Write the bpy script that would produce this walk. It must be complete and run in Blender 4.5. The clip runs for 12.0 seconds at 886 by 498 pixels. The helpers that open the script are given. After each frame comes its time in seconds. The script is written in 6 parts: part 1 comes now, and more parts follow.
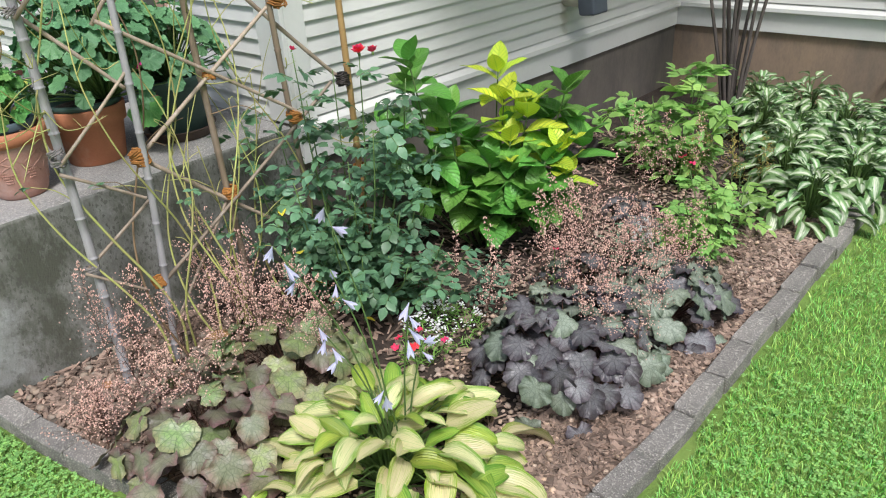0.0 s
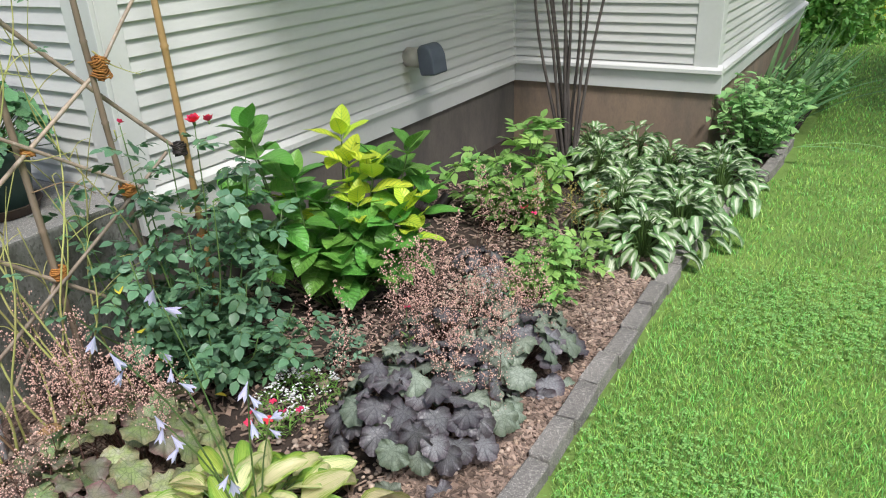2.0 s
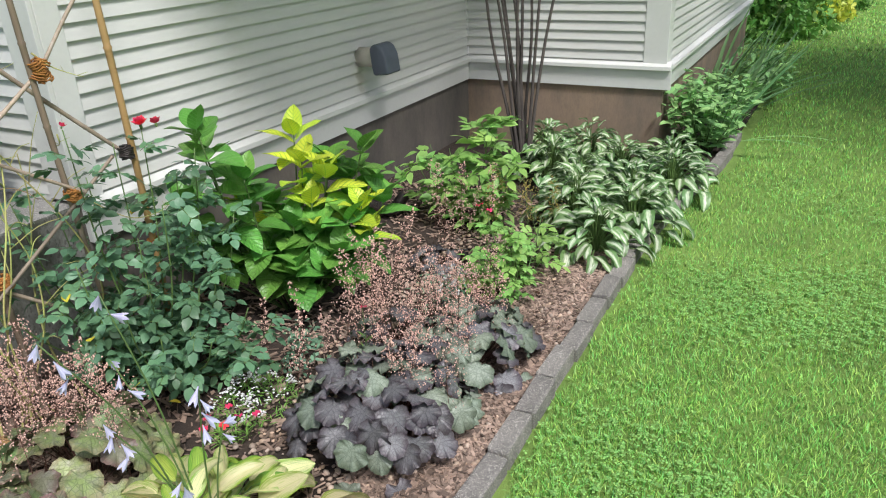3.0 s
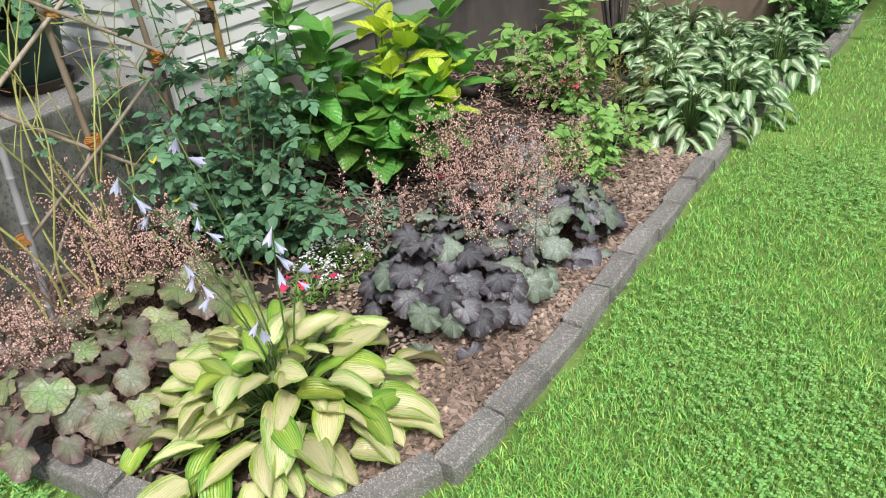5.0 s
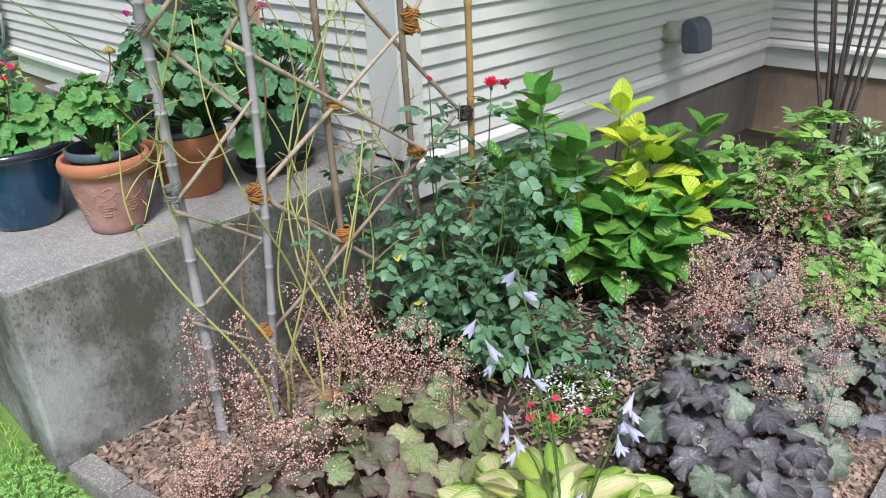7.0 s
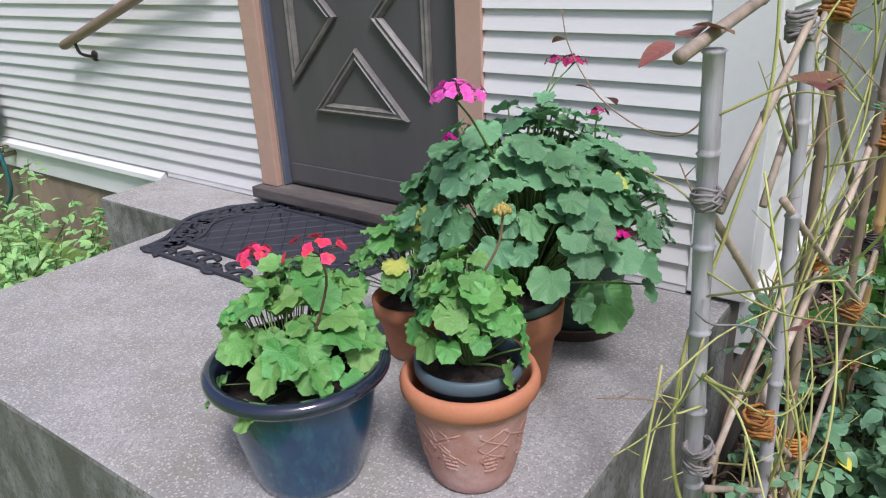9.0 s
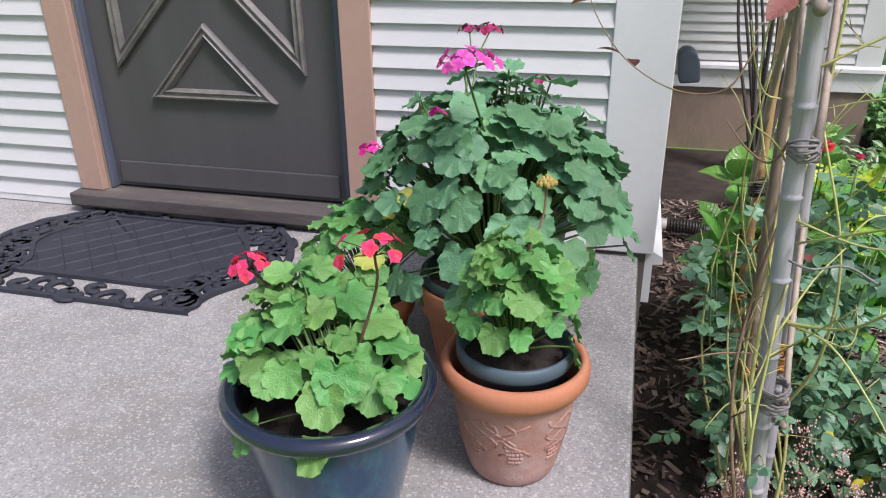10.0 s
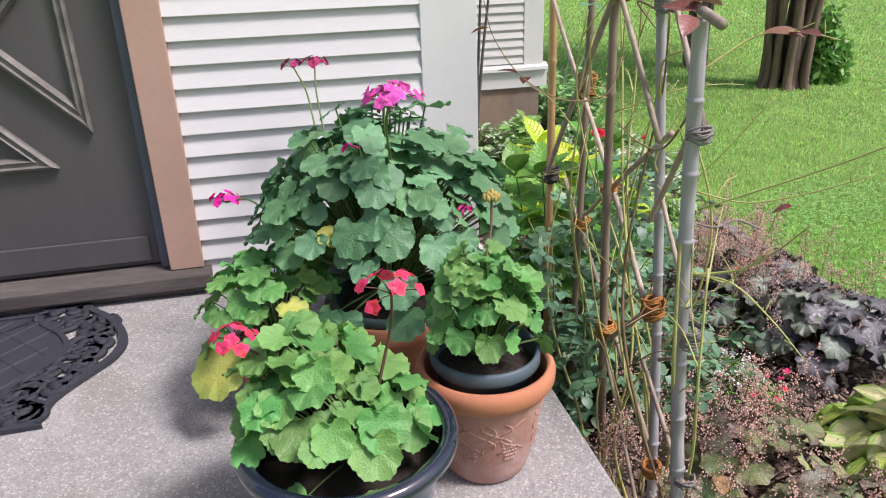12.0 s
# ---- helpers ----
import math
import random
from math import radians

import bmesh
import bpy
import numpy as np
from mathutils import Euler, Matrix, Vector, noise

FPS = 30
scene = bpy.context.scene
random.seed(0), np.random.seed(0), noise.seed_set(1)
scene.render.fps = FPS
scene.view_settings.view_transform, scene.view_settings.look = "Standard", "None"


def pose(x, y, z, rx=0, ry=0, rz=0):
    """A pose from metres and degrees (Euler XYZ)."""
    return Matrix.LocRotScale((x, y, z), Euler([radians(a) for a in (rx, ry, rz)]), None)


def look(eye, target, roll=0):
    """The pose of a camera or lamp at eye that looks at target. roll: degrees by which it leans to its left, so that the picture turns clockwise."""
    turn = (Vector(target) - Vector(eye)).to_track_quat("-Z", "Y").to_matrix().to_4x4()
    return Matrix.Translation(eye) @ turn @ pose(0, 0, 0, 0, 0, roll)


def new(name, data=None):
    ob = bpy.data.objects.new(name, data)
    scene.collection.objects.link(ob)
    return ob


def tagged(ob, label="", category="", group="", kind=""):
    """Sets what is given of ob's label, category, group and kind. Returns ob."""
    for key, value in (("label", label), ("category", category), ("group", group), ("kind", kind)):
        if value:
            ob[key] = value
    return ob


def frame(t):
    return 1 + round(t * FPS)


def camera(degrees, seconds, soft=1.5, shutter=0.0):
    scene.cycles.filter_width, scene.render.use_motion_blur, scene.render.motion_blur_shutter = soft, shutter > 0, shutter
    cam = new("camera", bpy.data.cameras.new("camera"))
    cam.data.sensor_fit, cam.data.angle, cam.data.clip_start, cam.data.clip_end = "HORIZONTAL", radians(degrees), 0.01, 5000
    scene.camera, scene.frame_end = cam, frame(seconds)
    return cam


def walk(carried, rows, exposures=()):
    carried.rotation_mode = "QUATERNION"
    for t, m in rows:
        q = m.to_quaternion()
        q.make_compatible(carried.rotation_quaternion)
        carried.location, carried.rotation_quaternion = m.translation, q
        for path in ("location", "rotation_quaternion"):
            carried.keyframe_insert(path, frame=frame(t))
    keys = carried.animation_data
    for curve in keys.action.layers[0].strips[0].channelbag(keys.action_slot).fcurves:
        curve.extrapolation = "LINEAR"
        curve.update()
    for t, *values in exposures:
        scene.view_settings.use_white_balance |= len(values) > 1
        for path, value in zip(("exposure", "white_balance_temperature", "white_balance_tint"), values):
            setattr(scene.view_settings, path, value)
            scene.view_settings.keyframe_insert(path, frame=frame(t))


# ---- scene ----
cam = camera(62.4, 12.0, soft=1.1)
PATH = [
    (0, (2.512, -1.763, 1.555), (1.279, -0.483, 0.638), -3.6),
    (0.5, (2.521, -1.753, 1.577), (1.301, -0.415, 0.727), -3.2),
    (1, (2.539, -1.74, 1.588), (1.376, -0.335, 0.767), -2.8),
    (1.5, (2.56, -1.723, 1.591), (1.48, -0.247, 0.781), -2.7),
    (2, (2.573, -1.712, 1.594), (1.589, -0.171, 0.782), -2.7),
    (2.5, (2.578, -1.704, 1.597), (1.664, -0.121, 0.786), -2.7),
    (2.7, (2.583, -1.706, 1.598), (1.693, -0.109, 0.789), -2.6),
    (4.3, (2.636, -1.681, 1.461), (1.687, -0.193, 0.52), -4.6),
    (4.5, (2.627, -1.691, 1.456), (1.661, -0.236, 0.482), -4.6),
    (5, (2.608, -1.704, 1.448), (1.573, -0.337, 0.419), -4.9),
    (5.5, (2.591, -1.721, 1.426), (1.472, -0.417, 0.402), -5.0),
    (6, (2.557, -1.75, 1.438), (1.365, -0.488, 0.446), -4.6),
    (6.5, (2.392, -1.828, 1.468), (1.145, -0.589, 0.515), -3.6),
    (7, (2.022, -1.842, 1.527), (0.75, -0.553, 0.679), -1.6),
    (7.5, (1.644, -1.855, 1.587), (0.313, -0.555, 0.853), -1.2),
    (7.7, (1.488, -1.901, 1.581), (0.144, -0.601, 0.873), -1.1),
    (9.3, (0.259, -2.061, 1.61), (-0.698, -0.487, 0.83), -2.3),
    (9.5, (0.154, -2.105, 1.601), (-0.673, -0.463, 0.812), -1.8),
    (10, (-0.083, -2.144, 1.579), (-0.547, -0.38, 0.759), -0.7),
    (10.5, (-0.28, -2.082, 1.573), (-0.491, -0.275, 0.741), -0.8),
    (11, (-0.457, -2.089, 1.591), (-0.437, -0.264, 0.774), -1.6),
    (11.5, (-0.591, -2.15, 1.611), (-0.341, -0.335, 0.81), -2.2),
    (12, (-0.578, -2.188, 1.62), (-0.184, -0.394, 0.827), -1.8),
]
walk(cam, [(t, look(eye, target, roll)) for t, eye, target, roll in PATH],
     [(0, 0.28, 6250, 11), (2.5, 0.26, 6250, 11), (5.5, 0.32, 6320, 10), (7.5, 0.3, 6000, 16), (9.5, 0.24, 5980, 21), (10.5, 0.52, 6200, 22), (12, 0.53, 6350, 23)])

# ---- world, sun ----
world = bpy.data.worlds.new("overcast_sky")
scene.world = world
world.use_nodes = True
wn = world.node_tree
sky = wn.nodes.new("ShaderNodeTexSky")
sky.sky_type = "NISHITA"
sky.sun_disc = False
sky.sun_elevation, sky.sun_rotation = radians(56), radians(127)
sky.air_density, sky.dust_density, sky.ozone_density = 1.0, 4.0, 1.0
wn.links.new(sky.outputs[0], wn.nodes["Background"].inputs["Color"])
wn.nodes["Background"].inputs["Strength"].default_value = 0.104
sun_data = bpy.data.lights.new("sun", "SUN")
sun_data.energy, sun_data.angle, sun_data.color = 2.7, radians(13), (1.0, 0.98, 0.95)
sun = new("sun", sun_data)
sun.matrix_world = look((0, 0, 20), (-8.0, 6.0, 5.0))


# ---- mesh helpers ----
class Geo:
    """Gathers vertices, faces, material slots and texture coordinates of one mesh."""

    def __init__(self):
        self.v, self.f, self.m, self.t, self.n = [], [], [], [], 0

    def add(self, v, f, slot=0, t=None):
        v = np.asarray(v, float)
        self.v.append(v)
        self.t.append(np.zeros((len(v), 2)) if t is None else np.asarray(t, float))
        self.f += [tuple(i + self.n for i in face) for face in f]
        self.m += [slot] * len(f)
        self.n += len(v)
        return self

    def mesh(self, name, mats, smooth=True):
        me = bpy.data.meshes.new(name)
        me.from_pydata(np.concatenate(self.v).tolist(), [], self.f)
        for m in mats if isinstance(mats, (list, tuple)) else [mats]:
            me.materials.append(m)
        me.polygons.foreach_set("material_index", self.m)
        me.polygons.foreach_set("use_smooth", [smooth] * len(self.f))
        idx = np.empty(len(me.loops), np.int32)
        me.loops.foreach_get("vertex_index", idx)
        uv = me.uv_layers.new(name="UVMap")
        uv.data.foreach_set("uv", np.concatenate(self.t)[idx].ravel())
        me.update()
        return me


def many(name, v, faces, mats, slots=None, t=None, smooth=False):
    """A mesh from plain arrays: v (n, 3), faces (m, k)."""
    me = bpy.data.meshes.new(name)
    m, k = faces.shape
    me.vertices.add(len(v))
    me.vertices.foreach_set("co", np.ascontiguousarray(v, np.float32).ravel())
    me.loops.add(m * k)
    me.loops.foreach_set("vertex_index", np.ascontiguousarray(faces, np.int32).ravel())
    me.polygons.add(m)
    me.polygons.foreach_set("loop_start", np.arange(0, m * k, k, dtype=np.int32))
    for mat in mats if isinstance(mats, (list, tuple)) else [mats]:
        me.materials.append(mat)
    if slots is not None:
        me.polygons.foreach_set("material_index", np.asarray(slots, np.int32))
    me.polygons.foreach_set("use_smooth", np.full(m, smooth))
    if t is not None:
        uv = me.uv_layers.new(name="UVMap")
        uv.data.foreach_set("uv", np.ascontiguousarray(t[faces.ravel()], np.float32).ravel())
    me.update(calc_edges=True)
    return me


def from_bm(name, bm, mat, smooth=False):
    me = bpy.data.meshes.new(name)
    bm.to_mesh(me)
    bm.free()
    me.materials.append(mat)
    if smooth:
        me.polygons.foreach_set("use_smooth", [True] * len(me.polygons))
    return me


def part(name, data, parent=None, label="", m=None):
    ob = new(name, data)
    if parent:
        ob.parent = parent
    if m is not None:
        ob.matrix_basis = m
    if label:
        tagged(ob, label)
    return ob


def thing(name, label, category, at=(0, 0, 0), group="", kind=""):
    ob = new(name)
    ob.empty_display_size = 0.1
    ob.location = at
    return tagged(ob, label, category, group, kind)


def box_bm(x0, x1, y0, y1, z0, z1, bevel=0.0, segments=2):
    bm = bmesh.new()
    bmesh.ops.create_cube(bm, size=1)
    for v in bm.verts:
        v.co = ((x0 + x1) / 2 + v.co.x * (x1 - x0), (y0 + y1) / 2 + v.co.y * (y1 - y0), (z0 + z1) / 2 + v.co.z * (z1 - z0))
    if bevel:
        bmesh.ops.bevel(bm, geom=bm.edges[:], offset=bevel, segments=segments, affect="EDGES", profile=0.5)
    return bm


def box(x0, x1, y0, y1, z0, z1, mat, bevel=0.0, name="box"):
    return from_bm(name, box_bm(x0, x1, y0, y1, z0, z1, bevel), mat)


BOX_F = [(0, 3, 2, 1), (4, 5, 6, 7), (0, 1, 5, 4), (1, 2, 6, 5), (2, 3, 7, 6), (3, 0, 4, 7)]


def add_box(g, x0, x1, y0, y1, z0, z1, slot=0):
    v = [(x0, y0, z0), (x1, y0, z0), (x1, y1, z0), (x0, y1, z0), (x0, y0, z1), (x1, y0, z1), (x1, y1, z1), (x0, y1, z1)]
    return g.add(v, BOX_F, slot)


def prism(outline, z0, z1, mat, bevel=0.0, name="slab"):
    """A slab of the given outline, anticlockwise seen from above."""
    bm = bmesh.new()
    face = bm.faces.new([bm.verts.new((x, y, z1)) for x, y in outline])
    low = bmesh.ops.extrude_face_region(bm, geom=[face])
    bmesh.ops.translate(bm, verts=[v for v in low["geom"] if isinstance(v, bmesh.types.BMVert)], vec=(0, 0, z0 - z1))
    bmesh.ops.recalc_face_normals(bm, faces=bm.faces[:])
    if bevel:
        bmesh.ops.bevel(bm, geom=bm.edges[:], offset=bevel, segments=2, affect="EDGES", profile=0.5)
    return from_bm(name, bm, mat)


def tube(g, pts, radii, n=6, slot=0, cap=True):
    pts = np.asarray(pts, float)
    k = len(pts)
    radii = np.full(k, radii) if np.isscalar(radii) else np.asarray(radii, float)
    d = np.gradient(pts, axis=0)
    d /= np.linalg.norm(d, axis=1, keepdims=True) + 1e-9
    ref = np.array([0.31, 0.17, 0.93]) if abs(d[0, 2]) < 0.8 else np.array([1.0, 0.1, 0.05])
    a = np.cross(d, ref)
    a /= np.linalg.norm(a, axis=1, keepdims=True) + 1e-9
    b = np.cross(d, a)
    ang = np.arange(n) * 2 * np.pi / n
    ring = a[:, None] * np.cos(ang)[None, :, None] + b[:, None] * np.sin(ang)[None, :, None]
    v = (pts[:, None] + ring * radii[:, None, None]).reshape(-1, 3)
    t = np.stack([np.tile(np.arange(n) / n, k), np.repeat(np.linspace(0, 1, k), n)], 1)
    f = [(i * n + j, i * n + (j + 1) % n, (i + 1) * n + (j + 1) % n, (i + 1) * n + j) for i in range(k - 1) for j in range(n)]
    if cap:
        f += [tuple(range(n))[::-1], tuple(range((k - 1) * n, k * n))]
    return g.add(v, f, slot, t)


def lathe(g, profile, n=40, slot=0, wobble=0.0):
    """Turns (radius, height) pairs round the z axis."""
    ang = np.arange(n) * 2 * np.pi / n
    v = [(r * math.cos(a) * (1 + wobble * math.sin(3 * a)), r * math.sin(a) * (1 + wobble * math.cos(2 * a)), z) for r, z in profile for a in ang]
    f = [(i * n + j, i * n + (j + 1) % n, (i + 1) * n + (j + 1) % n, (i + 1) * n + j) for i in range(len(profile) - 1) for j in range(n)]
    t = [(j / n, z) for _, z in profile for j in range(n)]
    return g.add(v, f, slot, t)


def curve_through(pts, n):
    """Smooth points through the given ones."""
    pts = np.asarray(pts, float)
    p = np.vstack([2 * pts[0] - pts[1], pts, 2 * pts[-1] - pts[-2]])
    s = np.linspace(0, len(pts) - 1 - 1e-9, n)
    i, u = s.astype(int), (s % 1)[:, None]
    a, b, c, d = p[i], p[i + 1], p[i + 2], p[i + 3]
    return 0.5 * (2 * b + (c - a) * u + (2 * a - 5 * b + 4 * c - d) * u**2 + (3 * b - a - 3 * c + d) * u**3)


def turned(at, yaw, pitch, roll, size=1.0):
    """A leaf's pose: its tip points to yaw (degrees from +y, anticlockwise), lifted by pitch, rolled about its rib."""
    return Matrix.Translation(at) @ Euler((0, 0, radians(yaw))).to_matrix().to_4x4() @ Euler((radians(pitch), 0, 0)).to_matrix().to_4x4() @ Euler((0, radians(roll), 0)).to_matrix().to_4x4() @ Matrix.Scale(size, 4)


# ---- leaf shapes: base at the origin, tip towards +y, face up ----
def blade(g, length, width, form="ovate", n=7, fold=0.2, droop=0.8, wave=0.0, tip=1.0, slot=0, m=2, lift=0.0):
    s = np.linspace(0, 1, n + 1)
    if form == "heart":
        w = np.power(s, 0.42) * np.power(1 - s, 0.72) * 1.72
    elif form == "lance":
        w = np.power(np.sin(np.pi * np.power(s, 0.8)), 1.1)
    elif form == "strap":
        w = np.minimum(1, 6 * s + 0.4) * np.power(1 - s, 0.45)
    else:
        w = np.power(np.sin(np.pi * np.power(s, 0.72)), 0.85)
    w = np.clip(w, 0.015, None) * width / 2
    ang = lift - droop * s
    y = np.concatenate([[0], np.cumsum(np.cos((ang[1:] + ang[:-1]) / 2))]) * length / n
    z = np.concatenate([[0], np.cumsum(np.sin((ang[1:] + ang[:-1]) / 2))]) * length / n
    u = np.linspace(-1, 1, 2 * m + 1)
    v, t = [], []
    for i in range(n + 1):
        for q in u:
            up = fold * abs(q) * w[i] - 0.35 * fold * q * q * w[i] + wave * width * math.sin(s[i] * 11 + 1.7 * np.sign(q)) * q * q
            v.append((q * w[i], y[i] - up * math.sin(ang[i]), z[i] + up * math.cos(ang[i])))
            t.append((0.5 + 0.5 * q, s[i]))
    k = 2 * m + 1
    f = [(i * k + j, i * k + j + 1, (i + 1) * k + j + 1, (i + 1) * k + j) for i in range(n) for j in range(2 * m)]
    return g.add(v, f, slot, t)


def round_leaf(g, radius, lobes=7, depth=0.12, teeth=0, tooth=0.05, notch=0.5, cup=0.25, ruffle=0.12, seg=42, rings=4, rng=None, slot=0):
    """A round lobed leaf whose stalk joins at the origin; the notch faces -y."""
    r0 = rng or random
    ph = r0.uniform(0, 6)
    v, t = [(0, 0, 0)], [(0.5, 0.5)]
    for i in range(1, rings + 1):
        q = i / rings
        for j in range(seg):
            a = 2 * math.pi * j / seg
            back = min(a, 2 * math.pi - a)
            r = 1 - depth * (0.5 - 0.5 * math.cos(lobes * a)) + (tooth * math.cos(teeth * a) if teeth else 0)
            r *= 1 + 0.04 * math.sin(2 * a + ph * 3) + 0.03 * math.sin(3 * a + ph * 5)
            r *= 1 - notch * math.exp(-((back / 0.3) ** 2))
            r = radius * q * (1 + (r - 1) * q * q)
            x, y = -math.sin(a) * r, -math.cos(a) * r + 0.25 * radius * q
            z = cup * radius * q * q + ruffle * radius * q**3 * math.sin(lobes * a + ph) * 0.7 + ruffle * radius * q * math.sin(2 * a + 2 * ph) * 0.4
            z += ruffle * radius * q**4 * 0.3 * math.sin(2 * lobes * a + 2 * ph)
            v.append((x, y, z))
            t.append((0.5 - 0.5 * q * math.sin(a), 0.5 - 0.5 * q * math.cos(a)))
    f = [(0, 1 + (j + 1) % seg, 1 + j) for j in range(seg)]
    f += [(1 + (i - 1) * seg + j, 1 + (i - 1) * seg + (j + 1) % seg, 1 + i * seg + (j + 1) % seg, 1 + i * seg + j) for i in range(1, rings) for j in range(seg)]
    f = [face[::-1] for face in f]
    return g.add(v, f, slot, t)


# ---- materials ----
def material(name):
    m = bpy.data.materials.new(name)
    m.use_nodes = True
    return m, m.node_tree.nodes, m.node_tree.links, m.node_tree.nodes["Principled BSDF"]


def mixed(nodes, links, a, b, fac, kind="MIX"):
    x = nodes.new("ShaderNodeMix")
    x.data_type, x.blend_type = "RGBA", kind
    for sock, val in ((x.inputs[0], fac), (x.inputs[6], a), (x.inputs[7], b)):
        if hasattr(val, "default_value"):
            links.new(val, sock)
        elif isinstance(val, (int, float)):
            sock.default_value = val
        else:
            sock.default_value = (*val, 1)
    return x.outputs[2]


def maths(nodes, links, op, a, b=None, c=None):
    x = nodes.new("ShaderNodeMath")
    x.operation = op
    for sock, val in zip(x.inputs, (a, b, c)):
        if val is None:
            continue
        if hasattr(val, "default_value"):
            links.new(val, sock)
        else:
            sock.default_value = val
    return x.outputs[0]


def noise_of(nodes, links, coord, scale, detail=4, rough=0.6):
    x = nodes.new("ShaderNodeTexNoise")
    x.inputs["Scale"].default_value, x.inputs["Detail"].default_value, x.inputs["Roughness"].default_value = scale, detail, rough
    if coord is not None:
        links.new(coord, x.inputs["Vector"])
    return x.outputs["Fac"]


def spread(nodes, links, fac, lo, hi):
    x = nodes.new("ShaderNodeMapRange")
    links.new(fac, x.inputs[0])
    x.inputs[1].default_value, x.inputs[2].default_value = lo, hi
    return x.outputs[0]


def bump_of(nodes, links, height, strength, distance, bsdf):
    x = nodes.new("ShaderNodeBump")
    x.inputs["Strength"].default_value, x.inputs["Distance"].default_value = strength, distance
    links.new(height, x.inputs["Height"])
    links.new(x.outputs[0], bsdf.inputs["Normal"])


def surface(name, base, tone, big=3.0, small=60.0, rough=0.7, grain=0.3, bump=0.3, stain=None, stain_scale=1.5, stain_at=(0.55, 0.75), vary=0.1, metal=0.0, speck=None, pits=None, stretch=None, island=False, coat=0.0, depth=0.004, patch=None):
    """Two tones at a large scale, grain at a small one, an optional stain, and a change from piece to piece."""
    m, nodes, links, bsdf = material(name)
    tc = nodes.new("ShaderNodeTexCoord")
    coord = tc.outputs["Object"]
    if stretch:
        mp = nodes.new("ShaderNodeMapping")
        mp.inputs["Scale"].default_value = stretch
        links.new(coord, mp.inputs["Vector"])
        coord = mp.outputs[0]
    large, fine = noise_of(nodes, links, coord, big), noise_of(nodes, links, coord, small, 6, 0.7)
    col = mixed(nodes, links, base, tone, spread(nodes, links, large, 0.35, 0.65))
    col = mixed(nodes, links, col, tuple(c * 0.45 for c in base), maths(nodes, links, "MULTIPLY", spread(nodes, links, fine, 0.45, 0.75), grain))
    if stain:
        col = mixed(nodes, links, col, stain, spread(nodes, links, noise_of(nodes, links, coord, stain_scale, 8, 0.7), *stain_at))
    if speck:
        vor = nodes.new("ShaderNodeTexVoronoi")
        vor.inputs["Scale"].default_value = speck[1]
        links.new(coord, vor.inputs["Vector"])
        sep = nodes.new("ShaderNodeSeparateColor")
        links.new(vor.outputs["Color"], sep.inputs[0])
        col = mixed(nodes, links, col, speck[0], maths(nodes, links, "MULTIPLY", maths(nodes, links, "GREATER_THAN", sep.outputs[0], speck[2]), 0.8))
    if pits:
        vor = nodes.new("ShaderNodeTexVoronoi")
        vor.inputs["Scale"].default_value = pits[1]
        links.new(coord, vor.inputs["Vector"])
        sep = nodes.new("ShaderNodeSeparateColor")
        links.new(vor.outputs["Color"], sep.inputs[0])
        col = mixed(nodes, links, col, pits[0], maths(nodes, links, "MULTIPLY", maths(nodes, links, "GREATER_THAN", sep.outputs[1], pits[2]), 0.6))
        col = mixed(nodes, links, col, pits[0], maths(nodes, links, "MULTIPLY", spread(nodes, links, noise_of(nodes, links, coord, 26.0, 5, 0.75), 0.5, 0.8), 0.5))
    if patch:
        # one stain with a ragged outline at a place of its own: colour, middle, half sizes
        where = nodes.new("ShaderNodeNewGeometry").outputs["Position"]
        away = nodes.new("ShaderNodeVectorMath")
        away.operation = "SUBTRACT"
        links.new(where, away.inputs[0])
        away.inputs[1].default_value = patch[1]
        scaled = nodes.new("ShaderNodeVectorMath")
        scaled.operation = "DIVIDE"
        links.new(away.outputs[0], scaled.inputs[0])
        scaled.inputs[1].default_value = patch[2]
        size = nodes.new("ShaderNodeVectorMath")
        size.operation = "LENGTH"
        links.new(scaled.outputs[0], size.inputs[0])
        ragged = maths(nodes, links, "ADD", size.outputs["Value"], maths(nodes, links, "MULTIPLY_ADD", noise_of(nodes, links, where, 9.0, 8, 0.75), 2.6, -1.3))
        col = mixed(nodes, links, col, patch[0], maths(nodes, links, "MULTIPLY", maths(nodes, links, "SUBTRACT", 1.0, spread(nodes, links, ragged, 0.3, 1.15)), 0.6))
    if vary:
        src = nodes.new("ShaderNodeNewGeometry").outputs["Random Per Island"] if island else nodes.new("ShaderNodeObjectInfo").outputs["Random"]
        hsv = nodes.new("ShaderNodeHueSaturation")
        x = nodes.new("ShaderNodeMapRange")
        links.new(src, x.inputs[0])
        x.inputs[3].default_value, x.inputs[4].default_value = 1 - vary, 1 + vary
        links.new(x.outputs[0], hsv.inputs["Value"])
        links.new(col, hsv.inputs["Color"])
        col = hsv.outputs[0]
    links.new(col, bsdf.inputs["Base Color"])
    r = nodes.new("ShaderNodeMapRange")
    links.new(fine, r.inputs[0])
    r.inputs[3].default_value, r.inputs[4].default_value = max(0.03, rough - 0.08), min(1, rough + 0.1)
    links.new(r.outputs[0], bsdf.inputs["Roughness"])
    bsdf.inputs["Metallic"].default_value = metal
    bsdf.inputs["Coat Weight"].default_value = coat
    bump_of(nodes, links, maths(nodes, links, "ADD", fine, maths(nodes, links, "MULTIPLY", large, 0.6)), bump, depth, bsdf)
    return m


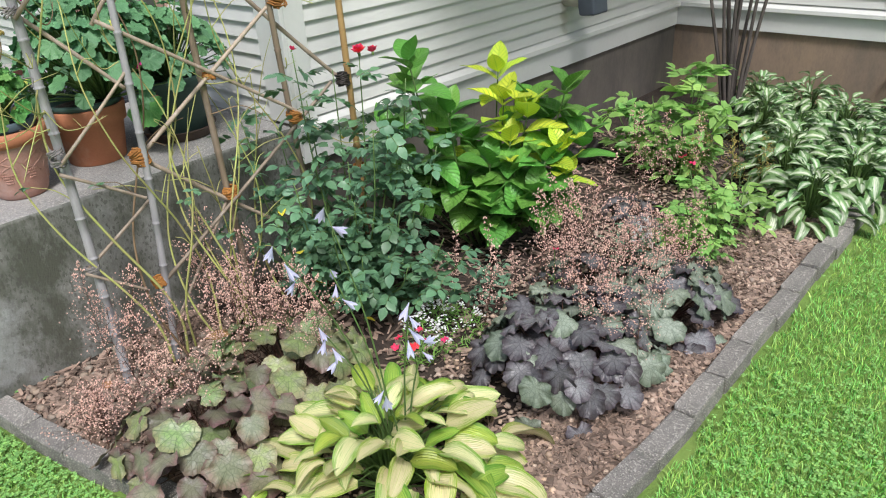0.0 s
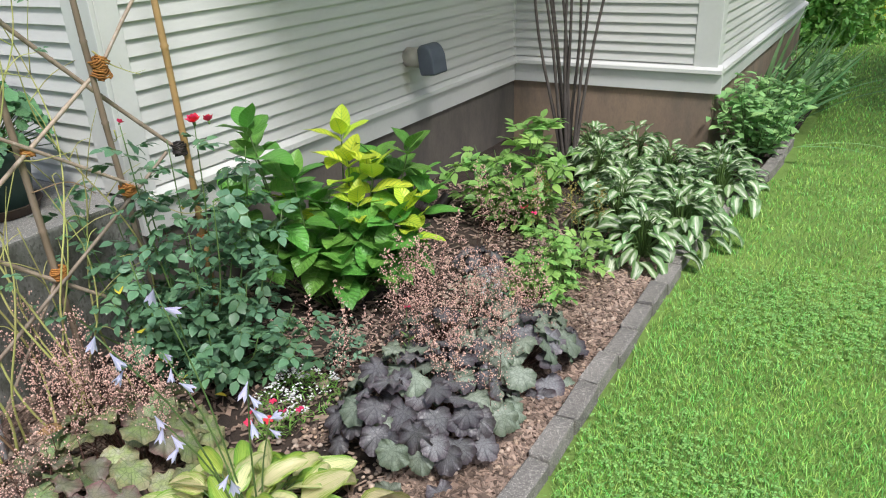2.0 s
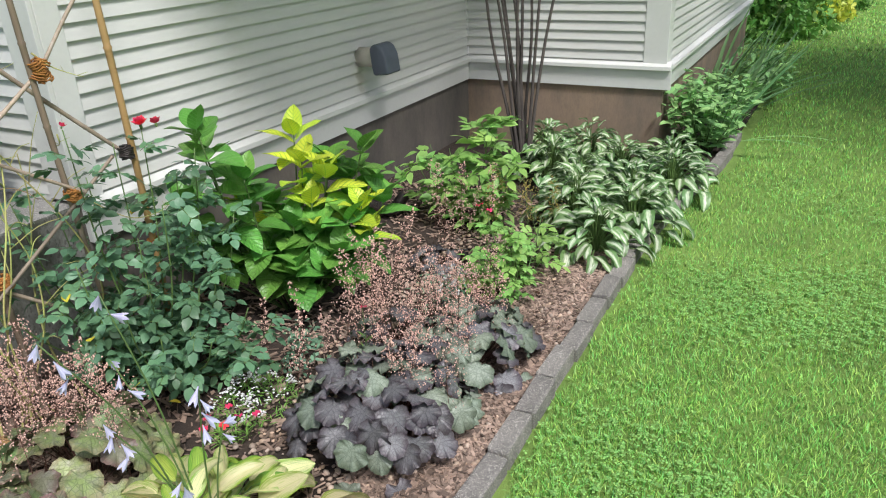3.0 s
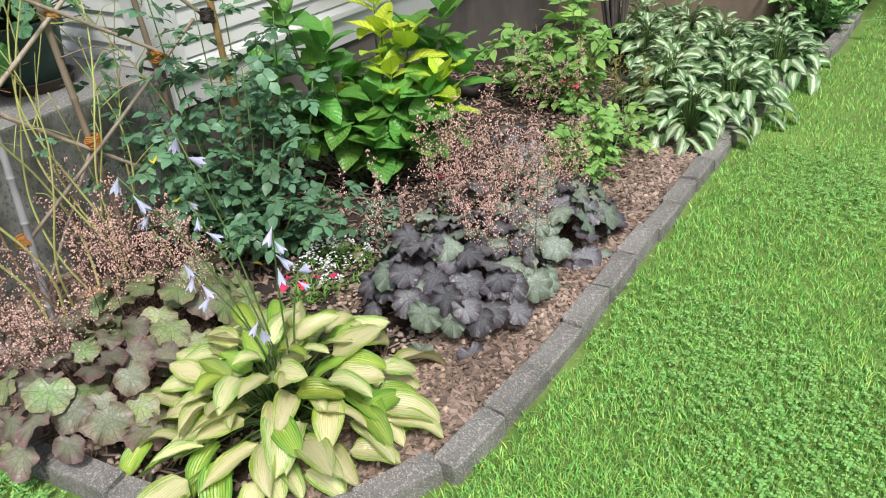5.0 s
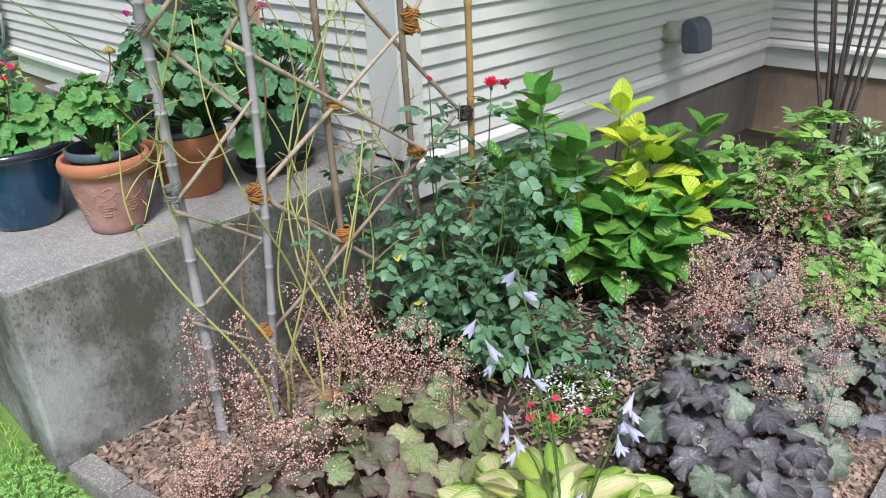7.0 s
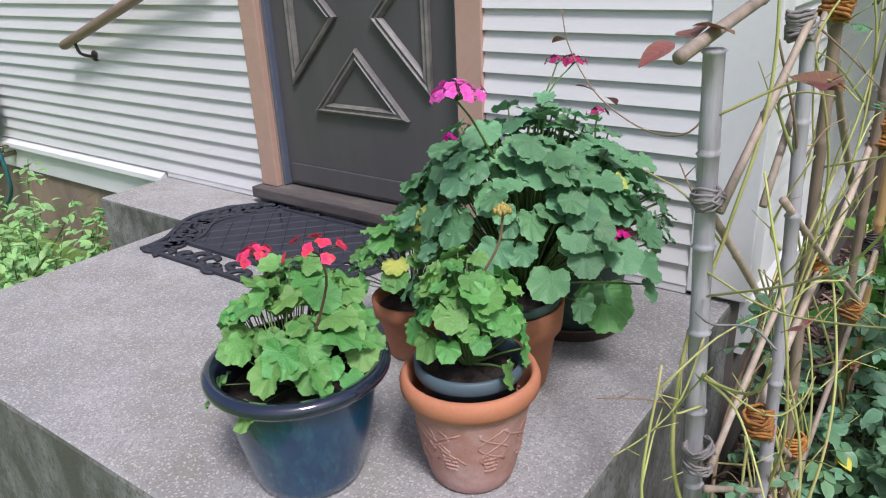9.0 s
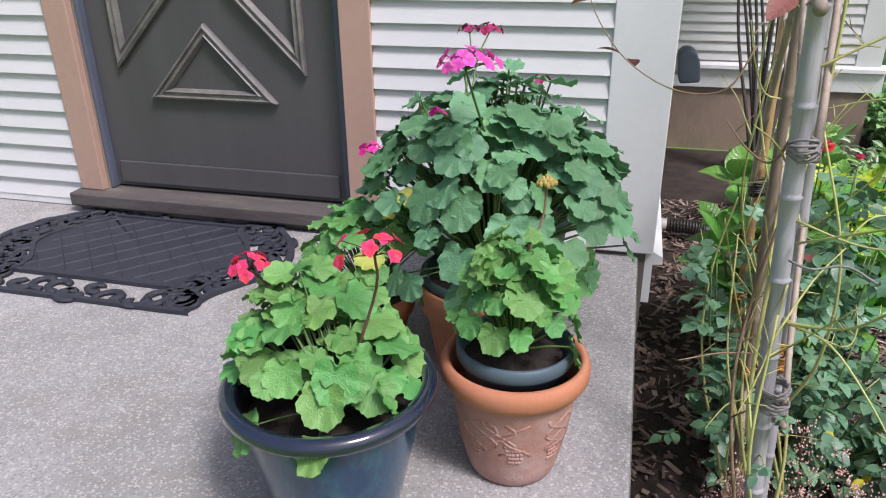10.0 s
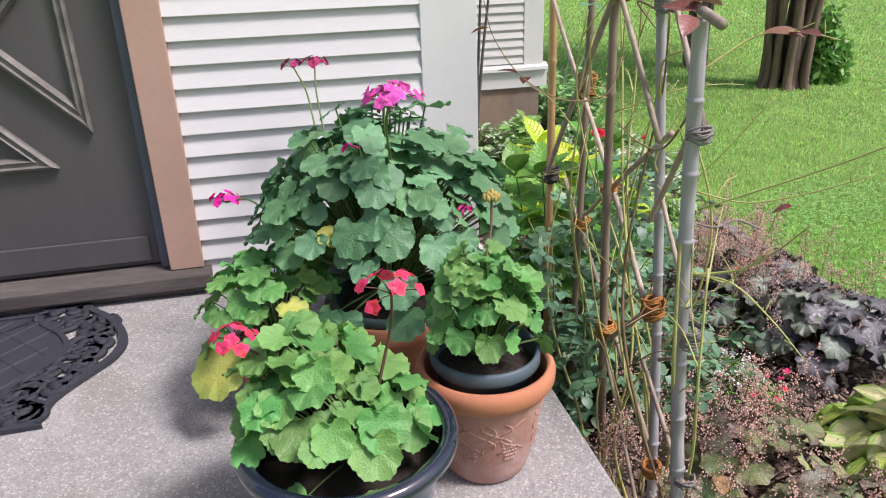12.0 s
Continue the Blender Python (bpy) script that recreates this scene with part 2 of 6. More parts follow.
def leaf_material(name, middle, edge, edge_at=(0.6, 0.85), vein=None, veins="long", freq=40.0, vein_amount=0.5, rough=0.42, glow=0.22, vary=0.18, blotch=None, island=False, hue=0.015, radial=False, tipped=None, vein_bump=0.3, streak=0.12):
    """A leaf: middle and edge colours with an uneven border, veins, blotches, and light passing through."""
    middle, edge = (tuple(min(0.9, c * FRESH) for c in q) for q in (middle, edge))
    vein = tuple(min(0.9, c * FRESH) for c in vein) if vein else None
    m, nodes, links, bsdf = material(name)
    tex = nodes.new("ShaderNodeTexCoord")
    sep = nodes.new("ShaderNodeSeparateXYZ")
    links.new(tex.outputs["UV"], sep.inputs[0])
    u = maths(nodes, links, "MULTIPLY_ADD", sep.outputs[0], 2.0, -1.0)
    v = maths(nodes, links, "MULTIPLY_ADD", sep.outputs[1], 2.0, -1.0) if radial else sep.outputs[1]
    au = maths(nodes, links, "ABSOLUTE", u)
    if radial:
        au = maths(nodes, links, "SQRT", maths(nodes, links, "ADD", maths(nodes, links, "MULTIPLY", u, u), maths(nodes, links, "MULTIPLY", v, v)))
    info = nodes.new("ShaderNodeObjectInfo").outputs["Random"]
    if island:
        info = nodes.new("ShaderNodeNewGeometry").outputs["Random Per Island"]
    comb = nodes.new("ShaderNodeCombineXYZ")
    links.new(maths(nodes, links, "MULTIPLY", u, 6.0), comb.inputs[0])
    links.new(maths(nodes, links, "MULTIPLY", v, 1.3), comb.inputs[1])
    links.new(maths(nodes, links, "MULTIPLY", info, 37.0), comb.inputs[2])
    n1 = noise_of(nodes, links, comb.outputs[0], 2.5, 3)
    border = maths(nodes, links, "ADD", au, maths(nodes, links, "MULTIPLY_ADD", n1, streak * 5, -streak * 2.5))
    col = mixed(nodes, links, middle, edge, spread(nodes, links, border, *edge_at))
    if blotch:
        n2 = noise_of(nodes, links, tex.outputs["Object"], blotch[1], 3)
        col = mixed(nodes, links, col, blotch[0], spread(nodes, links, n2, blotch[2], blotch[2] + 0.18))
        if radial:
            col = mixed(nodes, links, col, edge, maths(nodes, links, "MULTIPLY", spread(nodes, links, border, edge_at[0] + 0.2, edge_at[1] + 0.1), 0.85))
    if tipped:
        col = mixed(nodes, links, col, tipped, maths(nodes, links, "MULTIPLY", spread(nodes, links, maths(nodes, links, "ADD", v, n1), 1.2, 1.5), 0.8))
    if veins == "long":
        wave = maths(nodes, links, "COSINE", maths(nodes, links, "MULTIPLY", u, freq))
    elif veins == "chevron":
        wave = maths(nodes, links, "COSINE", maths(nodes, links, "MULTIPLY", maths(nodes, links, "SUBTRACT", v, maths(nodes, links, "MULTIPLY", au, 0.22)), freq))
    else:
        wave = maths(nodes, links, "COSINE", maths(nodes, links, "MULTIPLY", maths(nodes, links, "ARCTAN2", u, v), freq))
    line = spread(nodes, links, wave, 0.965 if radial else 0.72, 1.0)
    rib = maths(nodes, links, "LESS_THAN", maths(nodes, links, "ABSOLUTE", u), 0.04) if not radial else 0.0
    line = maths(nodes, links, "MAXIMUM", line, rib)
    net = None
    if radial:
        # a net of small veins between the main ones
        flat = nodes.new("ShaderNodeCombineXYZ")
        links.new(u, flat.inputs[0])
        links.new(v, flat.inputs[1])
        links.new(maths(nodes, links, "MULTIPLY", info, 21.0), flat.inputs[2])
        cells = nodes.new("ShaderNodeTexVoronoi")
        cells.feature = "DISTANCE_TO_EDGE"
        cells.inputs["Scale"].default_value = 4.5
        links.new(flat.outputs[0], cells.inputs["Vector"])
        net = maths(nodes, links, "SUBTRACT", 1.0, spread(nodes, links, cells.outputs["Distance"], 0.0, 0.13))
    if vein:
        col = mixed(nodes, links, col, vein, maths(nodes, links, "MULTIPLY", line, vein_amount))
        if net is not None:
            col = mixed(nodes, links, col, vein, maths(nodes, links, "MULTIPLY", net, vein_amount * 0.6))
    hsv = nodes.new("ShaderNodeHueSaturation")
    x = nodes.new("ShaderNodeMapRange")
    links.new(info, x.inputs[0])
    x.inputs[3].default_value, x.inputs[4].default_value = 1 - vary, 1 + vary
    links.new(x.outputs[0], hsv.inputs["Value"])
    h = nodes.new("ShaderNodeMapRange")
    links.new(maths(nodes, links, "FRACT", maths(nodes, links, "MULTIPLY", info, 7.3)), h.inputs[0])
    h.inputs[3].default_value, h.inputs[4].default_value = 0.5 - hue, 0.5 + hue
    links.new(h.outputs[0], hsv.inputs["Hue"])
    links.new(col, hsv.inputs["Color"])
    links.new(hsv.outputs[0], bsdf.inputs["Base Color"])
    bsdf.inputs["Roughness"].default_value = rough
    pucker = noise_of(nodes, links, tex.outputs["Object"], 130.0 if radial else 60.0, 2)
    relief = maths(nodes, links, "ADD", maths(nodes, links, "MULTIPLY", line, -0.6 if radial else -1.0), maths(nodes, links, "MULTIPLY", pucker, 1.6))
    if net is not None:
        relief = maths(nodes, links, "SUBTRACT", relief, maths(nodes, links, "MULTIPLY", net, 0.9))
    bump_of(nodes, links, relief, vein_bump, 0.003, bsdf)
    through_leaf = nodes.new("ShaderNodeBsdfTranslucent")
    links.new(hsv.outputs[0], through_leaf.inputs["Color"])
    mix = nodes.new("ShaderNodeMixShader")
    mix.inputs[0].default_value = glow
    links.new(bsdf.outputs[0], mix.inputs[1])
    links.new(through_leaf.outputs[0], mix.inputs[2])
    links.new(mix.outputs[0], nodes["Material Output"].inputs["Surface"])
    return m


FRESH = 1.45
PAINT = surface("white_paint", (0.68, 0.68, 0.655), (0.62, 0.62, 0.595), 1.2, 45, 0.5, 0.08, 0.08, stain=(0.5, 0.49, 0.43), stain_scale=3.0, stain_at=(0.6, 0.95), vary=0.025, stretch=(0.6, 0.6, 2.5), patch=((0.3, 0.29, 0.22), (0.01, 1.98, 0.74), (0.08, 0.045, 0.13)))
TRIM = surface("white_trim_paint", (0.73, 0.735, 0.715), (0.67, 0.675, 0.65), 1.5, 40, 0.48, 0.08, 0.1, stain=(0.48, 0.48, 0.43), stain_scale=2.5, stain_at=(0.62, 0.95), vary=0.0)
CONCRETE = surface("weathered_concrete", (0.42, 0.41, 0.395), (0.32, 0.315, 0.3), 3.2, 110, 0.9, 0.55, 0.9, stain=(0.29, 0.28, 0.24), stain_scale=4.0, stain_at=(0.5, 0.68), vary=0, speck=((0.56, 0.53, 0.48), 240, 0.86), pits=((0.22, 0.21, 0.19), 260, 0.88), depth=0.006)
CONCRETE_SIDE = surface("stained_porch_side", (0.4, 0.4, 0.38), (0.27, 0.27, 0.25), 3.4, 120, 0.9, 0.5, 0.7, stain=(0.1, 0.105, 0.08), stain_scale=5.0, stain_at=(0.34, 0.6), vary=0, stretch=(1.2, 1.2, 0.7), pits=((0.09, 0.09, 0.075), 120, 0.86), depth=0.006, patch=((0.52, 0.54, 0.54), (-0.05, -1.38, 0.26), (0.2, 0.17, 0.2)))
FOUNDATION = surface("brown_stained_foundation", (0.36, 0.26, 0.18), (0.29, 0.215, 0.16), 1.6, 80, 0.9, 0.3, 0.35, stain=(0.15, 0.13, 0.11), stain_scale=3.0, stain_at=(0.45, 0.75), vary=0, stretch=(1, 1, 0.4))
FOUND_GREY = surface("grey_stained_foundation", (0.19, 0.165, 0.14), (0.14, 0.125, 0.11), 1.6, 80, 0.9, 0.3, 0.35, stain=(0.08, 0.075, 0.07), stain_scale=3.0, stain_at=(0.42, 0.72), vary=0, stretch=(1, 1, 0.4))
KERB = surface("grey_edging_concrete", (0.28, 0.262, 0.24), (0.2, 0.19, 0.175), 9, 230, 0.92, 0.5, 0.6, stain=(0.12, 0.13, 0.08), stain_scale=6, stain_at=(0.58, 0.8), vary=0.13, speck=((0.5, 0.47, 0.42), 330, 0.82), pits=((0.1, 0.095, 0.085), 360, 0.82))
SOIL = surface("dark_soil_with_bark", (0.035, 0.026, 0.021), (0.075, 0.053, 0.04), 9, 90, 0.95, 0.6, 0.9, vary=0, depth=0.012)
CHIP = surface("wood_mulch_chips", (0.36, 0.265, 0.21), (0.2, 0.14, 0.105), 4, 150, 0.9, 0.4, 0.4, vary=0.6, island=True, stretch=(1, 1, 4))
PEBBLE = surface("garden_pebbles", (0.5, 0.35, 0.24), (0.4, 0.33, 0.28), 12, 170, 0.75, 0.3, 0.3, vary=0.45, island=True)
RIVER = surface("river_stones", (0.2, 0.17, 0.14), (0.26, 0.2, 0.15), 12, 170, 0.7, 0.3, 0.3, vary=0.5, island=True)
TURF = surface("turf_soil", (0.21, 0.35, 0.07), (0.15, 0.25, 0.05), 3, 120, 0.95, 0.5, 0.9, vary=0, depth=0.01, stain=(0.32, 0.44, 0.11), stain_scale=0.9)
TERRACOTTA = surface("orange_terracotta", (0.5, 0.2, 0.1), (0.42, 0.16, 0.08), 6, 150, 0.75, 0.2, 0.2, vary=0, stain=(0.5, 0.3, 0.2), stain_scale=5)
TERRA_PALE = surface("limed_terracotta", (0.44, 0.24, 0.19), (0.38, 0.18, 0.13), 8, 110, 0.85, 0.25, 0.6, vary=0, stain=(0.56, 0.41, 0.37), stain_scale=7, stain_at=(0.45, 0.75))
GLAZE = surface("blue_green_glaze", (0.01, 0.085, 0.16), (0.006, 0.035, 0.095), 9, 60, 0.14, 0.2, 0.05, vary=0, stain=(0.035, 0.15, 0.18), stain_scale=8, stretch=(1, 1, 0.4), coat=0.6)
GLAZE_RIM = surface("dark_navy_glaze", (0.012, 0.016, 0.03), (0.018, 0.025, 0.045), 8, 70, 0.07, 0.1, 0.02, vary=0, coat=1.0)
PLASTIC = surface("slate_blue_plastic", (0.08, 0.12, 0.14), (0.07, 0.1, 0.12), 10, 120, 0.5, 0.1, 0.05, vary=0)
GREEN_POT = surface("dark_green_plastic", (0.055, 0.1, 0.085), (0.045, 0.085, 0.075), 8, 90, 0.5, 0.2, 0.08, vary=0, stain=(0.12, 0.16, 0.14), stain_scale=5)
BROWN_PLASTIC = surface("brown_plastic", (0.06, 0.04, 0.03), (0.08, 0.055, 0.04), 8, 90, 0.55, 0.2, 0.08, vary=0)
DOOR_PAINT = surface("charcoal_door_paint", (0.076, 0.072, 0.073), (0.092, 0.088, 0.088), 2.5, 60, 0.42, 0.15, 0.08, vary=0, stretch=(3, 1, 0.5))
DOOR_MOULD = surface("worn_door_moulding", (0.2, 0.19, 0.165), (0.12, 0.115, 0.105), 18, 90, 0.45, 0.3, 0.15, vary=0)
CASING = surface("faded_salmon_paint", (0.47, 0.31, 0.235), (0.43, 0.28, 0.21), 2.5, 50, 0.6, 0.12, 0.1, vary=0, stain=(0.34, 0.23, 0.18), stain_scale=4, stain_at=(0.62, 0.9))
SILL = surface("dark_weathered_sill", (0.075, 0.062, 0.058), (0.12, 0.105, 0.095), 5, 60, 0.8, 0.5, 0.4, vary=0, stretch=(0.5, 3, 3), stain=(0.2, 0.2, 0.13), stain_scale=4)
RUBBER = surface("black_rubber", (0.027, 0.03, 0.04), (0.036, 0.039, 0.05), 12, 140, 0.72, 0.2, 0.4, vary=0)
BAMBOO = surface("silvered_bamboo", (0.42, 0.41, 0.42), (0.33, 0.32, 0.33), 6, 60, 0.6, 0.35, 0.2, vary=0.1, stretch=(4, 4, 0.4), stain=(0.2, 0.18, 0.17), stain_scale=9)
BAMBOO_BROWN = surface("brown_bamboo", (0.3, 0.23, 0.16), (0.22, 0.165, 0.12), 7, 60, 0.6, 0.35, 0.2, vary=0.15, stretch=(4, 4, 0.5), stain=(0.33, 0.29, 0.25), stain_scale=6)
STICK = surface("pale_dry_sticks", (0.4, 0.32, 0.24), (0.28, 0.22, 0.165), 7, 60, 0.6, 0.35, 0.2, vary=0.25, stretch=(4, 4, 0.5), stain=(0.45, 0.41, 0.36), stain_scale=6)
BAMBOO_GOLD = surface("golden_bamboo", (0.46, 0.3, 0.13), (0.4, 0.25, 0.1), 5, 60, 0.5, 0.2, 0.15, vary=0, stretch=(4, 4, 0.5))
TWINE = surface("orange_jute_twine", (0.5, 0.23, 0.055), (0.36, 0.15, 0.04), 30, 260, 0.95, 0.5, 0.8, vary=0.15)
STRING = surface("grey_string", (0.3, 0.28, 0.26), (0.22, 0.2, 0.19), 30, 260, 0.95, 0.4, 0.6, vary=0)
BLACK_TIE = surface("black_tape", (0.02, 0.018, 0.018), (0.04, 0.03, 0.025), 20, 90, 0.5, 0.2, 0.2, vary=0)
CANE = surface("yellow_green_rose_cane", (0.42, 0.47, 0.14), (0.42, 0.37, 0.15), 7, 90, 0.5, 0.2, 0.15, vary=0.2)
CANE_OLD = surface("brown_rose_cane", (0.22, 0.14, 0.08), (0.28, 0.2, 0.11), 7, 90, 0.7, 0.3, 0.2, vary=0.15)
STEM = surface("green_stem", (0.13, 0.22, 0.06), (0.1, 0.17, 0.05), 9, 80, 0.5, 0.2, 0.1, vary=0.15)
STEM_RED = surface("dark_red_stem", (0.12, 0.05, 0.04), (0.09, 0.05, 0.03), 9, 80, 0.6, 0.2, 0.1, vary=0.15)
BARK = surface("grey_bark", (0.1, 0.085, 0.075), (0.065, 0.055, 0.05), 9, 60, 0.9, 0.5, 0.6, vary=0.1, stretch=(2, 2, 0.6))
BARK_BROWN = surface("brown_trunk_bark", (0.27, 0.19, 0.14), (0.14, 0.1, 0.08), 4, 30, 0.95, 0.5, 0.9, vary=0.1, stretch=(3, 3, 0.5), depth=0.02)
VENT_GREY = surface("slate_grey_plastic", (0.1, 0.115, 0.15), (0.085, 0.1, 0.13), 12, 120, 0.5, 0.1, 0.05, vary=0)
PIPE_WHITE = surface("cream_plastic_pipe", (0.58, 0.55, 0.48), (0.5, 0.47, 0.4), 12, 120, 0.5, 0.15, 0.05, vary=0)
HOSE = surface("teal_garden_hose", (0.03, 0.17, 0.17), (0.025, 0.13, 0.14), 12, 120, 0.45, 0.1, 0.05, vary=0)
REEL = surface("pale_grey_reel_plastic", (0.4, 0.41, 0.42), (0.34, 0.35, 0.36), 8, 100, 0.5, 0.1, 0.05, vary=0)
BRASS = surface("weathered_brass", (0.3, 0.25, 0.17), (0.2, 0.18, 0.14), 20, 120, 0.45, 0.3, 0.1, vary=0, metal=0.8)
IRON = surface("dark_iron", (0.05, 0.045, 0.04), (0.08, 0.06, 0.05), 20, 120, 0.55, 0.3, 0.1, vary=0, metal=0.6)
RAIL_WOOD = surface("brown_handrail_wood", (0.29, 0.2, 0.15), (0.24, 0.16, 0.12), 5, 70, 0.55, 0.25, 0.1, vary=0, stretch=(0.5, 3, 3))
POT_SOIL = surface("black_potting_soil", (0.03, 0.022, 0.018), (0.055, 0.04, 0.03), 14, 120, 0.95, 0.5, 0.9, vary=0, depth=0.01)

L_HOSTA = leaf_material("golden_hosta_leaf", (0.6, 0.57, 0.31), (0.2, 0.34, 0.03), (0.42, 1.05), vein=(0.22, 0.34, 0.03), freq=54, vein_amount=0.34, vein_bump=0.9, rough=0.33, glow=0.22, vary=0.2, streak=0.42, hue=0.02)
L_HOSTA_GREEN = leaf_material("green_shaded_hosta_leaf", (0.31, 0.41, 0.07), (0.13, 0.26, 0.03), (0.35, 0.95), vein=(0.12, 0.24, 0.025), freq=34, vein_amount=0.7, vein_bump=0.9, rough=0.35, glow=0.22, vary=0.25, streak=0.4, hue=0.02)
L_VHOSTA = leaf_material("white_margined_hosta_leaf", (0.46, 0.51, 0.38), (0.11, 0.2, 0.07), (0.18, 0.46), vein=(0.06, 0.15, 0.05), freq=22, vein_amount=0.4, rough=0.36, glow=0.18, vary=0.22, streak=0.3)
L_HEU_GREEN = leaf_material("bronze_green_coral_bells_leaf", (0.17, 0.175, 0.115), (0.15, 0.095, 0.08), (0.45, 1.0), vein=(0.05, 0.06, 0.03), veins="spoke", freq=7, vein_amount=0.6, radial=True, blotch=((0.27, 0.255, 0.21), 26, 0.5), rough=0.42, glow=0.15, vary=0.35, hue=0.04, streak=0.08)
L_HEU_FRESH = leaf_material("green_coral_bells_leaf", (0.19, 0.26, 0.1), (0.2, 0.19, 0.1), (0.5, 0.95), vein=(0.06, 0.09, 0.035), veins="spoke", freq=7, vein_amount=0.75, radial=True, blotch=((0.3, 0.33, 0.21), 34, 0.45), rough=0.4, glow=0.18, vary=0.28, hue=0.03)
L_HEU_DARK = leaf_material("smoky_purple_coral_bells_leaf", (0.122, 0.122, 0.128), (0.048, 0.038, 0.044), (0.45, 1.0), vein=(0.02, 0.015, 0.02), veins="spoke", freq=7, vein_amount=0.7, radial=True, rough=0.36, glow=0.08, vary=0.38, hue=0.04, streak=0.08)
L_HEU_SILVER = leaf_material("silver_green_coral_bells_leaf", (0.2, 0.235, 0.185), (0.1, 0.125, 0.085), (0.5, 1.0), vein=(0.045, 0.065, 0.045), veins="spoke", freq=7, vein_amount=0.65, radial=True, rough=0.4, glow=0.12, vary=0.25, hue=0.02, streak=0.08)
L_GERANIUM = leaf_material("geranium_leaf", (0.088, 0.228, 0.055), (0.105, 0.255, 0.065), (0.5, 0.95), vein=(0.2, 0.35, 0.12), veins="spoke", freq=7, vein_amount=0.3, radial=True, rough=0.5, glow=0.22, vary=0.2, hue=0.025)
L_GERANIUM_DEEP = leaf_material("deep_green_geranium_leaf", (0.08, 0.195, 0.085), (0.095, 0.22, 0.1), (0.5, 0.95), vein=(0.13, 0.27, 0.13), veins="spoke", freq=7, vein_amount=0.3, radial=True, rough=0.5, glow=0.15, vary=0.22, hue=0.015)
L_GERANIUM_YELLOW = leaf_material("yellowing_geranium_leaf", (0.42, 0.42, 0.09), (0.3, 0.36, 0.07), (0.5, 0.95), vein=(0.3, 0.4, 0.1), veins="spoke", freq=7, vein_amount=0.4, radial=True, rough=0.5, glow=0.25, vary=0.2, blotch=((0.4, 0.22, 0.07), 30, 0.62))
L_HYDRANGEA = leaf_material("hydrangea_leaf", (0.105, 0.265, 0.045), (0.095, 0.245, 0.042), vein=(0.17, 0.34, 0.08), veins="chevron", freq=50, vein_amount=0.5, rough=0.34, glow=0.2, vary=0.3, vein_bump=1.0)
L_HYDRANGEA_YELLOW = leaf_material("yellow_green_hydrangea_leaf", (0.48, 0.57, 0.05), (0.42, 0.54, 0.05), vein=(0.16, 0.37, 0.04), veins="chevron", freq=50, vein_amount=0.75, rough=0.36, glow=0.28, vary=0.15, vein_bump=1.0)
L_ROSE = leaf_material("rose_leaf", (0.08, 0.17, 0.088), (0.092, 0.185, 0.098), vein=(0.11, 0.19, 0.11), veins="chevron", freq=40, vein_amount=0.25, rough=0.4, glow=0.15, vary=0.35, hue=0.02)
L_PEONY = leaf_material("peony_leaf", (0.185, 0.34, 0.085), (0.205, 0.37, 0.095), vein=(0.24, 0.38, 0.11), veins="chevron", freq=40, vein_amount=0.3, rough=0.42, glow=0.25, vary=0.25, hue=0.02)
L_SHRUB = leaf_material("shrub_leaf", (0.12, 0.26, 0.055), (0.13, 0.28, 0.06), vein=(0.16, 0.31, 0.08), veins="chevron", freq=40, vein_amount=0.25, rough=0.45, glow=0.2, vary=0.35, island=True, hue=0.02)
L_SEDUM = leaf_material("sedum_leaf", (0.19, 0.35, 0.125), (0.21, 0.38, 0.135), vein=(0.2, 0.33, 0.13), veins="chevron", freq=30, vein_amount=0.2, rough=0.45, glow=0.18, vary=0.25, hue=0.015)
L_IRIS = leaf_material("iris_blade", (0.085, 0.18, 0.065), (0.1, 0.21, 0.075), freq=30, rough=0.42, glow=0.15, vary=0.3)
L_FINE = leaf_material("fine_green_leaf", (0.15, 0.31, 0.06), (0.17, 0.33, 0.07), freq=10, rough=0.5, glow=0.25, vary=0.3, island=True)
L_BLUE = leaf_material("blue_green_leaf", (0.1, 0.19, 0.12), (0.12, 0.21, 0.13), freq=10, rough=0.5, glow=0.15, vary=0.3, island=True)
L_BRONZE = leaf_material("bronze_young_rose_leaf", (0.17, 0.055, 0.05), (0.16, 0.07, 0.05), vein=(0.2, 0.1, 0.07), veins="chevron", freq=30, vein_amount=0.3, rough=0.4, glow=0.2, vary=0.3, hue=0.04)
L_GRASS = leaf_material("lawn_grass_blade", (0.228, 0.42, 0.098), (0.228, 0.42, 0.098), freq=5, rough=0.42, glow=0.22, vary=0.6, island=True, hue=0.045)
L_CLOVER = leaf_material("clover_leaflet", (0.18, 0.36, 0.095), (0.19, 0.37, 0.1), freq=5, rough=0.45, glow=0.2, vary=0.35, island=True)
P_RED = leaf_material("coral_red_petal", (0.6, 0.035, 0.095), (0.6, 0.07, 0.13), freq=8, rough=0.5, glow=0.3, vary=0.15)
P_PINK = leaf_material("bright_pink_petal", (0.58, 0.07, 0.36), (0.6, 0.14, 0.4), freq=8, vein=(0.5, 0.03, 0.25), vein_amount=0.3, rough=0.5, glow=0.3, vary=0.12)
P_MAGENTA = leaf_material("magenta_petal", (0.62, 0.012, 0.28), (0.6, 0.02, 0.27), freq=8, rough=0.5, glow=0.25, vary=0.2)
P_MAROON = leaf_material("wilted_maroon_petal", (0.26, 0.01, 0.08), (0.22, 0.01, 0.06), freq=8, rough=0.6, glow=0.15, vary=0.2)
P_LILAC = leaf_material("pale_lilac_petal", (0.43, 0.42, 0.58), (0.5, 0.5, 0.6), freq=8, vein=(0.26, 0.24, 0.5), vein_amount=0.3, rough=0.5, glow=0.3, vary=0.1)
